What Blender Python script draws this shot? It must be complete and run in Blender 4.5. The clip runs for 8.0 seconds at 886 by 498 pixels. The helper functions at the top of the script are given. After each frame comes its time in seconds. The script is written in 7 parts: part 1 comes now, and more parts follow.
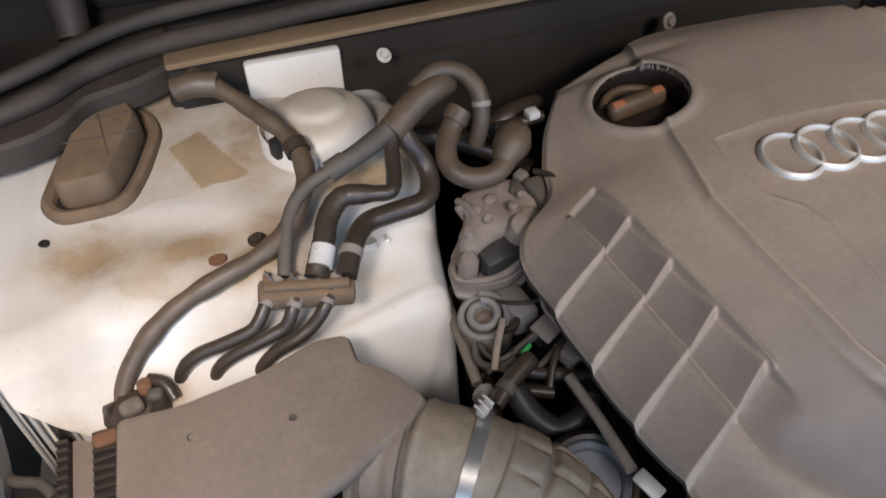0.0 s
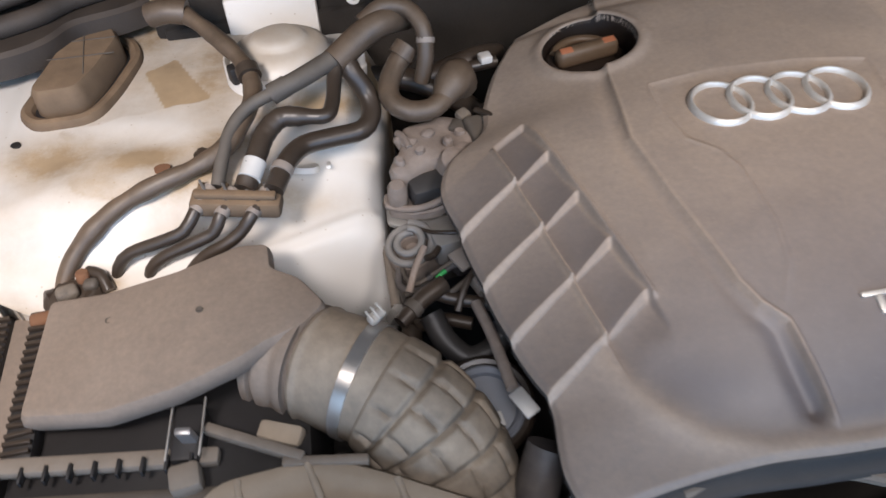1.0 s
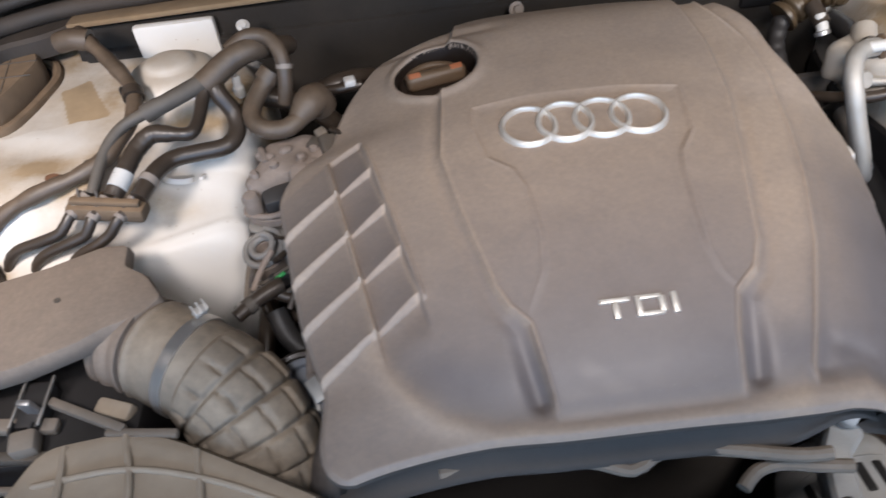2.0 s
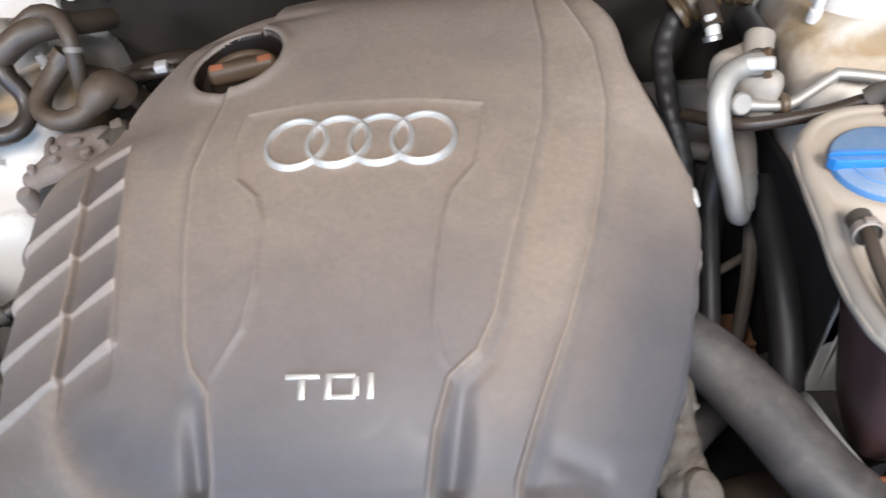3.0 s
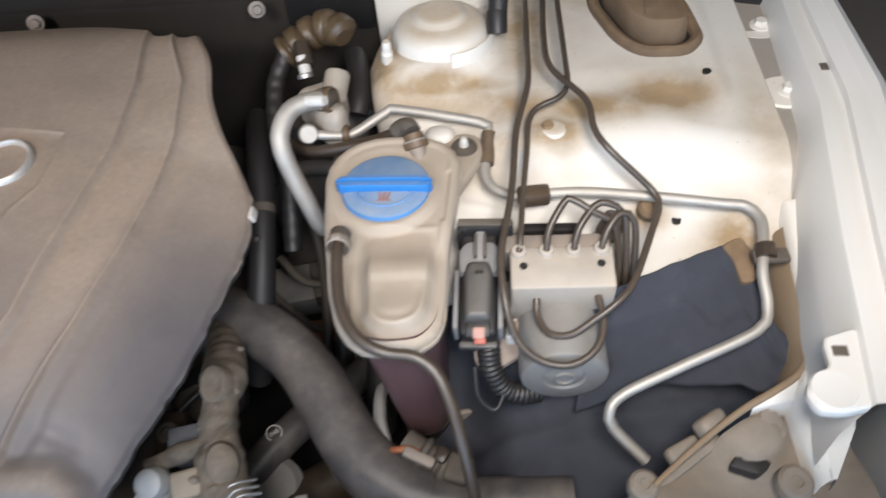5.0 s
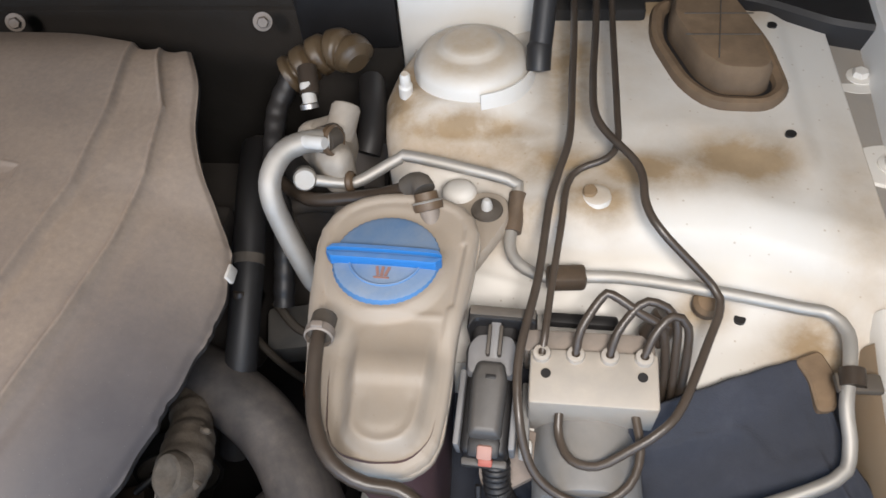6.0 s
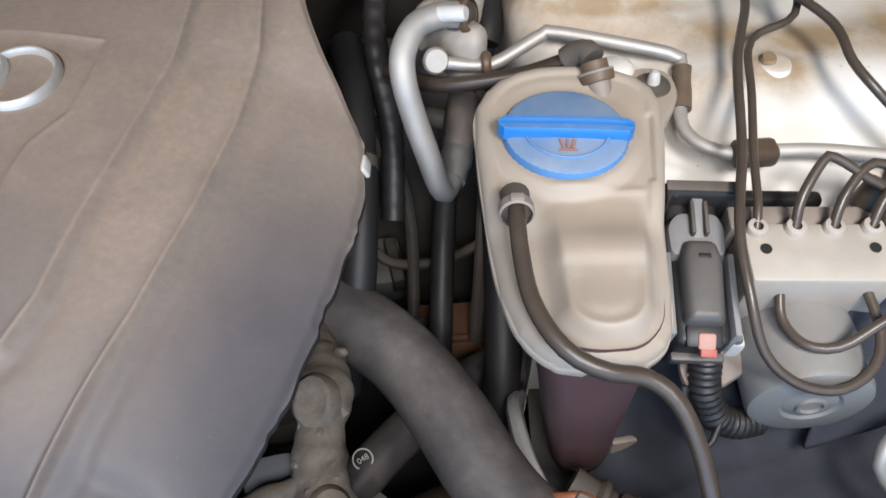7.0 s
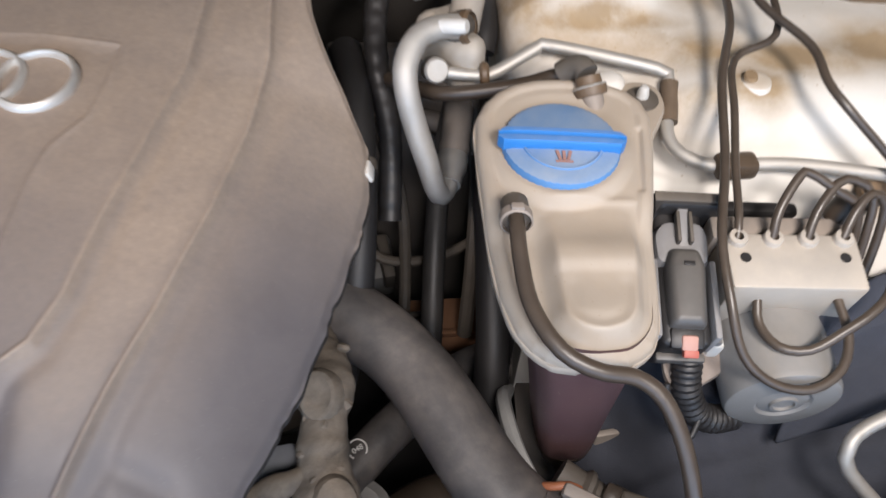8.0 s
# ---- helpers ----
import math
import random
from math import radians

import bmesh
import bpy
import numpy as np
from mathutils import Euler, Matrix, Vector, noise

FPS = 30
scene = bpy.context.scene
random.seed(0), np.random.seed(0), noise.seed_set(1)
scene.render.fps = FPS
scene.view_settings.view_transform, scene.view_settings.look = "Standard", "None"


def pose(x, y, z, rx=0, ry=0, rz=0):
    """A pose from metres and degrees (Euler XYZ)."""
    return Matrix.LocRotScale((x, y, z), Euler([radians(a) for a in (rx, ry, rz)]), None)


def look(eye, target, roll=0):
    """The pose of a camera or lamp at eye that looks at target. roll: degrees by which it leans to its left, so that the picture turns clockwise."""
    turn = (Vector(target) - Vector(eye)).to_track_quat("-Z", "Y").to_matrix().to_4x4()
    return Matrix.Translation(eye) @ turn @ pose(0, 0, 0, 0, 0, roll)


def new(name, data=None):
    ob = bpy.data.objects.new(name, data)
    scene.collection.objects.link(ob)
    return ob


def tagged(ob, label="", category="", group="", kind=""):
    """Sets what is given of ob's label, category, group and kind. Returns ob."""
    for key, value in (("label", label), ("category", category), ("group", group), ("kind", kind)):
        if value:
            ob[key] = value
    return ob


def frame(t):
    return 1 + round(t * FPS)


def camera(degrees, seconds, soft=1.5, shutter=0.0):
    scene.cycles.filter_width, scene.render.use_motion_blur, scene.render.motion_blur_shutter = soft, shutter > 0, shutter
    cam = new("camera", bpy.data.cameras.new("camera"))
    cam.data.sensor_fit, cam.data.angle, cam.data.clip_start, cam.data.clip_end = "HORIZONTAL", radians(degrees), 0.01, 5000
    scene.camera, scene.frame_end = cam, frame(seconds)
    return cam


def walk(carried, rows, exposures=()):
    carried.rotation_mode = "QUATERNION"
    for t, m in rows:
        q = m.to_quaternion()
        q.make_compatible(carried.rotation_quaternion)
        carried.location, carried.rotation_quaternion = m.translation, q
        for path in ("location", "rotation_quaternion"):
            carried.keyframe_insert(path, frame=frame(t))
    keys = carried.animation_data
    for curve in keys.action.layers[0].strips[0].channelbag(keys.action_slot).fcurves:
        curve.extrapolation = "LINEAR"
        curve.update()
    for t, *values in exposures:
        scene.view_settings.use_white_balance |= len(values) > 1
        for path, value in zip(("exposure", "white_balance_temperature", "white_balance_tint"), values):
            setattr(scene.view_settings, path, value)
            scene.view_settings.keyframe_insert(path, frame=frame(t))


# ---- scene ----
cam = camera(59.0, 8.0, soft=1.5, shutter=0.35)
PATH = [
    (0, (-0.448, -0.393, 1.259), (-0.081, 0.94, -0.186), -1.7),
    (0.3, (-0.393, -0.419, 1.233), (-0.172, 0.954, -0.203), -5.4),
    (0.5, (-0.372, -0.427, 1.22), (-0.16, 0.899, -0.262), -5.1),
    (0.6, (-0.357, -0.433, 1.215), (-0.164, 0.898, -0.265), -5.6),
    (1, (-0.335, -0.484, 1.227), (-0.174, 0.906, -0.202), -3.6),
    (1.2, (-0.302, -0.526, 1.241), (-0.189, 0.887, -0.17), -4.7),
    (2.3, (-0.049, -0.561, 1.279), (-0.094, 0.858, -0.129), -6.6),
    (2.4, (-0.013, -0.541, 1.283), (-0.096, 0.839, -0.163), -7.1),
    (2.5, (0.022, -0.519, 1.268), (-0.12, 0.852, -0.182), -8.5),
    (2.8, (0.092, -0.451, 1.235), (-0.12, 0.861, -0.259), -9.1),
    (3, (0.128, -0.442, 1.235), (-0.106, 0.85, -0.273), -10.1),
    (3.5, (0.215, -0.512, 1.25), (0.023, 0.868, -0.184), -8.2),
    (4, (0.279, -0.591, 1.283), (0.081, 0.841, -0.099), -7.7),
    (4.2, (0.309, -0.61, 1.285), (0.163, 0.834, -0.09), -5.8),
    (4.5, (0.352, -0.6, 1.289), (0.183, 0.815, -0.115), -7.0),
    (5, (0.465, -0.496, 1.294), (0.351, 0.794, -0.23), -6.2),
    (5.2, (0.49, -0.45, 1.282), (0.34, 0.816, -0.258), -6.8),
    (6.3, (0.465, -0.353, 1.249), (0.242, 0.892, -0.301), -5.8),
    (6.5, (0.436, -0.353, 1.254), (0.248, 0.892, -0.3), -5.4),
    (6.8, (0.343, -0.392, 1.166), (0.248, 0.963, -0.299), -1.9),
    (7, (0.31, -0.378, 1.148), (0.282, 0.878, -0.408), -1.6),
    (7.5, (0.316, -0.361, 1.125), (0.288, 0.857, -0.461), -2.6),
    (7.8, (0.312, -0.363, 1.134), (0.315, 0.861, -0.447), -1.1),
    (8, (0.291, -0.387, 1.175), (0.337, 0.845, -0.4), 2.0),
]
walk(cam, [(t, look(eye, target, roll)) for t, eye, target, roll in PATH],
     [(0, -0.30, 6520, 13), (0.5, -0.12, 6410, 14), (1.2, 0.0, 6370, 13), (2.3, 0.12, 6270, 12), (3.0, 0.33, 6090, 10), (3.5, 0.10, 6570, 12), (4.2, 0.08, 6570, 15), (4.6, 0.08, 6320, 14), (5.2, -0.17, 6320, 9), (6.5, -0.32, 6270, 11), (7.2, 0.08, 6020, 10), (7.6, 0.18, 6070, 10), (8, -0.03, 6370, 13)])

# ---- light ----
world = bpy.data.worlds.new("workshop_dusk")
scene.world = world
world.use_nodes = True
world.node_tree.nodes["Background"].inputs["Color"].default_value = (0.48, 0.70, 1.0, 1)
world.node_tree.nodes["Background"].inputs["Strength"].default_value = 3.4


def fixed_torch(eye, target, watts, degrees, colour):
    """A fixed stand-in for the carried torch: a small warm-white source with a soft-edged beam."""
    data = bpy.data.lights.new("torch_stand_in", "SPOT")
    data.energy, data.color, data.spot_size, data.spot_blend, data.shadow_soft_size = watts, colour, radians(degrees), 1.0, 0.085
    ob = new("torch_stand_in", data)
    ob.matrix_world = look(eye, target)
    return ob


# fixed lamps standing in for one carried torch, spread to even out the brightness
fixed_torch((-0.63, -0.39, 1.33), (-0.68, 0.16, 0.8), 31.0, 78, (1.0, 0.915, 0.865))
fixed_torch((0.55, -0.44, 1.33), (0.65, 0.15, 0.80), 30.0, 86, (1.0, 0.93, 0.855))
fixed_torch((0.04, -0.42, 1.35), (0.02, 0.06, 0.81), 18.8, 73, (1.0, 0.905, 0.835))
# two more fills, added to brighten the depths by the tank and the intake
fixed_torch((0.36, -0.56, 1.29), (0.36, -0.14, 0.60), 14.0, 60, (1.0, 0.945, 0.90))
fixed_torch((-0.31, -0.56, 1.30), (-0.32, -0.14, 0.70), 8.5, 58, (0.97, 0.94, 0.95))


# ---- materials ----
def material(name, colour, rough=0.6, metal=0.0, dust=0.0, dust_colour=(0.30, 0.235, 0.17), grain=60.0, bump=0.15, bump_scale=400.0,
             dark=0.6, up=0.5, attr="", coat=0.0, spots=None, cloudy=0.62, matt=0.35, settle=(-0.3, 0.75), mottle=0.72, patchy=0.40, broad_patch=1.0):
    """A painted, moulded or metal surface with grain, stains and settled dust. up: how much the dust keeps to faces that look up."""
    m = bpy.data.materials.new(name)
    m.use_nodes = True
    nodes, links = m.node_tree.nodes, m.node_tree.links
    b = nodes["Principled BSDF"]
    b.inputs["Metallic"].default_value = metal
    b.inputs["Coat Weight"].default_value, b.inputs["Coat Roughness"].default_value = coat, 0.32
    co = nodes.new("ShaderNodeTexCoord")

    def noise_node(scale, detail=4.0, rough_=0.6, dist=0.0):
        n = nodes.new("ShaderNodeTexNoise")
        n.inputs["Scale"].default_value, n.inputs["Detail"].default_value = scale, detail
        n.inputs["Roughness"].default_value, n.inputs["Distortion"].default_value = rough_, dist
        links.new(co.outputs["Object"], n.inputs["Vector"])
        return n.outputs["Fac"]

    def ramp(value, lo, hi, to_lo=0.0, to_hi=1.0):
        n = nodes.new("ShaderNodeMapRange")
        n.inputs["From Min"].default_value, n.inputs["From Max"].default_value = lo, hi
        n.inputs["To Min"].default_value, n.inputs["To Max"].default_value = to_lo, to_hi
        links.new(value, n.inputs["Value"])
        return n.outputs["Result"]

    def maths(op, a, c):
        n = nodes.new("ShaderNodeMath")
        n.operation, n.use_clamp = op, True
        for k, v in enumerate((a, c)):
            if isinstance(v, (int, float)):
                n.inputs[k].default_value = v
            else:
                links.new(v, n.inputs[k])
        return n.outputs[0]

    def mix(fac, a, c):
        n = nodes.new("ShaderNodeMix")
        n.data_type = "RGBA"
        for slot, v in ((0, fac), (6, a), (7, c)):
            if isinstance(v, tuple):
                n.inputs[slot].default_value = (*v, 1)
            elif isinstance(v, (int, float)):
                n.inputs[slot].default_value = v
            else:
                links.new(v, n.inputs[slot])
        return n.outputs[2]

    fine, broad = noise_node(grain), noise_node(grain * 0.12, 6.0, 0.65, 0.6)
    base = mix(ramp(broad, 0.3, 0.7), tuple(c * dark for c in colour), colour)
    base = mix(ramp(fine, 0.35, 0.65, 0.0, 0.22), base, tuple(c * dark for c in colour))
    if spots:
        v = nodes.new("ShaderNodeTexVoronoi")
        v.inputs["Scale"].default_value = spots[0]
        links.new(co.outputs["Object"], v.inputs["Vector"])
        base = mix(ramp(v.outputs["Distance"], spots[1], spots[1] * 1.8, 0.55, 0.0), base, spots[2])
    rough_value = ramp(broad, 0.3, 0.7, rough * 0.85, min(1.0, rough * 1.15))
    if dust:
        geo = nodes.new("ShaderNodeNewGeometry")
        sep = nodes.new("ShaderNodeSeparateXYZ")
        links.new(geo.outputs["Normal"], sep.inputs[0])
        face = ramp(sep.outputs["Z"], *settle, 1.0 - up, 1.0)
        cloud = ramp(broad, 0.25, 0.72, cloudy, 1.0)
        speck = ramp(fine, 0.3, 0.7, 0.82, 1.0)
        amount = maths("MULTIPLY", maths("MULTIPLY", maths("MULTIPLY", face, cloud), speck), dust)
        if attr:
            a = nodes.new("ShaderNodeAttribute")
            a.attribute_name = attr
            stain = maths("MULTIPLY", a.outputs["Fac"], ramp(noise_node(grain * 0.45, 6.0, 0.7, 0.15), 0.32, 0.66, patchy, 1.0))
            stain = maths("MULTIPLY", stain, ramp(noise_node(17.0, 7.0, 0.68, 0.9), 0.36, 0.60, broad_patch, 1.0))
            amount = maths("ADD", amount, stain)
        base = mix(amount, base, mix(ramp(noise_node(grain * 0.5), 0.3, 0.7), tuple(c * mottle for c in dust_colour), dust_colour))
        rough_value = maths("ADD", rough_value, maths("MULTIPLY", amount, matt))
        if metal:
            links.new(maths("MULTIPLY", maths("SUBTRACT", 1.0, amount), metal), b.inputs["Metallic"])
    links.new(base, b.inputs["Base Color"])
    links.new(rough_value, b.inputs["Roughness"])
    if bump:
        n = nodes.new("ShaderNodeBump")
        n.inputs["Strength"].default_value, n.inputs["Distance"].default_value = bump, 0.0006
        links.new(noise_node(bump_scale, 3.0), n.inputs["Height"])
        links.new(n.outputs["Normal"], b.inputs["Normal"])
    return m


COVER = material("dusty_engine_plastic", (0.128, 0.119, 0.126), 0.47, dust=0.10, dust_colour=(0.40, 0.313, 0.238), grain=420, up=0.5, bump=0.10, bump_scale=1500, cloudy=0.7, matt=0.16, dark=0.85, mottle=0.88, patchy=0.76, attr="dust", spots=(300, 0.045, (0.38, 0.36, 0.35)), broad_patch=0.78)
PAINT = material("white_body_paint", (0.76, 0.735, 0.69), 0.52, dust=0.14, dust_colour=(0.41, 0.295, 0.175), grain=55, up=0.7, bump=0.05, dark=0.94, attr="stain", coat=0.05, patchy=0.55, spots=(95, 0.055, (0.34, 0.25, 0.16)))
FENDER = material("fender_paint", (0.74, 0.725, 0.70), 0.34, dust=0.12, dust_colour=(0.5, 0.42, 0.32), grain=30, up=0.6, bump=0.04, dark=0.94, coat=0.25)
BLACK = material("black_plastic", (0.016, 0.016, 0.018), 0.5, dust=0.05, grain=50, up=0.85, bump=0.2)
DARKRUB = material("clean_black_rubber", (0.030, 0.030, 0.032), 0.42, dust=0.22, dust_colour=(0.18, 0.155, 0.13), grain=80, up=0.85, bump=0.3)
COWLRUB = material("weathered_cowl_rubber", (0.017, 0.0145, 0.013), 0.62, dust=0.62, dust_colour=(0.135, 0.098, 0.070), grain=38, up=0.55, bump=0.5, bump_scale=250, cloudy=0.0, dark=0.5)
DIRTY = material("dusty_black_plastic", (0.045, 0.042, 0.04), 0.55, dust=0.62, dust_colour=(0.20, 0.16, 0.12), grain=60, up=0.55, bump=0.3)
RUBBER = material("dusty_black_rubber", (0.026, 0.019, 0.015), 0.34, dust=0.23, dust_colour=(0.215, 0.155, 0.105), grain=80, up=0.75, bump=0.2, matt=0.2)
HOSE = material("grey_dusty_hose", (0.062, 0.060, 0.064), 0.42, dust=0.66, dust_colour=(0.27, 0.225, 0.19), grain=90, up=0.65, bump=0.3, cloudy=0.05, mottle=0.5)
FOAM = material("brown_loom_sleeve", (0.055, 0.040, 0.030), 0.40, dust=0.66, dust_colour=(0.225, 0.155, 0.098), grain=120, up=0.68, bump=0.4, matt=0.2, cloudy=0.35)
BELLOWS = material("dusty_intake_rubber", (0.06, 0.055, 0.05), 0.5, dust=0.93, dust_colour=(0.46, 0.37, 0.272), grain=90, up=0.65, bump=0.2, cloudy=0.3)
AIRBOX = material("dusty_airbox_plastic", (0.085, 0.073, 0.067), 0.58, dust=0.9, dust_colour=(0.285, 0.222, 0.17), grain=240, up=0.45, bump=0.15, bump_scale=900, cloudy=0.78, dark=0.85, mottle=0.9)
ALU = material("dull_aluminium", (0.60, 0.585, 0.56), 0.47, metal=0.85, dust=0.45, dust_colour=(0.45, 0.38, 0.29), grain=90, up=0.6, bump=0.15)
BLOCK = material("dusty_alloy_block", (0.54, 0.51, 0.47), 0.48, metal=0.6, dust=0.8, dust_colour=(0.50, 0.425, 0.34), grain=80, up=0.25, bump=0.15)
ZINC = material("zinc_plated_steel", (0.55, 0.55, 0.56), 0.38, metal=0.9, dust=0.25, dust_colour=(0.42, 0.36, 0.28), grain=120, up=0.5)
CLAMPSTEEL = material("bright_clamp_steel", (0.72, 0.70, 0.67), 0.30, metal=0.9, dust=0.45, dust_colour=(0.38, 0.29, 0.20), grain=45, up=0.1, bump=0.1, cloudy=0.0)
CHROME = material("chromed_badge", (0.86, 0.83, 0.77), 0.34, metal=0.55, dust=0.25, dust_colour=(0.5, 0.43, 0.34), grain=150, up=0.3, bump=0.1)
CAST = material("cast_alloy", (0.32, 0.29, 0.265), 0.55, metal=0.4, dust=0.6, dust_colour=(0.37, 0.29, 0.225), grain=90, up=0.4, bump=0.5)
CRUST = material("crusted_alloy", (0.20, 0.165, 0.13), 0.8, dust=0.68, dust_colour=(0.36, 0.29, 0.22), grain=210, up=0.3, bump=1.0, bump_scale=260, dark=0.25, cloudy=0.0)
ALUCAST = material("pale_cast_alloy", (0.62, 0.62, 0.61), 0.5, metal=0.25, dust=0.42, dust_colour=(0.40, 0.345, 0.275), grain=90, up=0.5, bump=0.6, cloudy=0.1)
TANK = material("cream_tank_plastic", (0.46, 0.40, 0.335), 0.5, dust=.82, dust_colour=(0.335, 0.265, 0.195), grain=75, up=0.5, bump=0.10, dark=0.80, matt=0.2, cloudy=0.22, settle=(0.4, 0.97), mottle=0.66, spots=(140, 0.05, (0.28, 0.22, 0.16)))
COOLANT = material("tank_with_pink_coolant", (0.105, 0.046, 0.050), 0.36, dust=0.24, dust_colour=(0.27, 0.20, 0.185), grain=95, up=0.0, bump=0.05, dark=0.55, cloudy=0.3, spots=(160, 0.05, (0.4, 0.3, 0.28)))
BLUE = material("blue_cap_plastic", (0.040, 0.205, 0.50), 0.42, dust=0.86, dust_colour=(0.335, 0.36, 0.385), grain=75, up=0.75, bump=0.08, dark=0.8, settle=(0.35, 1.0), cloudy=0.22, mottle=0.8, spots=(330, 0.05, (0.45, 0.44, 0.42)))
BLUEBAR = material("bright_blue_plastic", (0.022, 0.175, 0.50), 0.36, dust=0.45, dust_colour=(0.36, 0.39, 0.42), grain=110, up=0.95, bump=0.08, dark=0.85, settle=(0.7, 1.0), cloudy=0.2)
PLUGGREY = material("pale_grey_plastic", (0.24, 0.24, 0.25), 0.5, dust=0.5, dust_colour=(0.27, 0.23, 0.185), grain=90, up=0.7, bump=0.1, cloudy=0.2)
PLUGDARK = material("dark_grey_plastic", (0.075, 0.072, 0.07), 0.42, dust=0.55, dust_colour=(0.24, 0.205, 0.17), grain=90, up=0.9, bump=0.1, settle=(0.6, 1.0), cloudy=0.3)
CLIPPINK = material("faded_pink_clip", (0.55, 0.25, 0.20), 0.5, dust=0.4, dust_colour=(0.42, 0.33, 0.27))
DOMEPAINT = material("dusty_white_paint", (0.76, 0.735, 0.69), 0.42, dust=0.95, dust_colour=(0.43, 0.32, 0.20), grain=75, up=0.75, bump=0.05, dark=0.94, coat=0.12, cloudy=0.5, settle=(0.45, 1.0), mottle=0.85)
# cover plastic darkened: the shade under the lip is put into its colour
UNDERLIP = material("shaded_under_lip_plastic", (0.050, 0.046, 0.044), 0.7, dust=0.5, dust_colour=(0.13, 0.105, 0.085), grain=60, up=0.5, bump=0.3, cloudy=0.2)
ARMWALL = material("rust_stained_paint", (0.34, 0.26, 0.175), 0.6, dust=0.95, dust_colour=(0.23, 0.15, 0.085), grain=55, up=0.2, bump=0.2, cloudy=0.0)
GOLDSLEEVE = material("glossy_brown_sleeve", (0.065, 0.042, 0.022), 0.30, dust=0.28, dust_colour=(0.30, 0.21, 0.12), grain=60, up=0.7, bump=0.1, cloudy=0.2)
VALVEBODY = material("pale_dusty_casting", (0.50, 0.46, 0.41), 0.55, metal=0.2, dust=0.75, dust_colour=(0.46, 0.385, 0.30), grain=80, up=0.3, bump=0.35, cloudy=0.3)
GUTTER = material("dusty_gutter_steel", (0.40, 0.385, 0.365), 0.55, dust=0.7, dust_colour=(0.40, 0.32, 0.235), grain=45, up=0.5, bump=0.2, cloudy=0.0)
RED = material("red_print", (0.45, 0.17, 0.10), 0.6, dust=0.45, dust_colour=(0.38, 0.34, 0.34))
REDCLIP = material("red_lock_clip", (0.52, 0.09, 0.06), 0.45, dust=0.25)
GRIP = material("brown_cap_grip", (0.11, 0.068, 0.040), 0.42, dust=0.4, dust_colour=(0.21, 0.145, 0.085), up=0.6)
LEDGE = material("brown_dusty_ledge", (0.20, 0.14, 0.085), 0.8, dust=0.8, dust_colour=(0.33, 0.225, 0.125), grain=60, up=0.4, bump=0.3)
PIPE = material("dusty_coated_pipe", (0.034, 0.027, 0.023), 0.29, dust=0.32, dust_colour=(0.21, 0.155, 0.11), grain=80, up=0.6, bump=0.2, matt=0.2)
SLAM = material("dusty_slam_panel", (0.17, 0.145, 0.12), 0.7, dust=0.7, dust_colour=(0.36, 0.295, 0.23), grain=60, up=0.5, bump=0.3, cloudy=0.4)
ORANGE = material("orange_print", (0.50, 0.17, 0.075), 0.5, dust=0.25, dust_colour=(0.2, 0.11, 0.06))
OILCAP = material("dark_oil_cap", (0.016, 0.011, 0.009), 0.4, dust=0.12, dust_colour=(0.14, 0.09, 0.055), up=0.9)
CLOTH = material("dark_insulation_cloth", (0.026, 0.031, 0.046), 0.85, dust=0.3, dust_colour=(0.125, 0.122, 0.135), grain=120, up=0.6, bump=0.8, bump_scale=600, cloudy=0.2)
TAN = material("dusty_front_panel", (0.36, 0.305, 0.24), 0.7, dust=0.75, dust_colour=(0.52, 0.425, 0.32), grain=45, up=0.4, bump=0.3, cloudy=0.4)
VENT = material("brown_dusty_vent", (0.075, 0.052, 0.034), 0.75, dust=0.85, dust_colour=(0.30, 0.20, 0.118), grain=70, up=0.75, bump=0.3)
LABEL = material("white_label", (0.72, 0.70, 0.66), 0.5, dust=0.15, dust_colour=(0.45, 0.38, 0.3))
RUST = material("rusty_steel", (0.20, 0.085, 0.04), 0.85, dust=0.35, dust_colour=(0.24, 0.15, 0.09), grain=90, bump=0.6)
GREY = material("grey_motor_plastic", (0.235, 0.235, 0.235), 0.5, dust=0.62, dust_colour=(0.35, 0.30, 0.24), grain=50, up=0.75, settle=(0.3, 0.98), cloudy=0.2)
DEEP = material("oily_engine_casting", (0.12, 0.108, 0.10), 0.6, dust=0.4, dust_colour=(0.24, 0.19, 0.145), grain=40, up=0.6, bump=0.6, bump_scale=200, cloudy=0.2)
VALVE = material("dusty_valve_casting", (0.17, 0.14, 0.118), 0.7, dust=0.92, dust_colour=(0.385, 0.305, 0.25), grain=110, up=0.5, bump=0.9, cloudy=0.45, dark=0.75, bump_scale=300)
# a blacker cowl plastic, with the shade at the back put into its colour
COWLSHADE = material("shaded_cowl_black", (0.012, 0.0105, 0.0095), 0.95, dust=0.5, dust_colour=(0.072, 0.056, 0.041), grain=22, up=0.2, bump=0.8, bump_scale=300, cloudy=0.0)
GREEN = material("green_seal", (0.05, 0.50, 0.12), 0.5)
COOLBLUE = material("blue_grey_pipe", (0.215, 0.24, 0.285), 0.42, dust=0.3, dust_colour=(0.32, 0.28, 0.24), up=0.8)
FLOOR = material("brown_workshop_floor", (0.40, 0.29, 0.225), 0.85, dust=0.3, grain=6, up=0.5, bump=0.4, bump_scale=120)
WALL = material("light_blocking_wall", (0.30, 0.27, 0.24), 0.9, grain=4, bump=0.3, bump_scale=60)


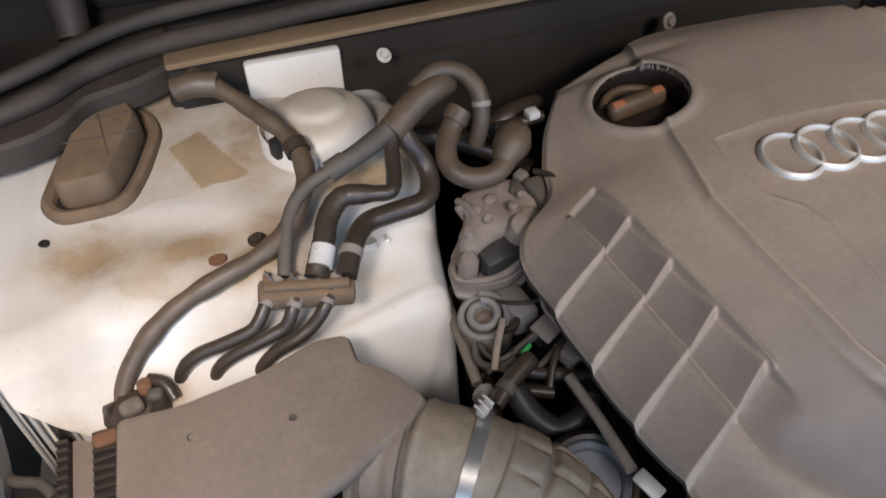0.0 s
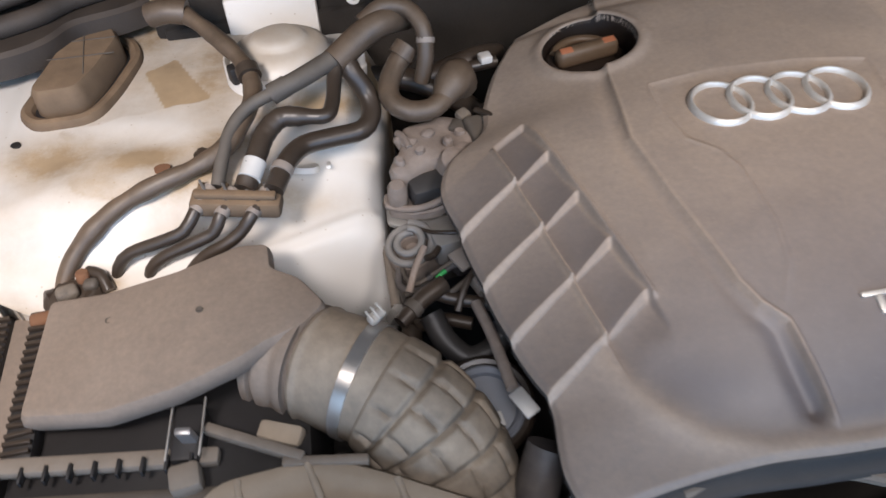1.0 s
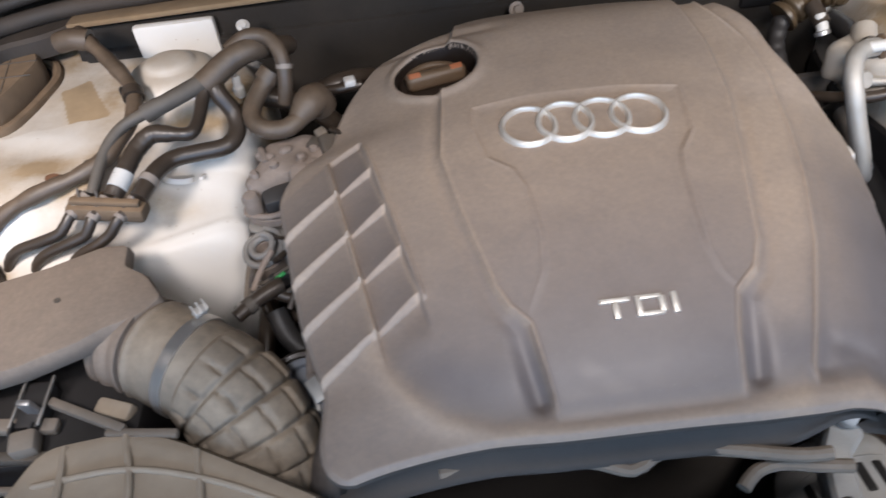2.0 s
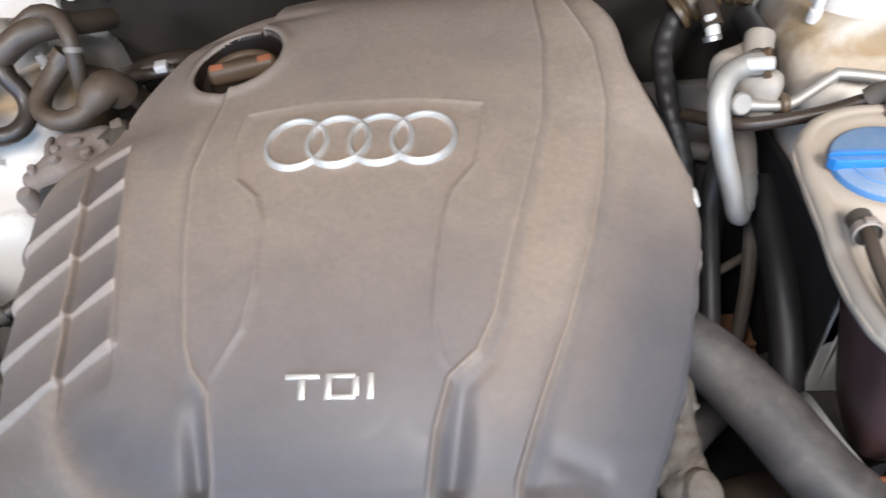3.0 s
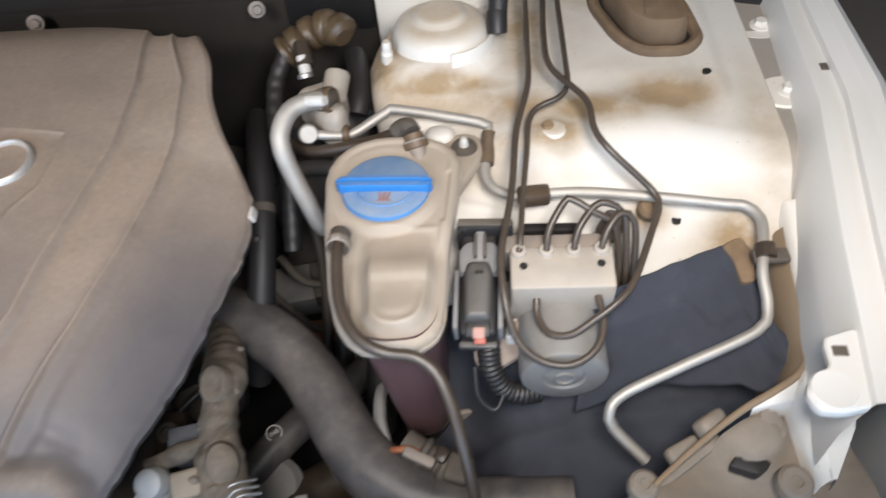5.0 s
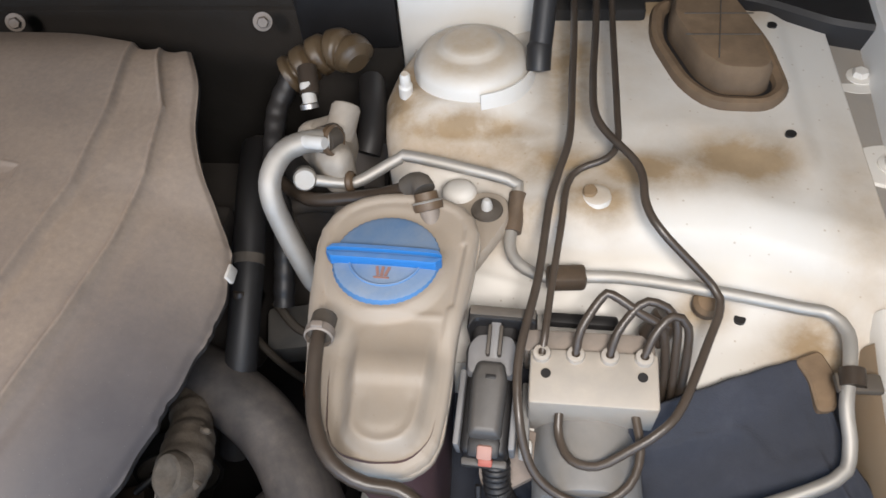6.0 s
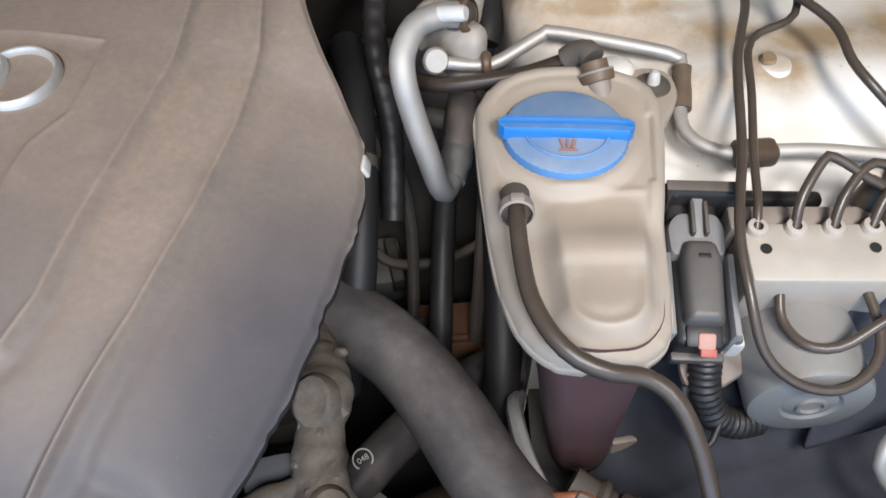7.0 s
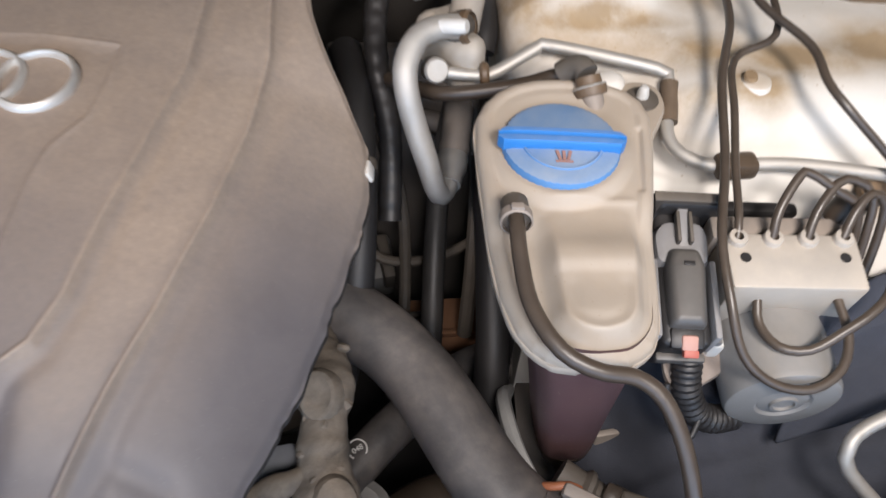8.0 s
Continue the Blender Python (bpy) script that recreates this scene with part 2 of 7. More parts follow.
# ---- mesh helpers ----
def mesh_object(name, verts, faces, mat, parent=None, label="", smooth=True):
    me = bpy.data.meshes.new(name)
    me.from_pydata([tuple(v) for v in verts], [], faces)
    me.update()
    me.materials.append(mat)
    me.polygons.foreach_set("use_smooth", [smooth] * len(me.polygons))
    ob = new(name, me)
    ob.parent = parent
    if label:
        ob["label"] = label
    return ob


def part(name, bm, mat, parent=None, label="", angle=35):
    """Links a bmesh as one mesh object under a thing or a part, with edges sharper than angle left sharp."""
    bmesh.ops.recalc_face_normals(bm, faces=bm.faces)
    for f in bm.faces:
        f.smooth = True
    for e in bm.edges:
        e.smooth = len(e.link_faces) == 2 and e.calc_face_angle(0) < radians(angle)
    me = bpy.data.meshes.new(name)
    bm.to_mesh(me)
    bm.free()
    me.materials.append(mat)
    ob = new(name, me)
    ob.parent = parent
    if label:
        ob["label"] = label
    return ob


def thing(name, label, category, at=(0, 0, 0), group=""):
    ob = tagged(new(name), label, category, group, "thing")
    ob.empty_display_size = 0.02
    return ob


def spline(points, step=0.006):
    """A smooth line through the points, evenly stepped."""
    p = [Vector(q) for q in points]
    p = [2 * p[0] - p[1]] + p + [2 * p[-1] - p[-2]]
    out = []
    for a, b, c, d in zip(p, p[1:], p[2:], p[3:]):
        n = max(2, int((c - b).length / step))
        for k in range(n):
            t = k / n
            out.append(0.5 * (2 * b + (c - a) * t + (2 * a - 5 * b + 4 * c - d) * t * t + (3 * b - a - 3 * c + d) * t ** 3))
    return out + [p[-2]]


def add_tube(bm, points, radius, sides=14, step=0.006, cap=True, smooth_path=True):
    """A pipe along the points; radius is a number or a function of the way along it (0 to 1)."""
    line = spline(points, step) if smooth_path else [Vector(q) for q in points]
    rings, normal = [], None
    for k, p in enumerate(line):
        ahead = (line[min(k + 1, len(line) - 1)] - line[max(k - 1, 0)]).normalized()
        if normal is None:
            normal = ahead.orthogonal().normalized()
        normal = (normal - ahead * normal.dot(ahead)).normalized()
        side = ahead.cross(normal)
        r = radius(k / (len(line) - 1)) if callable(radius) else radius
        if smooth_path and r > 0.0055:
            r *= 1 + 0.012 * math.sin(k * 0.41) + 0.010 * math.sin(k * 0.13 + 1)
        rings.append([bm.verts.new(p + r * (math.cos(a) * normal + math.sin(a) * side)) for a in (2 * math.pi * i / sides for i in range(sides))])
    for a, b in zip(rings, rings[1:]):
        for i in range(sides):
            bm.faces.new((a[i], a[(i + 1) % sides], b[(i + 1) % sides], b[i]))
    if cap:
        bm.faces.new(rings[0][::-1])
        bm.faces.new(rings[-1])
    return bm


def tube(points, radius, **k):
    return add_tube(bmesh.new(), points, radius, **k)


def add_lathe(bm, profile, m, sides=40, squash=1.0):
    """Turns (radius, height) pairs round the z axis of the pose m."""
    rings = []
    for r, z in profile:
        if r <= 1e-6:
            rings.append([bm.verts.new(m @ Vector((0, 0, z)))])
        else:
            rings.append([bm.verts.new(m @ Vector((r * math.cos(2 * math.pi * i / sides), squash * r * math.sin(2 * math.pi * i / sides), z))) for i in range(sides)])
    for a, b in zip(rings, rings[1:]):
        for i in range(sides):
            j = (i + 1) % sides
            if len(a) == 1 and len(b) > 1:
                bm.faces.new((a[0], b[j], b[i]))
            elif len(b) == 1 and len(a) > 1:
                bm.faces.new((a[i], a[j], b[0]))
            elif len(a) > 1:
                bm.faces.new((a[i], a[j], b[j], b[i]))
    return bm


def lathe(profile, m, **k):
    return add_lathe(bmesh.new(), profile, m, **k)


def add_box(bm, size, m, bevel=0.0, segments=2):
    made = bmesh.ops.create_cube(bm, size=1.0, matrix=m @ Matrix.Diagonal((*size, 1)))
    if bevel:
        edges = {e for v in made["verts"] for e in v.link_edges}
        bmesh.ops.bevel(bm, geom=list(edges), offset=bevel, segments=segments, affect="EDGES", profile=0.5)
    return bm


def box(size, m, bevel=0.0, segments=2):
    return add_box(bmesh.new(), size, m, bevel, segments)


def area(outline):
    return 0.5 * sum(a[0] * b[1] - b[0] * a[1] for a, b in zip(outline, outline[1:] + outline[:1]))


def rounded(outline, radius, n=4):
    """An outline of (x, y) with corners to be rounded: its corners, radius and steps."""
    return [tuple(p) for p in (outline if area(outline) > 0 else outline[::-1])], radius, n


def mitred(outline, d):
    """The corners moved inwards by d (outwards if negative); they run anticlockwise."""
    out, count = [], len(outline)
    for k in range(count):
        a, b, c = (Vector(outline[(k + e) % count]) for e in (-1, 0, 1))
        u, w = (b - a).normalized(), (c - b).normalized()
        n1, n2 = Vector((-u.y, u.x)), Vector((-w.y, w.x))
        out.append(tuple(b + (n1 + n2) * (d / max(0.35, 1 + n1.dot(n2)))))
    return out


def drawn(shape, d=0.0):
    """The rounded outline, moved inwards by d."""
    corners, radius, n = shape
    corners = mitred(corners, d)
    out, count = [], len(corners)
    for k in range(count):
        a, b, c = (Vector(corners[(k + e) % count]) for e in (-1, 0, 1))
        r = min(max(radius - 0.5 * d, 0.0008), 0.45 * (a - b).length, 0.45 * (c - b).length)
        p, q = b + (a - b).normalized() * r, b + (c - b).normalized() * r
        out += [tuple((1 - t) ** 2 * p + 2 * t * (1 - t) * b + t * t * q) for t in (i / n for i in range(n + 1))]
    return out


def add_stack(bm, shape, levels, m=Matrix(), height=None, close=(True, True)):
    """A solid from a rounded outline drawn at several levels (inset, z); height(x, y) may lift the points."""
    rings = []
    for d, z in levels:
        rings.append([bm.verts.new(m @ Vector((x, y, z + (height(x, y) if height else 0.0)))) for x, y in drawn(shape, d)])
    for a, b in zip(rings, rings[1:]):
        for i in range(len(a)):
            j = (i + 1) % len(a)
            bm.faces.new((a[i], a[j], b[j], b[i]))
    for ring, wanted in ((rings[0], close[0]), (rings[-1], close[1])):
        if wanted:
            bmesh.ops.triangulate(bm, faces=[bm.faces.new(ring)])
    return bm


def stack(outline, levels, **k):
    return add_stack(bmesh.new(), outline, levels, **k)


def curve(v, xs, ys):
    """A smooth line through the places (xs, ys), read at v."""
    xs, ys = np.array(xs, float), np.array(ys, float)
    slope = np.gradient(ys, xs)
    v = np.clip(v, xs[0], xs[-1])
    k = np.clip(np.searchsorted(xs, v, side="right") - 1, 0, len(xs) - 2)
    h = xs[k + 1] - xs[k]
    t = (v - xs[k]) / h
    return ys[k] * (1 + 2 * t) * (1 - t) ** 2 + slope[k] * h * t * (1 - t) ** 2 + ys[k + 1] * t * t * (3 - 2 * t) + slope[k + 1] * h * t * t * (t - 1)


def creased(ob, angle=30):
    """Leaves the edges sharper than angle sharp."""
    bm = bmesh.new()
    bm.from_mesh(ob.data)
    for e in bm.edges:
        e.smooth = len(e.link_faces) == 2 and e.calc_face_angle(0) < radians(angle)
    bm.to_mesh(ob.data)
    bm.free()
    return ob


def smooth01(v, lo, hi):
    t = np.clip((v - lo) / (hi - lo), 0, 1)
    return t * t * (3 - 2 * t)


def line_distance(X, Y, line):
    """How far the places X, Y lie from a polyline."""
    best = np.full(X.shape, 9.0)
    for (ax, ay), (bx, by) in zip(line, line[1:]):
        dx, dy = bx - ax, by - ay
        t = np.clip(((X - ax) * dx + (Y - ay) * dy) / (dx * dx + dy * dy), 0, 1)
        best = np.minimum(best, np.hypot(X - ax - t * dx, Y - ay - t * dy))
    return best


def inside(X, Y, poly):
    """Whether the places X, Y lie in a polygon."""
    found = np.zeros(X.shape, bool)
    for (ax, ay), (bx, by) in zip(poly, poly[1:] + poly[:1]):
        cross = (ay > Y) != (by > Y)
        with np.errstate(divide="ignore", invalid="ignore"):
            found ^= cross & (X < (bx - ax) * (Y - ay) / (by - ay) + ax)
    return found


def signed(X, Y, poly):
    d = line_distance(X, Y, poly + poly[:1])
    return np.where(inside(X, Y, poly), d, -d)


def bolt(name, label, at, size=0.006, mat=None, tilt=(0, 0), group="bolts"):
    """A hexagon bolt with a washer; its head stands on the place given."""
    top = thing(name, label, "bolt", group=group)
    m = pose(*at, tilt[0], tilt[1], 20)
    part("washer", lathe([(0, 0), (size * 1.6, 0), (size * 1.6, size * 0.25), (size * 1.0, size * 0.35), (0, size * 0.35)], m, sides=20), mat or ZINC, top)
    part("bolt_head", lathe([(0, size * 0.35), (size, size * 0.35), (size, size * 0.9), (size * 0.85, size * 1.1), (0, size * 1.1)], m, sides=6), mat or ZINC, top)
    return top


# ---- the large structure ----
tagged(mesh_object("ground", [(-6, -6, 0), (6, -6, 0), (6, 6, 0), (-6, 6, 0)], [(0, 1, 2, 3)], FLOOR, smooth=False), "brown dusty concrete workshop floor", "floor", kind="structure")
# unseen walls and ceiling, added so sky light enters only from the front
for wall_name, cx, cy, sx, sy in (("blocking_wall_north", 0, 4.6, 9.2, 0.2), ("blocking_wall_east", 4.6, 0, 0.2, 9.0), ("blocking_wall_west", -4.6, 0, 0.2, 9.0)):
    tagged(part(wall_name, box((sx, sy, 3.2), pose(cx, cy, 1.6)), WALL), "unseen plain wall added to hold back sky light", "wall", kind="structure")

tagged(part("ceiling", box((9.2, 9.2, 0.1), pose(0, 0, 3.25)), WALL), "unseen plain ceiling added to hold back sky light", "ceiling", kind="structure")
CENTRE = 0.022          # the car's middle line


def wing_height(U, Y):
    """Height of the inner wing over its distance from the middle line and its place along the car."""
    inner = np.interp(Y, [-0.16, -0.06, 0.03, 0.085, 0.115, 0.14, 0.26], [0.710, 0.728, 0.757, 0.778, 0.804, 0.816, 0.796]) - 0.0035 * smooth01(0.026 - 0.25 * (U - 0.35) - Y, 0.0, 0.006) + 0.0020 * smooth01(-np.abs(0.034 - 0.25 * (U - 0.35) - Y), -0.008, 0.0)
    crease = 0.022 - 0.030 * smooth01(np.abs(U - 0.575), 0.03, 0.13)
    outer = 0.809 - 0.009 * smooth01(crease - Y, -0.014, 0.004) - 0.049 * smooth01(crease - Y, -0.045, 0.060) - 0.18 * np.clip(crease - 0.045 - Y, 0, 1) + 0.02 * (Y - 0.15)
    low = 0.060 * smooth01(0.055 - Y, 0.0, 0.045) * smooth01(Y + 0.05, 0.0, 0.03)
    blend = smooth01(U, 0.395 + low, 0.475 + low)
    z = inner * (1 - blend) + outer * blend
    z += 0.010 * smooth01(0.075 - np.hypot(U - 0.40, Y - 0.195), 0.0, 0.02)
    z -= 0.003 * smooth01(-np.abs(np.hypot((U - 0.575) * 0.8, Y - 0.06) - 0.055), -0.03, 0.0) * smooth01(U, 0.48, 0.54)
    z += 0.0035 * smooth01(-np.abs(U - 0.668), -0.016, 0.0) * smooth01(Y, 0.07, 0.12)
    z += 0.004 * np.exp(-((U - 0.508) ** 2 + (Y - 0.055) ** 2) / 0.00025)
    edge = np.clip(inner_edge(Y) + 0.03 - U, 0, 0.03) / 0.03
    return z - 0.03 * (1 - np.sqrt(np.clip(1 - edge ** 2, 0, 1)))


def inner_edge(Y):
    return np.interp(Y, [-0.16, 0.0, 0.09, 0.135, 0.18, 0.24, 0.33], [0.352, 0.350, 0.342, 0.332, 0.325, 0.333, 0.350])


STAINS = ((0.62, 0.10, 0.055, 0.035, 1.0), (0.55, 0.085, 0.06, 0.026, 1.0), (0.505, 0.055, 0.035, 0.025, 1.0), (0.345, 0.165, 0.035, 0.06, 1.0), (0.40, 0.125, 0.08, 0.014, 1.0),
          (0.45, 0.045, 0.07, 0.016, 0.7), (0.665, -0.045, 0.035, 0.035, 1.0), (0.59, -0.012, 0.022, 0.014, 1.0), (0.61, 0.31, 0.12, 0.035, 1.0), (0.49, 0.21, 0.035, 0.10, 0.8),
          (0.56, 0.30, 0.05, 0.06, 0.9), (0.48, 0.09, 0.05, 0.03, 0.8), (0.405, 0.19, 0.03, 0.03, 0.4))

# dust patches with an edge of their own
PATCHES = {1: ((0.75, [(0.345, 0.118), (0.395, 0.100), (0.455, 0.092), (0.500, 0.075), (0.512, 0.098), (0.470, 0.118), (0.400, 0.132), (0.350, 0.142)]),),
           -1: ((1.5, [(-0.538, 0.222), (-0.508, 0.237), (-0.468, 0.162), (-0.513, 0.153)]), (0.55, [(-0.553, 0.286), (-0.485, 0.273), (-0.432, 0.150), (-0.469, 0.154), (-0.513, 0.153), (-0.594, 0.139), (-0.546, 0.217)]),
                (0.72, [(-0.607, 0.143), (-0.537, 0.102), (-0.482, 0.093), (-0.466, 0.074), (-0.511, 0.045), (-0.549, 0.037), (-0.586, 0.055), (-0.605, 0.101)]))}


def inner_wing(name, side, label, shelf, stains):
    top = thing(name, label, "inner wing")
    v = np.linspace(-0.072, 0.325, 150)
    rows = []
    for y in v:
        u = np.concatenate([[inner_edge(y)] * 3, inner_edge(y) + (0.712 - inner_edge(y)) * np.linspace(0, 1, 130) ** 1.1, [0.713, 0.713]])
        rows.append(u)
    U, Y = np.array(rows), np.repeat(v[:, None], 135, 1)
    Y = np.maximum(Y, np.interp(U, *shelf))
    Z = wing_height(U, Y)
    if side < 0:
        # below the crease the tower's front face falls away steeply
        Z -= 0.115 * smooth01(0.016 - 0.18 * (U - 0.37) - Y, 0.0, 0.030) * (1 - smooth01(U, 0.43, 0.50))
    Z[:, 0], Z[:, 1], Z[:, -1] = 0.42, 0.60, 0.70
    Z[:, 2] -= 0.004
    U[:, 0] -= 0.004
    front = Z[:1].copy()
    front[:] = 0.55
    U, Y, Z = np.vstack([U[:1], U]), np.vstack([Y[:1], Y]), np.vstack([np.minimum(front, Z[:1]), Z])
    stain = np.zeros(U.shape)
    for cu, cy, ru, ry, amount in STAINS + stains:
        stain = np.maximum(stain, 1.25 * amount * np.exp(-((U - cu) / ru) ** 2 - ((Y - cy) / ry) ** 2))
    for amount, outline in PATCHES[side]:
        stain = np.maximum(stain, amount * smooth01(signed(CENTRE + side * U, Y + 0.002 * np.sin(140 * U), outline), -0.002, 0.004))
    X = CENTRE + side * U
    n, k = U.shape
    faces = [(i * k + j, i * k + j + 1, (i + 1) * k + j + 1, (i + 1) * k + j) for i in range(n - 1) for j in range(k - 1)]
    if side < 0:
        faces = [f[::-1] for f in faces]
    ob = mesh_object("wing_panel", np.stack([X.ravel(), Y.ravel(), Z.ravel()], 1), faces, PAINT, top)
    ob.data.attributes.new("stain", "FLOAT", "POINT").data.foreach_set("value", stain.ravel().astype(np.float32))
    # bulkhead side behind the strut dome
    lo, hi, high = (0.352, 0.480, 0.96) if side > 0 else (-0.455, -0.362, 0.850)
    part("bulkhead_side", box((hi - lo, 0.012, high - 0.74), pose((lo + hi) / 2, 0.276 if side < 0 else 0.268, (high + 0.74) / 2), 0.004), PAINT, top)
    # sound shield down the tower's side
    bm = bmesh.new()
    rings = []
    for y in np.linspace(-0.06, 0.26, 30):
        x = CENTRE + side * (float(inner_edge(y)) - 0.010)
        rings.append([bm.verts.new((x + side * 0.004, y, 0.42)), bm.verts.new((x, y, 0.60)), bm.verts.new((x, y, 0.715 if side > 0 else 0.665)), bm.verts.new((x + side * 0.004, y, 0.72 if side > 0 else 0.67))])
    for a, b in zip(rings, rings[1:]):
        for i in range(3):
            bm.faces.new((a[i], a[i + 1], b[i + 1], b[i]))
    part("sound_shield", bm, BLACK, top, "black sound shield")
    # pinch-weld flange along the tower's foot
    if side < 0:
        part("flange", tube([(-0.3275, y, 0.722 + 0.06 * y) for y in (0.10, 0.06, 0.02, -0.02, -0.05)], 0.0048, sides=10), SLAM, top, "grey dusty weld flange")
    return top


inner_wing("inner_wing", 1, "white painted inner wing with brown dust stains", ((0.30, 0.50, 0.60, 0.72), (-0.050, -0.050, -0.072, -0.055)),
           ((0.52, 0.20, 0.05, 0.08, 0.35), (0.60, 0.12, 0.10, 0.05, 0.35), (0.70, 0.05, 0.03, 0.10, 0.5)))
inner_wing("inner_wing", -1, "white painted inner wing under hoses, stained with dust", ((0.30, 0.44, 0.50, 0.60, 0.625, 0.663, 0.688, 0.694, 0.712), (-0.072, -0.06, -0.05, -0.045, -0.036, -0.021, -0.008, 0.004, 0.026)),
           ((0.53, 0.21, 0.085, 0.070, 0.62), (0.585, 0.085, 0.085, 0.050, 0.62), (0.47, 0.22, 0.05, 0.07, 0.72), (0.50, 0.05, 0.07, 0.035, 0.60), (0.66, 0.02, 0.05, 0.06, 0.40), (0.60, -0.02, 0.06, 0.03, 0.40), (0.40, 0.18, 0.06, 0.07, 0.35)))


def strut_dome(side, label):
    top = thing("strut_dome", label, "strut mount", group="strut domes")
    m = pose(CENTRE + (side * 0.404 if side > 0 else -0.422), 0.190, 0.818, -4, 0, 0)
    part("dome_cap", lathe([(0.050, -0.01), (0.050, 0.008), (0.0475, 0.015), (0.043, 0.021), (0.037, 0.0245), (0.031, 0.0258), (0.028, 0.0270), (0.025, 0.0302), (0.022, 0.0322), (0.017, 0.0332), (0, 0.0335)], m, sides=56), DOMEPAINT, top)
    # a flange wraps part of the dome
    bm = bmesh.new()
    rings = []
    for k in range(15):
        a = radians(-78 + 92 * k / 14) if side > 0 else radians(258 - 92 * k / 14)
        rings.append([bm.verts.new(m @ Vector((r * math.cos(a), r * math.sin(a), z))) for r, z in ((0.051, -0.006), (0.0535, 0.014), (0.055, 0.014), (0.0555, -0.006))])
    for a, b in zip(rings, rings[1:]):
        for i in range(4):
            bm.faces.new((a[i], a[(i + 1) % 4], b[(i + 1) % 4], b[i]))
    bm.faces.new(rings[0]), bm.faces.new(rings[-1][::-1])
    part("flange", bm, PAINT, top)
    stud = pose(CENTRE + side * 0.350, 0.158, 0.818, 10, 4)
    part("stud", lathe([(0, 0), (0.006, 0), (0.006, 0.012), (0.0045, 0.014), (0.0045, 0.024), (0.003, 0.027), (0, 0.027)], stud, sides=16), DOMEPAINT, top)
    return top


strut_dome(1, "white painted strut dome with a raised centre disc")
strut_dome(-1, "white painted strut dome beside hoses, dusty top")


def wing_vent(side, label):
    """A moulded rubber plug in the wing, with a raised pad of four panels."""
    top = thing("wing_vent", label, "vent plug", group="vent plugs")
    if side > 0:
        outer = [(0.589, 0.30), (0.582, 0.245), (0.602, 0.182), (0.624, 0.155), (0.670, 0.153), (0.690, 0.172), (0.684, 0.236), (0.662, 0.305)]
    else:
        outer = [(-0.556, 0.287), (-0.540, 0.248), (-0.556, 0.186), (-0.574, 0.146), (-0.628, 0.144), (-0.645, 0.166), (-0.626, 0.255), (-0.608, 0.292)]
    line = rounded(outer, 0.020)
    part("rim", stack(line, [(-0.001, 0.800), (-0.002, 0.812), (0.000, 0.8165), (0.004, 0.818), (0.009, 0.816), (0.012, 0.811), (0.016, 0.8105)], close=(False, True)), VENT, top)
    # black ring that puts the shade between rim and pad into colour
    part("groove", stack(rounded(mitred(line[0], 0.0095), 0.012), [(0, 0.8085), (0, 0.8118), (0.0008, 0.8122)]), BLACK, top, "black ring for the shade round the pad")
    pad = rounded(mitred(line[0], 0.0145), 0.010)
    raised = part("pad", stack(pad, [(0, 0.806), (0.001, 0.8330), (0.004, 0.8385), (0.006, 0.839)], close=(False, True)), VENT, top)
    cx = CENTRE + 0.615 if side > 0 else -0.588
    part("pad_seam", box((0.0012, 0.105, 0.001), pose(cx, 0.235, 0.8393, 0, 0, -side * 8), 0.0003), DIRTY, raised)
    part("pad_seam", box((0.062, 0.0012, 0.001), pose(cx, 0.215, 0.8393, 0, 0, 0), 0.0003), DIRTY, raised)
    part("pad_seam", box((0.058, 0.0012, 0.001), pose(cx, 0.245, 0.8393, 0, 0, 0), 0.0003), DIRTY, raised)
    return top


wing_vent(1, "brown dusty rubber vent plug in the white wing")
wing_vent(-1, "brown dusty rubber vent plug on the stained white wing")


def wing_top(x, y):
    return float(wing_height(np.array([[abs(x - CENTRE)]]), np.array([[y]]))[0, 0])


def wing_hole(x, y, r=0.0042):
    z = wing_top(x, y) + 0.0008
    top = thing("wing_hole", "small dark bolt hole in the white wing", "hole", group="wing holes")
    part("bore", lathe([(r * 1.05, -0.002), (r * 1.02, 0.0003), (0, 0.0001)], pose(x, y, z), sides=20), BLACK, top)


for hx, hy in ((0.683, 0.124), (0.690, 0.262), (-0.640, 0.124), (-0.647, 0.258), (0.637, -0.016)):
    wing_hole(hx, hy)
for bx, by, bz in ((0.612, -0.012, 0.766), ):
    top = thing("plug", "brown rubber plug in the wing", "plug")
    part("plug_body", lathe([(0.011, -0.004), (0.011, 0.003), (0.008, 0.007), (0, 0.008)], pose(bx, by, bz, 15), sides=24), VENT, top)
top = thing("wing_boss", "rusty pressed boss on the white wing", "boss")
part("boss_disc", lathe([(0.0115, -0.004), (0.0105, 0.0000), (0.0085, 0.0010), (0.0055, 0.0012), (0, 0.0012)], pose(0.530, 0.055, wing_top(0.530, 0.055) - 0.0002), sides=28), DOMEPAINT, top)
part("rust_patch", stack(rounded([(0.520, 0.050), (0.527, 0.049), (0.531, 0.056), (0.528, 0.063), (0.521, 0.061), (0.519, 0.056)], 0.003), [(0, 0.8120), (0.001, 0.8142)]), LEDGE, top, "brown rust patch")
part("boss_disc", lathe([(0.008, -0.004), (0.007, 0.0025), (0, 0.003)], pose(-0.507, 0.066, 0.8075, 0, 0, 0), sides=24, squash=0.7), RUST, top)
top = thing("wing_slot", "white pressed tab on the strut tower", "tab")
part("tab", box((0.004, 0.022, 0.003), pose(-0.369, 0.08, 0.778, -25), 0.001), PAINT, top)
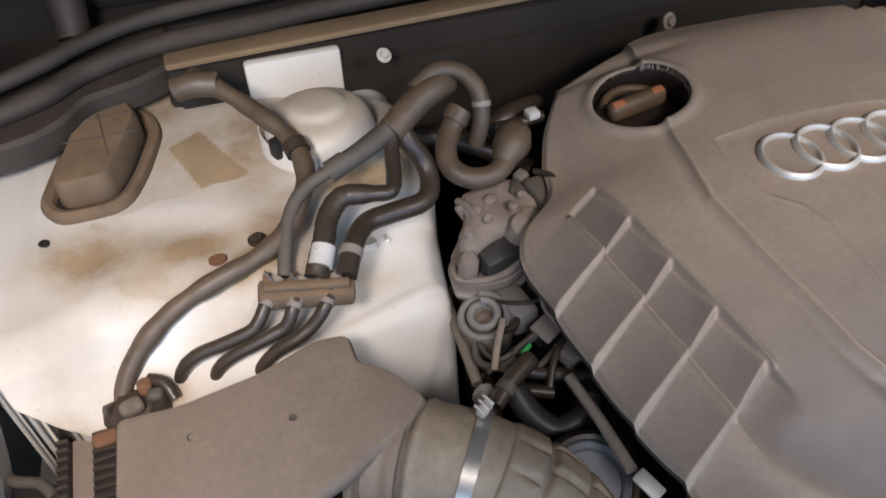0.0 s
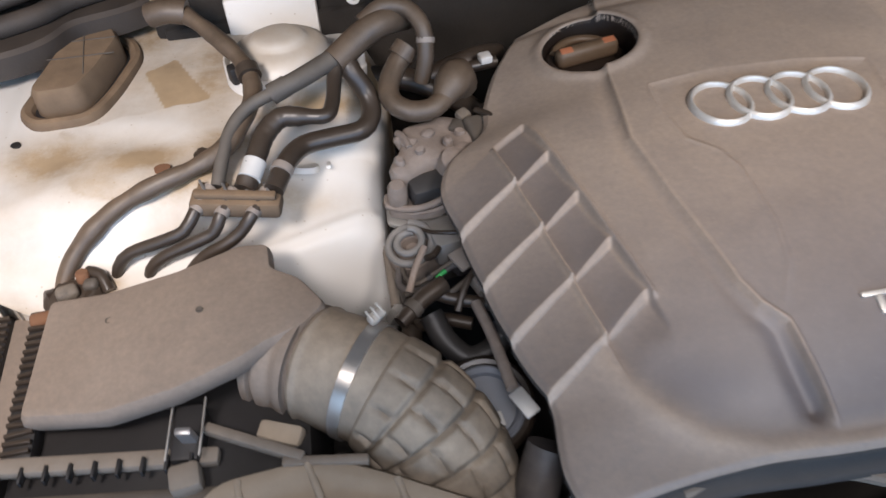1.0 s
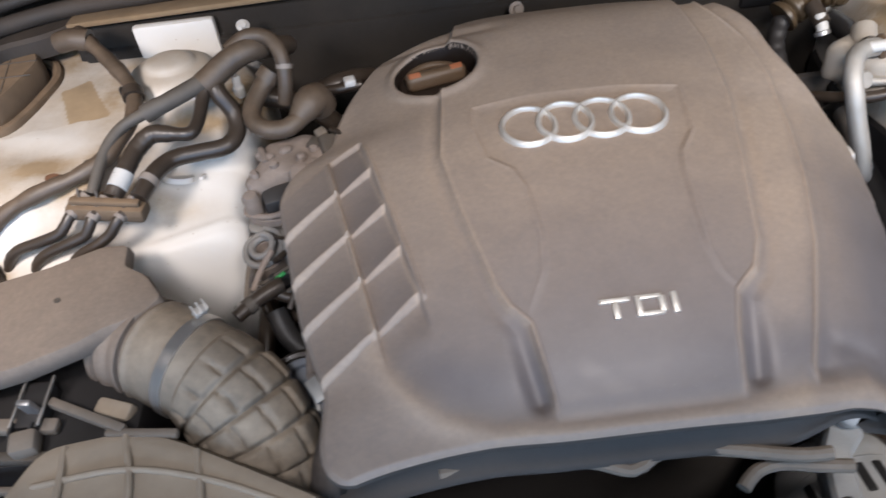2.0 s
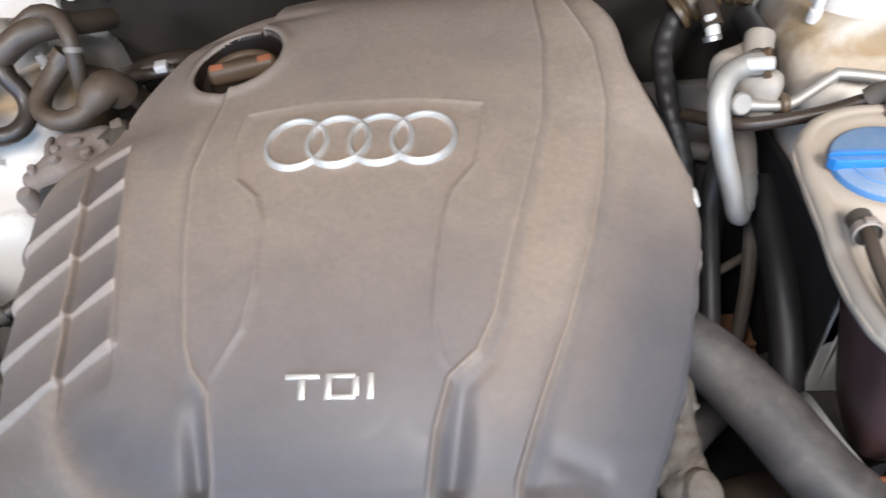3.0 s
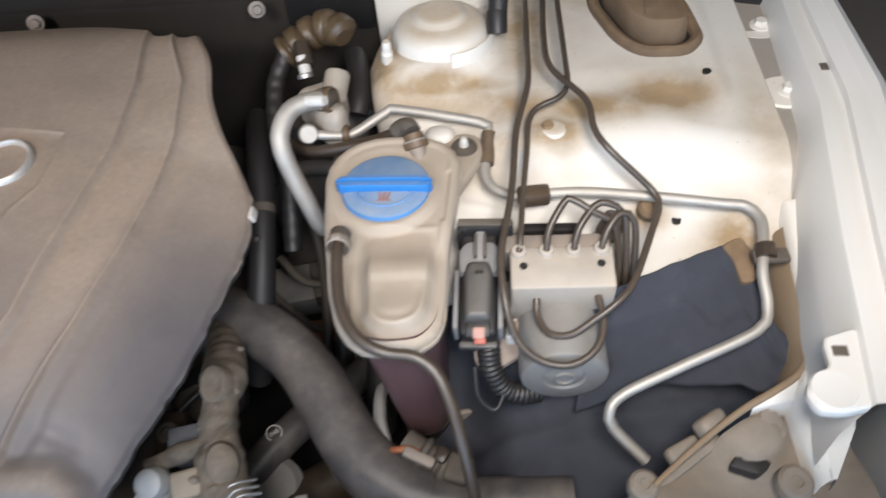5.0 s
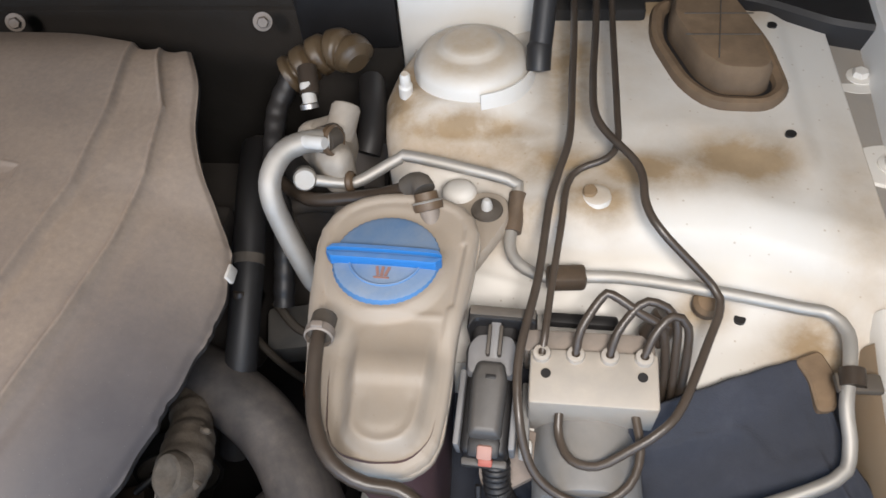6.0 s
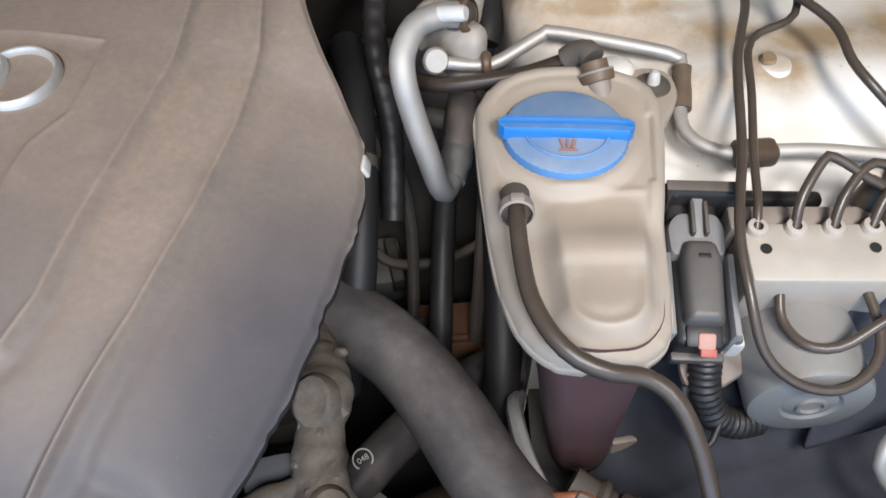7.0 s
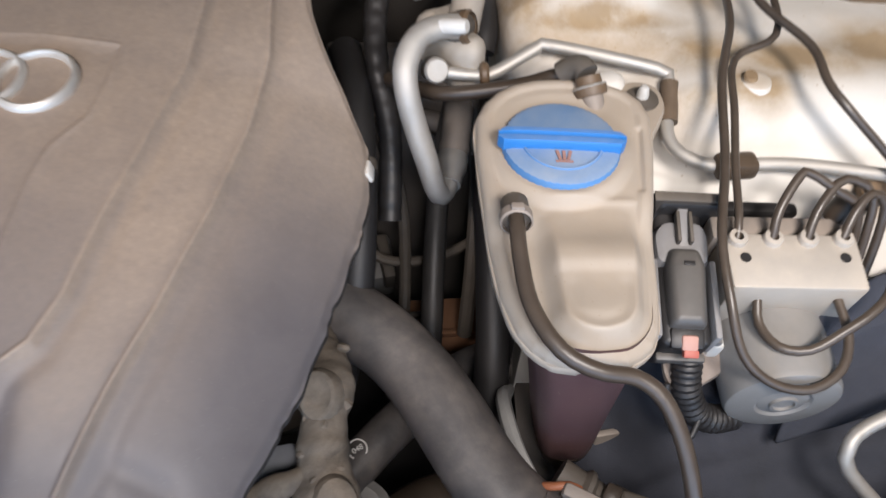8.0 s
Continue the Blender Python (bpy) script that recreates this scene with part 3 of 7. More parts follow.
part("pressed_dish", lathe([(0.016, -0.003), (0.014, 0.002), (0.011, 0.001), (0, 0.0005)], pose(-0.392, 0.075, 0.783, -25, 12), sides=30), PAINT, top)


# gutters, fenders and their hinge brackets
def fender(side, label):
    top = thing("fender", label, "fender", group="fenders")
    ys = np.linspace(-0.248, 0.50, 60)
    edge = np.interp(ys, [-0.30, -0.26, -0.11, 0.05, 0.22, 0.5], [0.668, 0.683, 0.707, 0.737, 0.748, 0.765])
    profile = [(-0.012, 0.74), (-0.010, 0.790), (-0.008, 0.799), (0.000, 0.8275), (0.002, 0.8312), (0.011, 0.8315), (0.0125, 0.8275), (0.0255, 0.8275), (0.027, 0.8345), (0.033, 0.8365), (0.040, 0.843), (0.051, 0.8455),
               (0.060, 0.841), (0.067, 0.825), (0.070, 0.79), (0.071, 0.68), (0.068, 0.45)]
    verts, k = [], len(profile)
    for y, e in zip(ys, edge):
        wide = np.interp(y, [-0.3, -0.1, 0.05, 0.2, 0.5], [0.90, 1.0, 0.96, 0.78, 0.72])
        verts += [(CENTRE + side * (e + d * wide), y, z) for d, z in profile]
    faces = [(i * k + j, i * k + j + 1, (i + 1) * k + j + 1, (i + 1) * k + j) for i in range(len(ys) - 1) for j in range(k - 1)]
    creased(mesh_object("fender_skin", verts, faces if side > 0 else [f[::-1] for f in faces], FENDER, top))
    for y in (0.10, 0.29):
        part("slot", box((0.007, 0.010, 0.001), pose(CENTRE + side * (0.019 + float(np.interp(y, [0.05, 0.22, 0.5], [0.737, 0.748, 0.765]))), y, 0.8278), 0.0003), DIRTY, top)
    # the gutter between wing and fender, following the wing's edge, with a thin upstand on its inner side
    gy = np.linspace(-0.082, 0.40, 50)
    lo = np.interp(gy, [-0.082, 0.0, 0.4], [0.708, 0.709, 0.711])
    hi = np.interp(gy, [-0.30, -0.26, -0.11, 0.05, 0.22, 0.5], [0.668, 0.683, 0.707, 0.737, 0.748, 0.765]) + 0.002
    deep = [wing_top(CENTRE + 0.700, float(min(y, 0.3))) - 0.010 for y in gy]
    verts = []
    for y, a, b, z in zip(gy, lo, hi, deep):
        verts += [(CENTRE + side * a, y, z - 0.03), (CENTRE + side * a, y, z + 0.003), (CENTRE + side * (a + 0.002), y, z + 0.003), (CENTRE + side * (a + 0.004), y, z), (CENTRE + side * (b - 0.002), y, z), (CENTRE + side * b, y, z + 0.006)]
    faces = [(i * 6 + j, i * 6 + j + 1, i * 6 + j + 7, i * 6 + j + 6) for i in range(len(gy) - 1) for j in range(5)]
    creased(mesh_object("gutter", verts, faces if side > 0 else [f[::-1] for f in faces], GUTTER, top, "grey dusty steel gutter"))
    for y in (0.209, 0.102):
        lug = rounded([(CENTRE + side * x, q) for x, q in ((0.712, y - 0.018), (0.728, y - 0.024), (0.765, y - 0.020), (0.765, y + 0.022), (0.728, y + 0.024), (0.712, y + 0.018))], 0.014)
        part("lug", stack(lug, [(0, 0.792), (0, 0.7985), (0.0015, 0.8)]), PAINT, top)
    part("hole", lathe([(0.0085, 0.0), (0.0085, 0.0012), (0, 0.0012)], pose(CENTRE + side * 0.7165, -0.060, deep[2] + 0.001), sides=20), BLACK, top)
    return top


fender(1, "white painted front fender edge with a dusty gutter")
fender(-1, "white painted front fender edge beside the stained wing")
for y in (0.209, 0.102):
    bolt("fender_bolt", "white painted fender bolt on a round lug", (0.757, y, 0.7995), 0.0068, PAINT, group="fender bolts")
    bolt("fender_bolt", "white painted fender bolt on a round lug", (2 * CENTRE - 0.757, y, 0.7995), 0.0068, PAINT, group="fender bolts")

# cowl at the back of the bay
cowl = tagged(new("cowl"), "black plastic cowl with a dusty brown ledge", "cowl", kind="thing")
part("cowl_face", box((1.10, 0.02, 0.40), pose(0.03, 0.297, 0.625, 4), 0.004), COWLSHADE, cowl)
part("cowl_step", box((0.80, 0.030, 0.046), pose(-0.13, 0.296, 0.826, -12), 0.008), COWLSHADE, cowl)
part("ledge", box((0.78, 0.036, 0.007), pose(-0.135, 0.303, 0.858, -8, 0, 2.2), 0.003), LEDGE, cowl, "brown dusty ledge")
part("rubber_seal", tube([(-0.72, 0.215, 0.862), (-0.661, 0.236, 0.865), (-0.621, 0.255, 0.866), (-0.598, 0.277, 0.866), (-0.53, 0.304, 0.866), (-0.43, 0.312, 0.867), (-0.35, 0.320, 0.868), (0, 0.332, 0.872), (0.30, 0.34, 0.87), (0.36, 0.345, 0.868)], 0.010, step=0.012), COWLRUB, cowl)
part("seal_lip", tube([(-0.73, 0.237, 0.876), (-0.67, 0.258, 0.878), (-0.62, 0.283, 0.880), (-0.59, 0.304, 0.881), (-0.52, 0.330, 0.882), (-0.35, 0.345, 0.883), (0, 0.356, 0.888), (0.30, 0.36, 0.886)], 0.008, step=0.012), COWLRUB, cowl)
part("water_tray", box((1.7, 0.34, 0.03), pose(0.02, 0.53, 0.868, 10), 0.01), BLACK, cowl)
for k in range(3):
    part("tray_rib", box((1.3, 0.012, 0.02), pose(0.02, 0.40 + 0.05 * k, 0.873 + 0.009 * k, 10), 0.005), BLACK, cowl)
part("tray_post", tube([(-0.60, 0.33, 0.872), (-0.60, 0.36, 0.91), (-0.61, 0.39, 0.95)], 0.016), COWLRUB, cowl)
part("corner_shield", stack(rounded([(-0.80, 0.185), (-0.663, 0.201), (-0.636, 0.209), (-0.614, 0.224), (-0.597, 0.252), (-0.55, 0.266), (-0.52, 0.285), (-0.52, 0.60), (-0.80, 0.60)], 0.012), [(0, 0.83), (0, 0.852), (0.004, 0.856)]), COWLRUB, cowl)
part("corner_shield", stack(rounded([(0.49, 0.335), (0.572, 0.302), (0.629, 0.304), (0.682, 0.286), (0.704, 0.273), (0.738, 0.252), (0.80, 0.235), (0.84, 0.60), (0.49, 0.60)], 0.012), [(0, 0.79), (0, 0.822), (0.004, 0.826)]), BLACK, cowl)
part("mid_shield", box((0.10, 0.03, 0.10), pose(0.30, 0.285, 0.83), 0.006), BLACK, cowl)

# raised bonnet over the bay, underside towards the engine
bonnet = thing("bonnet", "open bonnet with a dark underside", "bonnet")
part("hinge", box((0.04, 0.20, 0.50), pose(-0.60, 0.58, 1.02, -10), 0.01), BLACK, bonnet)
part("hinge", box((0.04, 0.20, 0.50), pose(0.64, 0.58, 1.02, -10), 0.01), BLACK, bonnet)
part("bonnet_lining", box((1.40, 1.05, 0.04), pose(0.02, 0.83, 1.50, 62), 0.012), BLACK, bonnet)
part("bonnet_skin", box((1.46, 1.10, 0.012), pose(0.02, 0.87, 1.525, 62), 0.004), FENDER, bonnet)

# the dark depths: floor of the bay, gearbox tunnel, block
tray = thing("under_tray", "black plastic tray under the engine", "under tray")
part("tray_floor", box((1.45, 0.75, 0.02), pose(0.02, -0.05, 0.33), 0.005), BLACK, tray)
for x_ in (-0.55, 0.6):
    part("tray_stay", box((0.03, 0.03, 0.33), pose(x_, -0.30, 0.165), 0.004), BLACK, tray)
part("tray_front", box((1.45, 0.02, 0.40), pose(0.02, -0.46, 0.52, 8), 0.005), BLACK, tray)
block = thing("engine_block", "dark oily engine casting under the cover", "engine")
part("block_casting", box((0.33, 0.38, 0.34), pose(-0.03, -0.01, 0.55), 0.03), DEEP, block)
part("head_casting", box((0.30, 0.34, 0.07), pose(-0.03, -0.01, 0.752), 0.02), DEEP, block)
part("side_plate", box((0.04, 0.22, 0.16), pose(0.150, 0.06, 0.58), 0.008), DEEP, block)
mat_ = thing("sound_mat", "dark dusty sound mat on the bulkhead behind the tank", "sound mat")
part("mat_sheet", box((0.17, 0.014, 0.34), pose(0.285, 0.175, 0.56, -8), 0.005), DEEP, mat_)
part("mat_fold", tube([(0.21, 0.160, 0.66), (0.27, 0.166, 0.67), (0.34, 0.160, 0.655)], 0.010), DEEP, mat_)
for pts, r in (([(0.245, 0.13, 0.70), (0.268, 0.10, 0.63), (0.272, 0.06, 0.56), (0.268, 0.01, 0.50)], 0.006), ([(0.33, 0.14, 0.72), (0.338, 0.10, 0.66), (0.335, 0.05, 0.60), (0.33, 0.02, 0.52)], 0.0075), ([(0.22, 0.09, 0.60), (0.25, 0.07, 0.575), (0.30, 0.075, 0.57), (0.345, 0.09, 0.585)], 0.005), ([(0.21, 0.04, 0.62), (0.235, 0.03, 0.58), (0.26, 0.035, 0.53), (0.30, 0.05, 0.51)], 0.004)):
    wire_ = thing("engine_wire", "thin dusty cable deep beside the engine", "cable", group="deep cables")
    part("cable_run", tube(pts, r, sides=10), DIRTY, wire_)
gear = thing("gearbox", "dark gearbox casting deep under the bay", "gearbox")
part("gearbox_casting", box((0.30, 0.24, 0.20), pose(0.02, 0.22, 0.50), 0.04), DEEP, gear)
for side in (-1, 1):
    rail = thing("chassis_rail", "dark dusty chassis rail low in the bay", "chassis rail", group="rails")
    part("rail_beam", box((0.10, 0.70, 0.14), pose(CENTRE + side * 0.42, -0.08, 0.47), 0.012), DEEP, rail)
    part("rail_flange", box((0.03, 0.70, 0.008), pose(CENTRE + side * 0.365, -0.08, 0.536), 0.002), DEEP, rail)


# ---- engine cover ----
LIP = [(-0.198, -0.176), (-0.188, -0.205), (-0.172, -0.230), (-0.148, -0.251), (-0.115, -0.263), (-0.06, -0.267), (0.04, -0.267), (0.114, -0.262), (0.150, -0.259), (0.166, -0.268), (0.174, -0.292)]
DOME = LIP + [(0.30, -0.292), (0.30, 0.3), (-0.19, 0.3), (-0.187, -0.02), (-0.158, -0.160)]
PANEL = [(-0.093, 0.034), (-0.095, 0.008), (-0.088, -0.034), (-0.069, -0.053), (-0.061, -0.075), (-0.057, -0.129), (-0.061, -0.161), (-0.081, -0.200), (-0.076, -0.232), (-0.070, -0.268),
         (0.058, -0.268), (0.066, -0.224), (0.074, -0.195), (0.065, -0.180), (0.0605, -0.160), (0.062, -0.120), (0.065, -0.080), (0.070, -0.056), (0.086, -0.030), (0.090, -0.002), (0.091, 0.030), (0.04, 0.038), (-0.04, 0.040)]
BODY = [(-0.120, 0.075), (-0.130, -0.022), (-0.121, -0.079), (-0.111, -0.127), (-0.102, -0.168), (-0.094, -0.186), (-0.081, -0.201), (-0.074, -0.245), (-0.070, -0.29),
        (0.057, -0.29), (0.066, -0.224), (0.074, -0.195), (0.092, -0.178), (0.103, -0.152), (0.112, -0.105), (0.123, -0.056), (0.138, 0.021), (0.141, 0.10), (0.125, 0.25), (-0.085, 0.25)]
SHOULDER = [(0.110, -0.29), (0.114, -0.248), (0.131, -0.201), (0.149, -0.153), (0.168, -0.087), (0.181, -0.022), (0.187, 0.04), (0.182, 0.107), (0.160, 0.165), (0.14, 0.25), (0.4, 0.25), (0.4, -0.29)]


def cover_edges(Y):
    left = curve(Y, [-0.295, -0.290, -0.280, -0.262, -0.24, -0.212, -0.19, -0.163, -0.113, -0.06, 0.0, 0.022, 0.05, 0.11, 0.16, 0.215], [-0.208, -0.222, -0.234, -0.241, -0.241, -0.239, -0.246, -0.254, -0.264, -0.272, -0.277, -0.268, -0.240, -0.224, -0.206, -0.170])
    right = curve(Y, [-0.295, -0.26, -0.23, -0.20, -0.15, -0.09, -0.03, 0.0, 0.03, 0.055, 0.10, 0.165, 0.215], [0.170, 0.187, 0.200, 0.212, 0.229, 0.243, 0.253, 0.251, 0.238, 0.226, 0.211, 0.199, 0.175])
    return left, right


def cover_height(X, Y):
    left, right = cover_edges(Y)
    crown = curve(Y, [-0.295, -0.265, -0.235, -0.20, -0.15, -0.08, 0.0, 0.10, 0.18, 0.215], [0.788, 0.797, 0.811, 0.824, 0.836, 0.845, 0.850, 0.852, 0.850, 0.838])
    left_z = curve(Y, [-0.295, -0.2, -0.1, 0.0, 0.1, 0.215], [0.776, 0.788, 0.798, 0.809, 0.817, 0.825])
    right_z = curve(Y, [-0.295, -0.2, -0.1, -0.02, 0.01, 0.05, 0.10, 0.17, 0.215], [0.770, 0.778, 0.782, 0.786, 0.797, 0.826, 0.842, 0.850, 0.838])
    a, b = np.clip(X / left, 0, 1), np.clip(X / right, 0, 1)
    z = np.where(X < 0, crown - (crown - left_z) * a ** 2.5, crown - (crown - right_z) * (0.6 * b ** 2.5 + 0.4 * b ** 8))
    # raised middle, panel and shoulder lines: shallow steps, each with a fine ridge, that end before the lip
    fore = smooth01(-Y, 0.12, 0.22)
    rear = smooth01(Y, 0.04, 0.12)
    dome = signed(X, Y, DOME)
    held = smooth01(dome, -0.002, 0.014)
    d = signed(X, Y, BODY)
    z += held * (0.0030 + 0.002 * rear) * smooth01(d, -0.0045 + 0.002 * fore, 0.0035 - 0.001 * fore)
    z += held * ((0.0013 + 0.0010 * fore) * np.exp(-((d - 0.001) / 0.0017) ** 2) - 0.0017 * np.exp(-((d + 0.0075) / 0.0055) ** 2) * (1 - 0.7 * rear))
    d = signed(X, Y, PANEL)
    z -= (1 - fore) * (0.0021 * smooth01(d / (0.003 + 0.005 * smooth01(Y, 0.012, 0.03)), -1, 1) - 0.0008 * np.exp(-((d + 0.003) / 0.0018) ** 2) * smooth01(0.05 - Y, 0, 0.02)) + 0.0014 * fore * smooth01(np.abs(X), 0.10, 0.06)
    d = signed(X, Y, SHOULDER)
    z -= held * (0.0030 * smooth01(d, -0.003, 0.0045 - 0.002 * fore) - (0.0019 + 0.0014 * fore) * np.exp(-((d + 0.001) / 0.0016) ** 2) + 0.0019 * np.exp(-((d - 0.010) / 0.0065) ** 2))
    # the long scoops beside the panel's foot
    for foot, deep in (([(-0.0965, -0.180), (-0.0825, -0.250)], 0.0060), ([(0.086, -0.180), (0.0745, -0.250)], 0.0060), ([(0.138, -0.232), (0.160, -0.240)], 0.0016)):
        z -= deep * np.exp(-(line_distance(X, Y, foot) / 0.0075) ** 2) * smooth01(-Y, 0.185, 0.240)
    # the rounded lip along the front, behind a soft hollow
    front = smooth01(-Y, 0.150, 0.21)
    z += front * (-0.0010 * np.exp(-((dome - 0.016) / 0.014) ** 2) + 0.0020 * np.exp(-((dome + 0.008) / 0.008) ** 2))
    # quilted side
    divide = -0.222 + (-0.035 - Y) * 0.189
    limit = -0.190 + (-0.017 - Y) * 0.224
    v = (-0.035 - (Y - 0.56 * (X - divide))) / 0.0493
    quilt = smooth01(limit - X, -0.001, 0.003) * smooth01(v, -1.02, -0.9) * np.where(X > divide, smooth01(3.75 - v, 0.0, 0.75), smooth01(3.12 - v, 0.0, 0.12))
    cell = v - np.floor(v)
    right_col = smooth01(X - divide, -0.0006, 0.0018)
    across = np.clip((X - divide) / 0.034, 0, 1)
    out = np.clip((divide - X) / 0.050, 0, 1)
    # each cell climbs slowly, then drops over a band that widens away from the divider
    band = np.where(X > divide, 0.05 + 0.06 * across, 0.05 + 0.06 * out)
    rise = np.clip(cell / (1 - band), 0, 1) ** 1.9 * (1 - smooth01(cell, 1 - band, 1.0))
    z += quilt * (1 - right_col) * ((0.0045 + 0.0014 * out) * (rise - 0.30) + 0.0018)
    z += quilt * right_col * ((0.0024 + 0.0036 * across) * (rise - 0.45) - 0.0024)
    z += quilt * 0.0034 * np.exp(-((X - divide + 0.0010) / 0.0017) ** 2) * smooth01(3.05 - v, 0, 0.1)
    z += 0.0028 * smooth01(v, -0.9, -0.4) * smooth01(3.1 - v, 0, 0.1) * np.exp(-((X - limit - 0.0020) / 0.0020) ** 2)
    # smooth blends near the filler opening
    r = np.hypot((X + 0.122) / 1.06, Y - 0.114)
    z += 0.003 * np.exp(-((r - 0.043) / 0.006) ** 2) - 0.040 * smooth01(0.0385 - r, -0.0015, 0.002)
    z += 0.0025 * np.exp(-((Y - 0.168) / 0.008) ** 2) * smooth01(0.1 - np.abs(X + 0.13), 0, 0.05) * -1
    return z


def cover_dust_and_shade(X, Y):
    """How thickly the tan dust lies: on the rear and along ridges and bands, thin in the cells, hollows and scoops. It
    also paints in light: bright ridges, and shade on the front, flank, hollows and scoops.
    """
    flank = smooth01(X, 0.14, 0.215) * smooth01(-Y, -0.03, 0.10)
    strip = smooth01(signed(X, Y, BODY), 0.0, -0.012) * smooth01(signed(X, Y, SHOULDER), 0.0, -0.012) * smooth01(X, 0.06, 0.10)
    dust = 0.20 + 0.62 * smooth01(Y, -0.255, -0.02) - 0.50 * flank + 0.26 * strip - 0.14 * smooth01(-np.abs(X - 0.02), -0.20, -0.02) * smooth01(-Y, 0.02, 0.12)
    dome = signed(X, Y, DOME)
    lip = np.exp(-((dome + 0.006) / 0.009) ** 2) * smooth01(-Y, 0.14, 0.2)
    apron = smooth01(-dome, 0.0, 0.02) * smooth01(-Y, 0.14, 0.2)
    hollow = np.exp(-((dome - 0.024) / 0.020) ** 2) * smooth01(-Y, 0.19, 0.23)
    dust = dust * (1 - 0.9 * hollow) + 0.50 * lip + 0.28 * apron
    # dust lines that double as painted highlights along the ridges
    for line in (BODY, SHOULDER):
        d = signed(X, Y, line)
        dust += (0.32 + 0.32 * smooth01(-Y, 0.10, 0.20)) * np.exp(-((np.abs(d) - 0.0005) / 0.0019) ** 2) * smooth01(dome, 0, 0.01)
    for foot in ([(-0.094, -0.200), (-0.0825, -0.250)], [(0.083, -0.200), (0.0745, -0.250)], [(0.133, -0.236), (0.160, -0.243)]):
        dust *= 1 - 0.85 * np.exp(-(line_distance(X, Y, foot) / 0.008) ** 2)
    divide = -0.222 + (-0.035 - Y) * 0.189
    limit = -0.190 + (-0.017 - Y) * 0.224
    v = (-0.035 - (Y - 0.56 * (X - divide))) / 0.0493
    quilt = smooth01(limit - X, -0.001, 0.003) * smooth01(v, -1.02, -0.9) * smooth01(3.06 - v, 0.0, 0.06)
    cell = v - np.floor(v)
    reach = np.where(X > divide, 0.06 + 0.06 * np.clip((X - divide) / 0.034, 0, 1), 0.06 + 0.06 * np.clip((divide - X) / 0.05, 0, 1))
    band = smooth01(cell, 1 - reach - 0.03, 1 - reach + 0.02) * (1 - smooth01(cell, 0.97, 1.0))
    edges = np.exp(-((X - divide + 0.0014) / 0.0028) ** 2) + np.exp(-((X - limit + 0.0005) / 0.003) ** 2)
    # each cell's own shading is painted in by thinning its dust lengthwise
    inner = np.clip(0.56 - 0.16 * (X > divide) - 0.20 * cell + 0.50 * band + 0.65 * edges, 0, 0.95)
    return np.clip(dust * (1 - quilt) + inner * quilt, 0, 0.95)


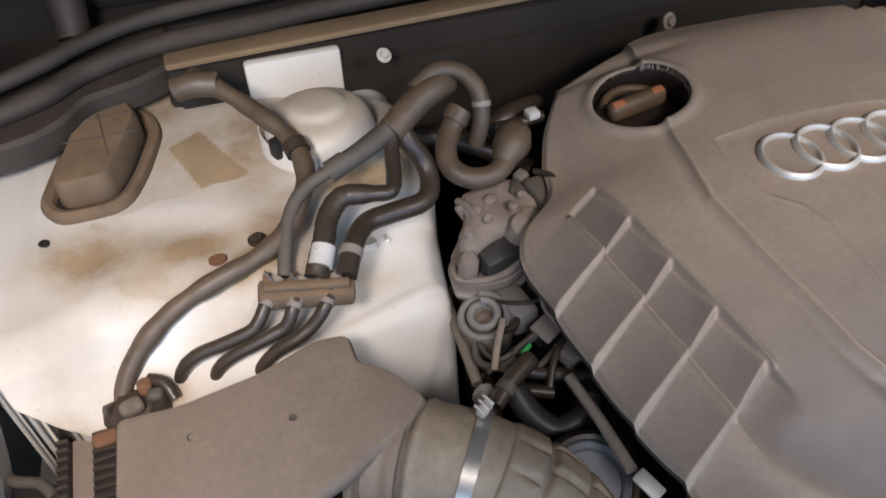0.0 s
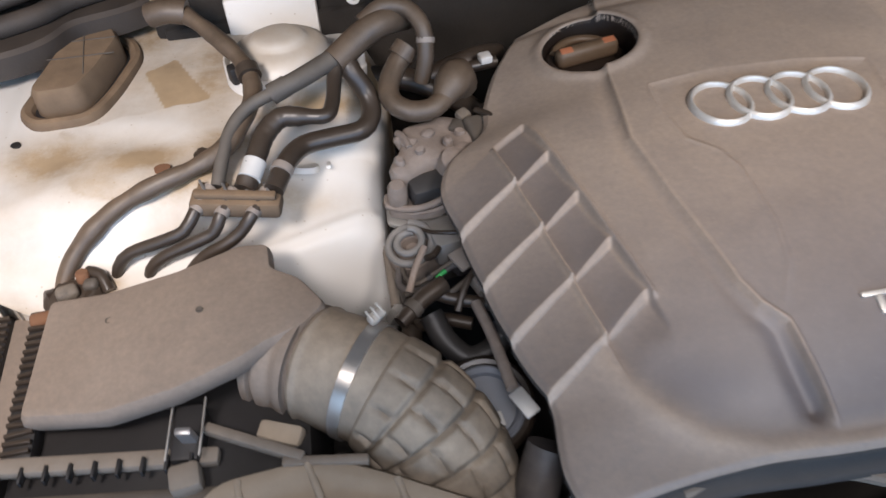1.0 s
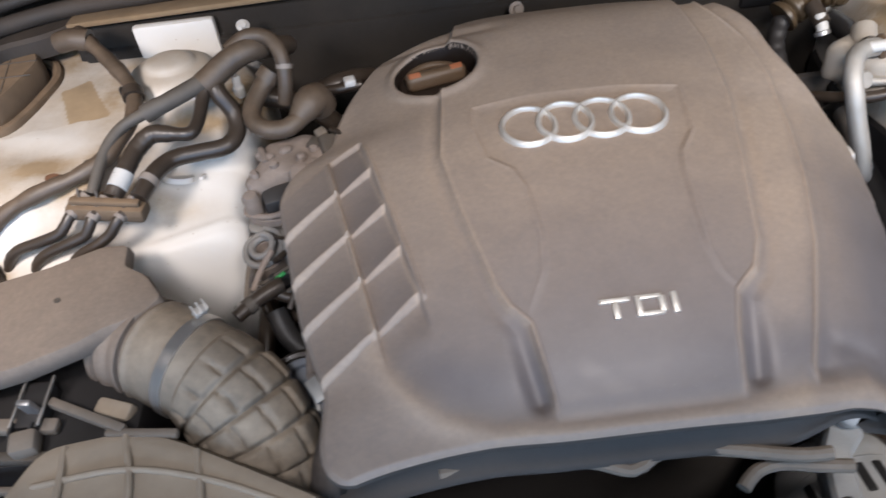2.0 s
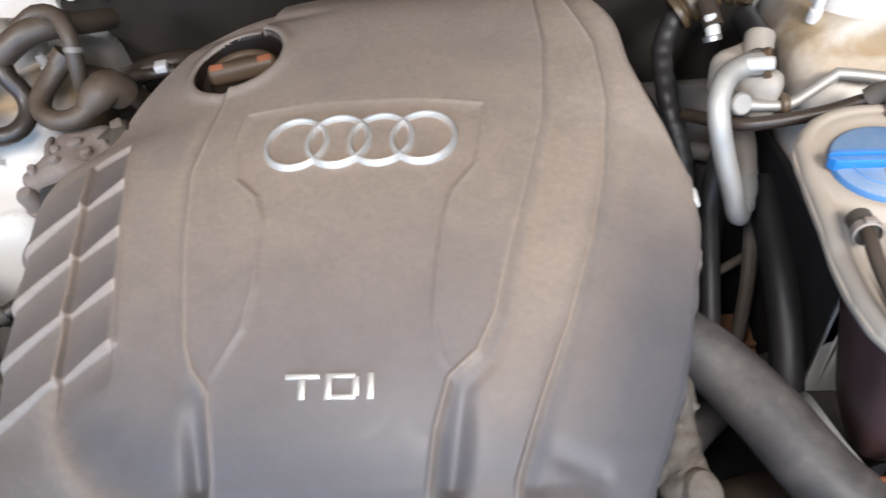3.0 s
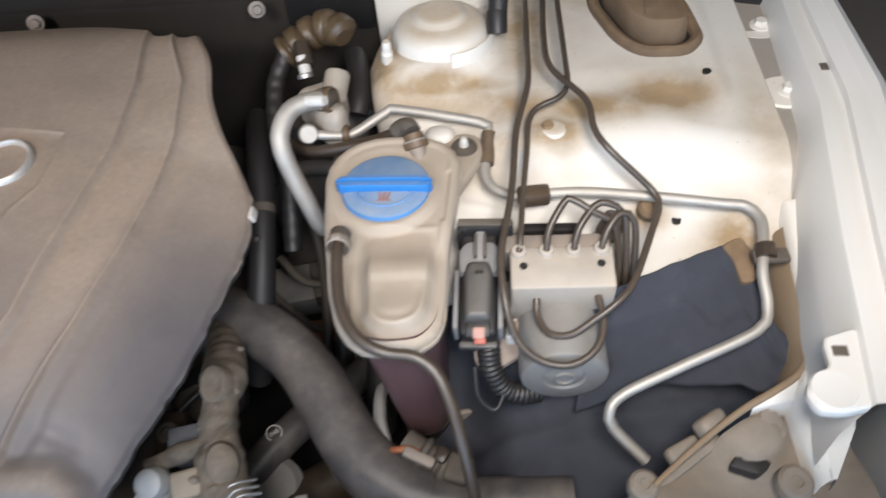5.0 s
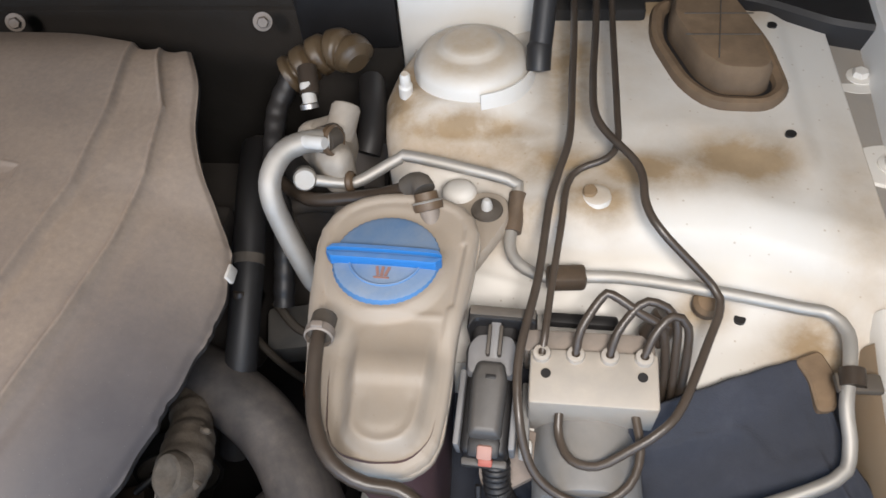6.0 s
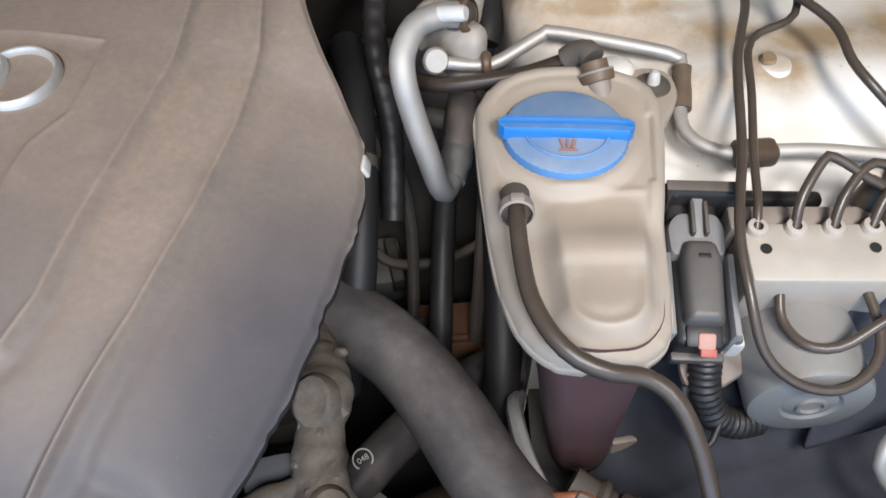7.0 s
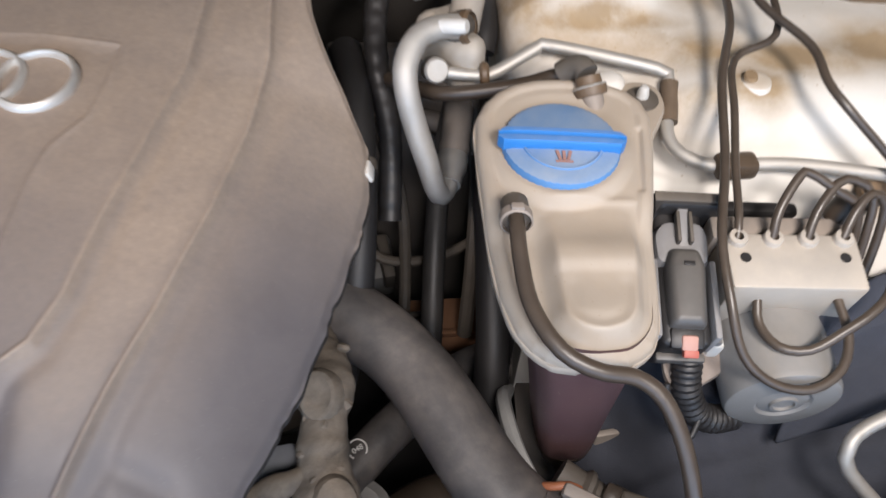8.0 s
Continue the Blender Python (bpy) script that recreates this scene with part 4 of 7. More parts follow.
def engine_cover():
    top = thing("engine_cover", "grey brown dusty plastic engine cover with quilted side", "engine cover")
    ny, nx = 520, 520
    s, q = np.linspace(0, 1, ny), np.linspace(0, 1, nx)
    S, Q = np.meshgrid(s, q, indexing="ij")
    lo, hi = -0.292, 0.205
    Y0 = lo + (hi - lo) * S
    left, right = cover_edges(Y0)
    X = left + (right - left) * Q
    rear = curve(X, [-0.20, -0.16, -0.11, -0.08, 0.0, 0.07, 0.12, 0.150, 0.156, 0.2], [0.168, 0.176, 0.193, 0.207, 0.212, 0.207, 0.190, 0.181, 0.183, 0.182])
    Y = Y0 + (rear - hi) * smooth01(S, 0.55, 1.0)
    foot = curve(X, [-0.235, -0.21, -0.17, -0.13, -0.08, 0.0, 0.11, 0.14, 0.156, 0.170], [-0.290, -0.284, -0.279, -0.277, -0.279, -0.280, -0.280, -0.278, -0.281, -0.293])
    Y = Y + (foot - lo) * (1 - smooth01(S, 0.0, 0.12))
    # the worn edge beside the tank is slightly ragged
    X = X + 0.0006 * smooth01(Q, 0.985, 1.0) * (0.6 * np.sin(Y * 290 + 3 * np.sin(Y * 97)) + np.sin(Y * 173 + 1) + np.sin(Y * 61)) * smooth01(-Y, -0.06, 0.0)
    Z = cover_height(X, Y)
    border = np.minimum(np.minimum(Q, 1 - Q) * (right - left), np.minimum(S, 1 - S) * 0.5)
    Z -= 0.0028 * (1 - smooth01(border, 0.0, 0.005)) ** 1.5
    verts = list(np.stack([X.ravel(), Y.ravel(), Z.ravel()], 1))
    faces = [(i * nx + j, i * nx + j + 1, (i + 1) * nx + j + 1, (i + 1) * nx + j) for i in range(ny - 1) for j in range(nx - 1)]
    shell = mesh_object("shell", verts, faces, COVER, top)
    shell.data.attributes.new("dust", "FLOAT", "POINT").data.foreach_set("value", cover_dust_and_shade(X, Y).ravel().astype(np.float32))
    # hanging sides
    loop = [j for j in range(nx)] + [i * nx + nx - 1 for i in range(1, ny)] + [(ny - 1) * nx + j for j in range(nx - 2, -1, -1)] + [i * nx for i in range(ny - 2, 0, -1)]
    rim = [Vector(verts[i]) for i in loop]
    middle = Vector((-0.02, -0.05, 0))
    levels = ((0.0, 0.0), (-0.0005, -0.004), (0.003, -0.007), (0.010, -0.016), (0.026, -0.030))
    front_levels = ((0.0, 0.0), (-0.001, -0.003), (0.002, -0.006), (0.014, -0.009), (0.022, -0.042), (0.010, -0.048), (0.006, -0.052), (0.010, -0.057), (0.026, -0.062), (0.034, -0.10))
    side_verts, side_faces = [], []
    count = len(rim)
    most = len(front_levels)
    for p in rim:
        inward = Vector((middle.x - p.x, middle.y - p.y, 0)).normalized()
        ahead = Vector((0, 1, 0)) if p.y < -0.2745 and p.x < 0.165 else inward
        use = front_levels if p.y < -0.2745 and p.x < 0.165 else levels
        for k in range(most):
            d, z = use[k] if k < len(use) else use[-1]
            z *= 1 - 0.6 * float(smooth01(p.x, 0.09, 0.15)) * (use is front_levels)
            side_verts.append(p + ahead * d + Vector((0, 0, z)))
    for i in range(count):
        j = (i + 1) % count
        for k in range(most - 1):
            side_faces.append((i * most + k, i * most + k + 1, j * most + k + 1, j * most + k))
    mesh_object("skirt", side_verts, side_faces, UNDERLIP, top, "underside below the lip, with shade in its colour")
    part("lower_lip", tube([(-0.16, -0.262, 0.735), (-0.102, -0.258, 0.735), (-0.048, -0.266, 0.734), (-0.018, -0.276, 0.732), (-0.002, -0.269, 0.734), (0.016, -0.264, 0.735), (0.052, -0.270, 0.735), (0.102, -0.281, 0.734), (0.128, -0.282, 0.733)], 0.0055, sides=10), SLAM, top, "tan dusty lower lip")
    part("lower_lip", tube([(0.062, -0.293, 0.716), (0.074, -0.283, 0.719), (0.093, -0.279, 0.720), (0.123, -0.284, 0.719), (0.146, -0.287, 0.718)], 0.0055, sides=10), SLAM, top)
    part("worn_edge", box((0.004, 0.014, 0.010), pose(0.2525, -0.012, 0.782, 0, -20, 0), 0.0018), LABEL, shell, "pale chipped edge")
    return top


engine_cover()


def surface(x, y):
    return float(cover_height(np.array([[x]]), np.array([[y]]))[0, 0])


# emblem of four linked rings
emblem = thing("emblem", "dusty chromed emblem of four linked rings on the cover", "emblem")
for k in range(4):
    cx = -0.0486 + 0.0325 * k
    slope = math.degrees(math.atan((surface(cx, 0.02) - surface(cx, -0.02)) / 0.04))
    m = pose(cx, -0.0025, surface(cx, -0.0025) + 0.0012 + 0.0004 * (k % 2), slope, 0, 0)
    part("ring", lathe([(0.0208, -0.003), (0.0211, 0.0004), (0.0222, 0.0026), (0.0232, 0.0030), (0.0246, 0.0022), (0.0258, 0.0004), (0.0262, -0.003)], m, sides=72, squash=1.07), CHROME, emblem)

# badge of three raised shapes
badge = thing("badge", "small dusty silver badge of three raised letter shapes", "badge")
bs = math.degrees(math.atan((surface(0, -0.185) - surface(0, -0.215)) / 0.03))
bm_m = pose(0.0, -0.1995, surface(0.0, -0.1995) + 0.0010, bs, 0, 0)
LH = 0.0165
for name, pieces in (("raised_shape", [((-0.018, LH / 2 - 0.0018), (0.022, 0.0036)), ((-0.018, -0.0018), (0.0042, LH - 0.0036))]),
                     ("raised_shape", [((0.0070, LH / 2 - 0.0017), (0.018, 0.0034)), ((0.0070, -LH / 2 + 0.0017), (0.018, 0.0034)), ((-0.0012, 0), (0.0040, LH)), ((0.0160, 0), (0.0042, LH - 0.004))]),
                     ("raised_shape", [((0.0252, 0), (0.0042, LH))])):
    bm = bmesh.new()
    for n, ((cx, cy), (sx, sy)) in enumerate(pieces):
        add_box(bm, (sx, sy, 0.0026 + 0.0001 * n), bm_m @ pose(cx, cy, 0, 0, 0, 0) @ Matrix.Shear("XY", 4, (0.12, 0)), 0.0006)
    part(name, bm, CHROME, badge)

# filler cap in its well
filler = thing("oil_filler_cap", "dark brown oil filler cap with orange print in its well", "filler cap")
om = pose(-0.122, 0.114, 0.836, 4, 0, 0)
part("cap_body", lathe([(0.0385, -0.02), (0.0385, -0.008), (0.036, -0.006), (0.030, -0.006), (0.028, -0.009), (0, -0.009)], om, sides=48), OILCAP, filler)
# a dark sleeve that covers the grey wall of the well
bm = bmesh.new()
low, high = [], []
for k in range(64):
    a = 2 * math.pi * k / 64
    low.append(bm.verts.new((-0.122 + 0.0364 * 1.06 * math.cos(a), 0.114 + 0.0364 * math.sin(a), 0.822)))
    high.append(bm.verts.new((-0.122 + 0.0398 * 1.06 * math.cos(a), 0.114 + 0.0398 * math.sin(a), surface(-0.122 + 0.0415 * 1.06 * math.cos(a), 0.114 + 0.0415 * math.sin(a)) - 0.0012)))
for k in range(64):
    bm.faces.new((low[k], high[k], high[(k + 1) % 64], low[(k + 1) % 64]))
part("well_liner", bm, OILCAP, filler, "dark lining of the well")
grip = part("grip", box((0.062, 0.015, 0.018), om @ pose(0, 0.005, -0.001, -10, 0, 12), 0.0062, 4), GRIP, filler)
part("rear_ridge", tube([om @ Vector((0.031 * math.cos(a), 0.031 * math.sin(a), -0.005)) for a in np.linspace(0.5, 2.75, 9)], 0.0042, sides=12), GRIP, filler)
for x_ in (-0.0215, 0.0215):
    part("print", box((0.012, 0.0065, 0.0008), om @ pose(x_ * 0.98, 0.0035 + x_ * 0.21, 0.0078, 14, 0, 12), 0.0003), ORANGE, grip, "worn orange print")


# ---- coolant tank ----
TANK_Y = [-0.1685, -0.1668, -0.163, -0.157, -0.147, -0.122, -0.077, -0.020, 0.011, 0.024, 0.034, 0.041, 0.045, 0.046]
TANK_LEFT = [0.382, 0.369, 0.360, 0.3525, 0.3450, 0.3360, 0.3290, 0.3245, 0.325, 0.331, 0.340, 0.352, 0.366, 0.378]
TANK_RIGHT = [0.395, 0.407, 0.415, 0.4225, 0.4275, 0.4310, 0.4335, 0.4420, 0.4440, 0.4400, 0.4310, 0.4170, 0.402, 0.388]
SWELL = [(0.366, -0.146), (0.376, -0.157), (0.392, -0.161), (0.409, -0.156), (0.418, -0.144), (0.422, -0.109), (0.422, -0.070), (0.412, -0.064), (0.374, -0.063), (0.362, -0.072), (0.364, -0.112)]


def tank_base(X, Y):
    return 0.8035 + 0.10 * (Y + 0.06) + 0.02 * (X - 0.38) + 0.006 * smooth01(Y, -0.092, -0.058)


def tank_height(X, Y):
    """The moulded top: a rounded rim, a shallow tray, and a swelling that climbs from behind to a crest and runs on as a flat pad."""
    z = tank_base(X, Y)
    edge = signed(X, Y, list(zip(TANK_LEFT, TANK_Y)) + list(zip(TANK_RIGHT, TANK_Y))[::-1])
    z -= 0.0085 * (1 - np.sqrt(np.clip(1 - (1 - np.clip(edge, 0, 0.0075) / 0.0075) ** 2, 0, 1)))
    z -= 0.0016 * smooth01(edge, 0.008, 0.0125)
    d = signed(X, Y, drawn(rounded(SWELL, 0.02, 5)))
    climb = 0.0135 * smooth01(-Y, 0.062, 0.106) - 0.0026 * smooth01(-Y, 0.107, 0.117) + 0.0030 * smooth01(-Y, 0.120, 0.152)
    z += climb * smooth01(d, -0.0035, 0.0075) - 0.0010 * np.exp(-((d - 0.012) / 0.004) ** 2) * smooth01(-Y, 0.115, 0.125)
    z -= 0.0012 * np.exp(-((d + 0.006) / 0.003) ** 2) * smooth01(-Y, 0.07, 0.09)
    seat = smooth01(0.050 - np.hypot(X - 0.3795, Y + 0.019), 0.0, 0.009)
    z = z * (1 - seat) + (0.8148 + 0.02 * (X - 0.38)) * seat
    # step beside the cap, and a web that runs down to the swelling
    z -= 0.0022 * np.exp(-(line_distance(X, Y, [(0.4335, -0.004), (0.4285, -0.052)]) / 0.0022) ** 2)
    z += 0.0012 * np.exp(-((Y + 0.0615) / 0.0022) ** 2) * smooth01(X, 0.36, 0.375) * smooth01(0.428 - X, 0, 0.01)
    z -= 0.0015 * np.exp(-(line_distance(X, Y, [(0.349, -0.066), (0.350, -0.110), (0.358, -0.150)]) / 0.005) ** 2)
    return z


def coolant_tank():
    top = thing("coolant_tank", "cream expansion tank with pink coolant and dusty top", "coolant tank")
    ny, nx = 190, 130
    a = np.linspace(0, math.pi, ny)
    Y = np.repeat((-0.1680 + 0.2135 * (1 - np.cos(a)) / 2)[:, None], nx, 1)
    left, right = curve(Y, TANK_Y, TANK_LEFT), curve(Y, TANK_Y, TANK_RIGHT)
    Q = np.repeat(((1 - np.cos(np.linspace(0, math.pi, nx))) / 2)[None], ny, 0)
    X = left + (right - left) * Q
    Z = tank_height(X, Y)
    verts = [tuple(v) for v in np.stack([X.ravel(), Y.ravel(), Z.ravel()], 1)]
    faces = [(i * nx + j, i * nx + j + 1, (i + 1) * nx + j + 1, (i + 1) * nx + j) for i in range(ny - 1) for j in range(nx - 1)]
    loop = list(range(nx)) + [i * nx + nx - 1 for i in range(1, ny)] + [(ny - 1) * nx + j for j in range(nx - 2, -1, -1)] + [i * nx for i in range(ny - 2, 0, -1)]
    ring = loop
    for grow, drop in ((1.004, -0.003), (1.003, -0.006), (0.985, -0.009), (0.955, -0.011)):
        start = len(verts)
        verts += [(0.383 + (verts[i][0] - 0.383) * grow, -0.065 + (verts[i][1] + 0.065) * grow, verts[i][2] + drop) for i in loop]
        count = len(loop)
        faces += [(ring[k], start + k, start + (k + 1) % count, ring[(k + 1) % count]) for k in range(count)]
        ring = list(range(start, start + count))
    mesh_object("upper_shell", verts, faces, TANK, top)
    # lower half, seen through to the coolant
    line = rounded([(0.355, -0.143), (0.364, -0.158), (0.385, -0.1635), (0.410, -0.161), (0.423, -0.146), (0.428, -0.10), (0.428, -0.005), (0.405, 0.028), (0.372, 0.022), (0.356, -0.03), (0.349, -0.10)], 0.012, 4)
    bm = bmesh.new()
    rings = []
    for z, gx, gy in ((0.796, 1.0, 1.0), (0.765, 0.965, 0.97), (0.72, 0.83, 0.86), (0.68, 0.74, 0.72), (0.64, 0.66, 0.60), (0.612, 0.58, 0.52), (0.600, 0.47, 0.42), (0.596, 0.30, 0.25)):
        k = (0.792 - z) / 0.19
        rings.append([bm.verts.new((0.394 + 0.008 * k + (x - 0.394) * gx, -0.110 - 0.012 * k + (y + 0.110) * gy, z)) for x, y in drawn(line)])
    for a, b in zip(rings, rings[1:]):
        for i in range(len(a)):
            bm.faces.new((a[i], a[(i + 1) % len(a)], b[(i + 1) % len(a)], b[i]))
    bm.faces.new(rings[-1])
    part("lower_shell", bm, COOLANT, top, "translucent lower half with pink brown coolant")
    # mounting ears
    ear = rounded([(0.438, -0.012), (0.456, 0.022), (0.465, 0.040), (0.463, 0.062), (0.446, 0.069), (0.424, 0.060), (0.402, 0.040), (0.425, 0.0)], 0.009)
    part("ear", stack(ear, [(0, 0.786), (0, 0.795), (0.0015, 0.7975), (0.004, 0.798)]), TANK, top)
    part("ear", lathe([(0.018, -0.008), (0.018, 0.004), (0.015, 0.006), (0, 0.006)], pose(0.376, 0.052, 0.795), sides=28), TANK, top)
    neck = pose(0.4070, 0.0235, 0.8125, -44, -20)
    part("outlet", lathe([(0.0, 0.0), (0.014, 0.0), (0.016, 0.012), (0.022, 0.026), (0.023, 0.034), (0.0, 0.034)], pose(0.400, -0.126, 0.576), sides=24), RUBBER, top, "black outlet foot")
    part("hose_neck", lathe([(0.0095, -0.016), (0.0078, 0.000), (0.0076, 0.012), (0, 0.012)], neck, sides=28), CAST, top)
    collar = part("neck_collar", lathe([(0.0076, 0.006), (0.0108, 0.0065), (0.0114, 0.009), (0.0114, 0.0125), (0.0100, 0.0140), (0.0090, 0.0142), (0.0088, 0.020), (0, 0.021)], neck, sides=32), GRIP, top, "dark brown clamp ring")
    part("collar_rim", lathe([(0.0112, 0.0120), (0.0118, 0.0128), (0.0112, 0.0138), (0.0106, 0.0132)], neck, sides=32), ALU, collar, "bright worn rim")
    return top


coolant_tank()
for bx, by, bz in ((0.447, 0.046, 0.7985), (0.378, 0.055, 0.801)):
    top = thing("tank_stud", "pale stud holding the tank ear", "stud", group="tank studs")
    part("stud_washer", lathe([(0, 0), (0.0125, 0), (0.0120, 0.0015), (0.0085, 0.002), (0.007, 0.003), (0, 0.003)], pose(bx, by, bz), sides=24), DIRTY, top)
    part("stud_pin", lathe([(0.0046, 0.001), (0.0044, 0.006), (0.0034, 0.0105), (0.002, 0.012), (0, 0.012)], pose(bx, by, bz), sides=14), LABEL, top)
top = thing("wing_nut", "pale domed nut on the wing behind the tank", "nut")
part("nut_dome", lathe([(0.014, -0.004), (0.014, 0.002), (0.0125, 0.005), (0.008, 0.0075), (0, 0.008)], pose(0.424, 0.066, 0.796, -12), sides=32), PAINT, top)

cap = thing("screw_cap", "blue dusty screw cap with a raised grip bar", "cap")
cm = pose(0.3795, -0.0190, 0.8095, -1, 1, -2)
bm = bmesh.new()
rings = []
for r, z in ((0.0365, -0.003), (0.0385, 0.000), (0.0388, 0.0055), (0.0376, 0.0085), (0.034, 0.0100), (0.0, 0.0108)):
    if r == 0:
        tip = bm.verts.new(cm @ Vector((0, 0, z)))
    else:
        rings.append([bm.verts.new(cm @ Vector(((r + (0.0006 if i % 2 and z < 0.012 else 0)) * math.cos(2 * math.pi * i / 96), (r + (0.0006 if i % 2 and z < 0.012 else 0)) * math.sin(2 * math.pi * i / 96), z))) for i in range(96)])
for a, b in zip(rings, rings[1:]):
    for i in range(96):
        bm.faces.new((a[i], a[(i + 1) % 96], b[(i + 1) % 96], b[i]))
for i in range(96):
    bm.faces.new((rings[-1][i], rings[-1][(i + 1) % 96], tip))
part("cap_body", bm, BLUE, cap)
# the grip bar: two ridges with a groove between, its ends rounded in plan
profile = [(-0.0064, 0.008), (-0.0066, 0.0155), (-0.0056, 0.0172), (-0.0022, 0.0176), (-0.0012, 0.0160), (0.0010, 0.0158), (0.0020, 0.0182), (0.0050, 0.0184), (0.0062, 0.0168), (0.0062, 0.008)]
bm = bmesh.new()
rings = []
for k in range(25):
    u = -1 + 2 * k / 24
    thin = math.sqrt(max(0.0, 1 - abs(u) ** 14)) * 0.75 + 0.25
    rings.append([bm.verts.new(cm @ Vector((0.0412 * u - 0.0008, y * thin - 0.0030 + 0.0004 * (1 - u * u), z - 0.0008 * abs(u) ** 6))) for y, z in profile])
for a, b in zip(rings, rings[1:]):
    for i in range(len(profile) - 1):
        bm.faces.new((a[i], a[i + 1], b[i + 1], b[i]))
bm.faces.new(rings[0]), bm.faces.new(rings[-1][::-1])
bar = part("grip_bar", bm, BLUEBAR, cap, "bright worn blue grip bar")
part("rim_arc", tube([cm @ Vector((0.0262 * math.cos(a), 0.0262 * math.sin(a), 0.0104)) for a in np.linspace(math.pi * 1.08, math.pi * 1.92, 20)], 0.0011, sides=8), BLUE, cap)
bm = bmesh.new()
for k in range(3):
    add_box(bm, (0.0020, 0.008, 0.0006), cm @ pose(-0.0035 + 0.0035 * k, -0.0150, 0.0114, 0, 0, 14 - 14 * k))
add_box(bm, (0.011, 0.0014, 0.0006), cm @ pose(0, -0.0203, 0.0112))
part("warning_mark", bm, RED, cap, "small red printed mark")

hose = thing("tank_hose", "dark rubber hose with spring clamp on the tank", "hose")
part("hose_tube", tube([(0.345, -0.083, 0.822), (0.345, -0.097, 0.822), (0.346, -0.115, 0.818), (0.350, -0.141, 0.813), (0.360, -0.163, 0.810), (0.372, -0.174, 0.806), (0.388, -0.1795, 0.802), (0.407, -0.1800, 0.797), (0.422, -0.189, 0.790), (0.433, -0.208, 0.775), (0.4405, -0.231, 0.752), (0.447, -0.252, 0.715), (0.453, -0.268, 0.660), (0.458, -0.275, 0.60)], 0.0049), PIPE, hose)
part("spring_clamp", lathe([(0.0088, -0.004), (0.0100, -0.003), (0.0100, 0.003), (0.0088, 0.004)], pose(0.345, -0.0875, 0.8215, 82), sides=24), CAST, hose)
part("clamp_ear", box((0.008, 0.005, 0.003), pose(0.345, -0.0865, 0.8315), 0.001), CAST, hose)
part("stub", tube([(0.345, -0.072, 0.818), (0.345, -0.0875, 0.821)], 0.0086), DIRTY, hose)

hose = thing("vent_hose", "thin black hose from bulkhead to the tank", "hose")
part("hose_tube", tube([(0.262, 0.10, 0.77), (0.289, 0.072, 0.783), (0.311, 0.060, 0.790), (0.358, 0.055, 0.802), (0.386, 0.050, 0.817), (0.398, 0.047, 0.822)], 0.0058), RUBBER, hose)
part("elbow", tube([(0.386, 0.0490, 0.819), (0.3925, 0.0480, 0.825), (0.3985, 0.0440, 0.8285), (0.4015, 0.0385, 0.8275)], 0.0082), DIRTY, hose)


# ---- air conditioning pipes ----
def pipe(name, label, pts, r, mat, extras=()):
    top = thing(name, label, "pipe")
    part("pipe_run", tube(pts, r), mat, top)
    for piece in extras:
        part(piece[0], piece[1], piece[2], top, piece[3] if len(piece) > 3 else "")
    return top


pipe("refrigerant_pipe", "bare aluminium refrigerant pipe with dark rubber sleeves", [(0.298, 0.074, 0.800), (0.315, 0.074, 0.797), (0.333, 0.074, 0.796), (0.345, 0.077, 0.798), (0.374, 0.090, 0.809), (0.386, 0.090, 0.811), (0.462, 0.074, 0.804), (0.470, 0.066, 0.800), (0.468, 0.050, 0.793), (0.466, 0.033, 0.787),
      (0.466, 0.020, 0.784), (0.473, 0.007, 0.782), (0.493, -0.004, 0.782), (0.525, -0.004, 0.784), (0.560, -0.005, 0.784), (0.62, -0.014, 0.783), (0.672, -0.024, 0.782), (0.690, -0.028, 0.782), (0.699, -0.042, 0.781),
      (0.696, -0.066, 0.779), (0.690, -0.094, 0.771), (0.691, -0.118, 0.758), (0.680, -0.136, 0.750), (0.620, -0.157, 0.735), (0.572, -0.173, 0.721), (0.559, -0.184, 0.714), (0.562, -0.193, 0.700), (0.588, -0.212, 0.678)], 0.0048, ALU,
     (("sleeve", tube([(0.4705, 0.064, 0.799), (0.469, 0.050, 0.793), (0.467, 0.034, 0.787)], 0.0068), FOAM, "brown rubber sleeve"),
      ("sleeve", box((0.030, 0.017, 0.015), pose(0.508, -0.005, 0.783, 0, 0, 4), 0.004), FOAM, "brown rubber block"),
      ("end_fitting", lathe([(0, -0.006), (0.0085, -0.006), (0.0095, -0.004), (0.0095, 0.006), (0.008, 0.008), (0, 0.008)], pose(0.297, 0.074, 0.801, 60, 0, 20), sides=24), ALU)))
pipe("suction_pipe", "thick bare aluminium pipe bent round to a fitting", [(0.318, 0.092, 0.826), (0.300, 0.086, 0.829), (0.285, 0.075, 0.828), (0.277, 0.058, 0.820), (0.277, 0.046, 0.806), (0.283, 0.038, 0.780), (0.292, 0.030, 0.750), (0.299, 0.026, 0.724), (0.304, 0.029, 0.713), (0.309, 0.040, 0.713)], 0.0090, ALU,
     (("service_port", lathe([(0.0055, 0), (0.0055, 0.020), (0.0045, 0.022), (0, 0.022)], pose(0.300, 0.084, 0.832, 20, 75, 0), sides=20), LABEL, "white service port"),))
hose = thing("suction_hose", "black rubber hose with crimped metal end", "hose")
part("crimp", tube([(0.309, 0.040, 0.713), (0.312, 0.056, 0.716), (0.314, 0.072, 0.721)], lambda t: 0.0125 if 0.25 < t < 0.85 else 0.0105), ALU, hose)
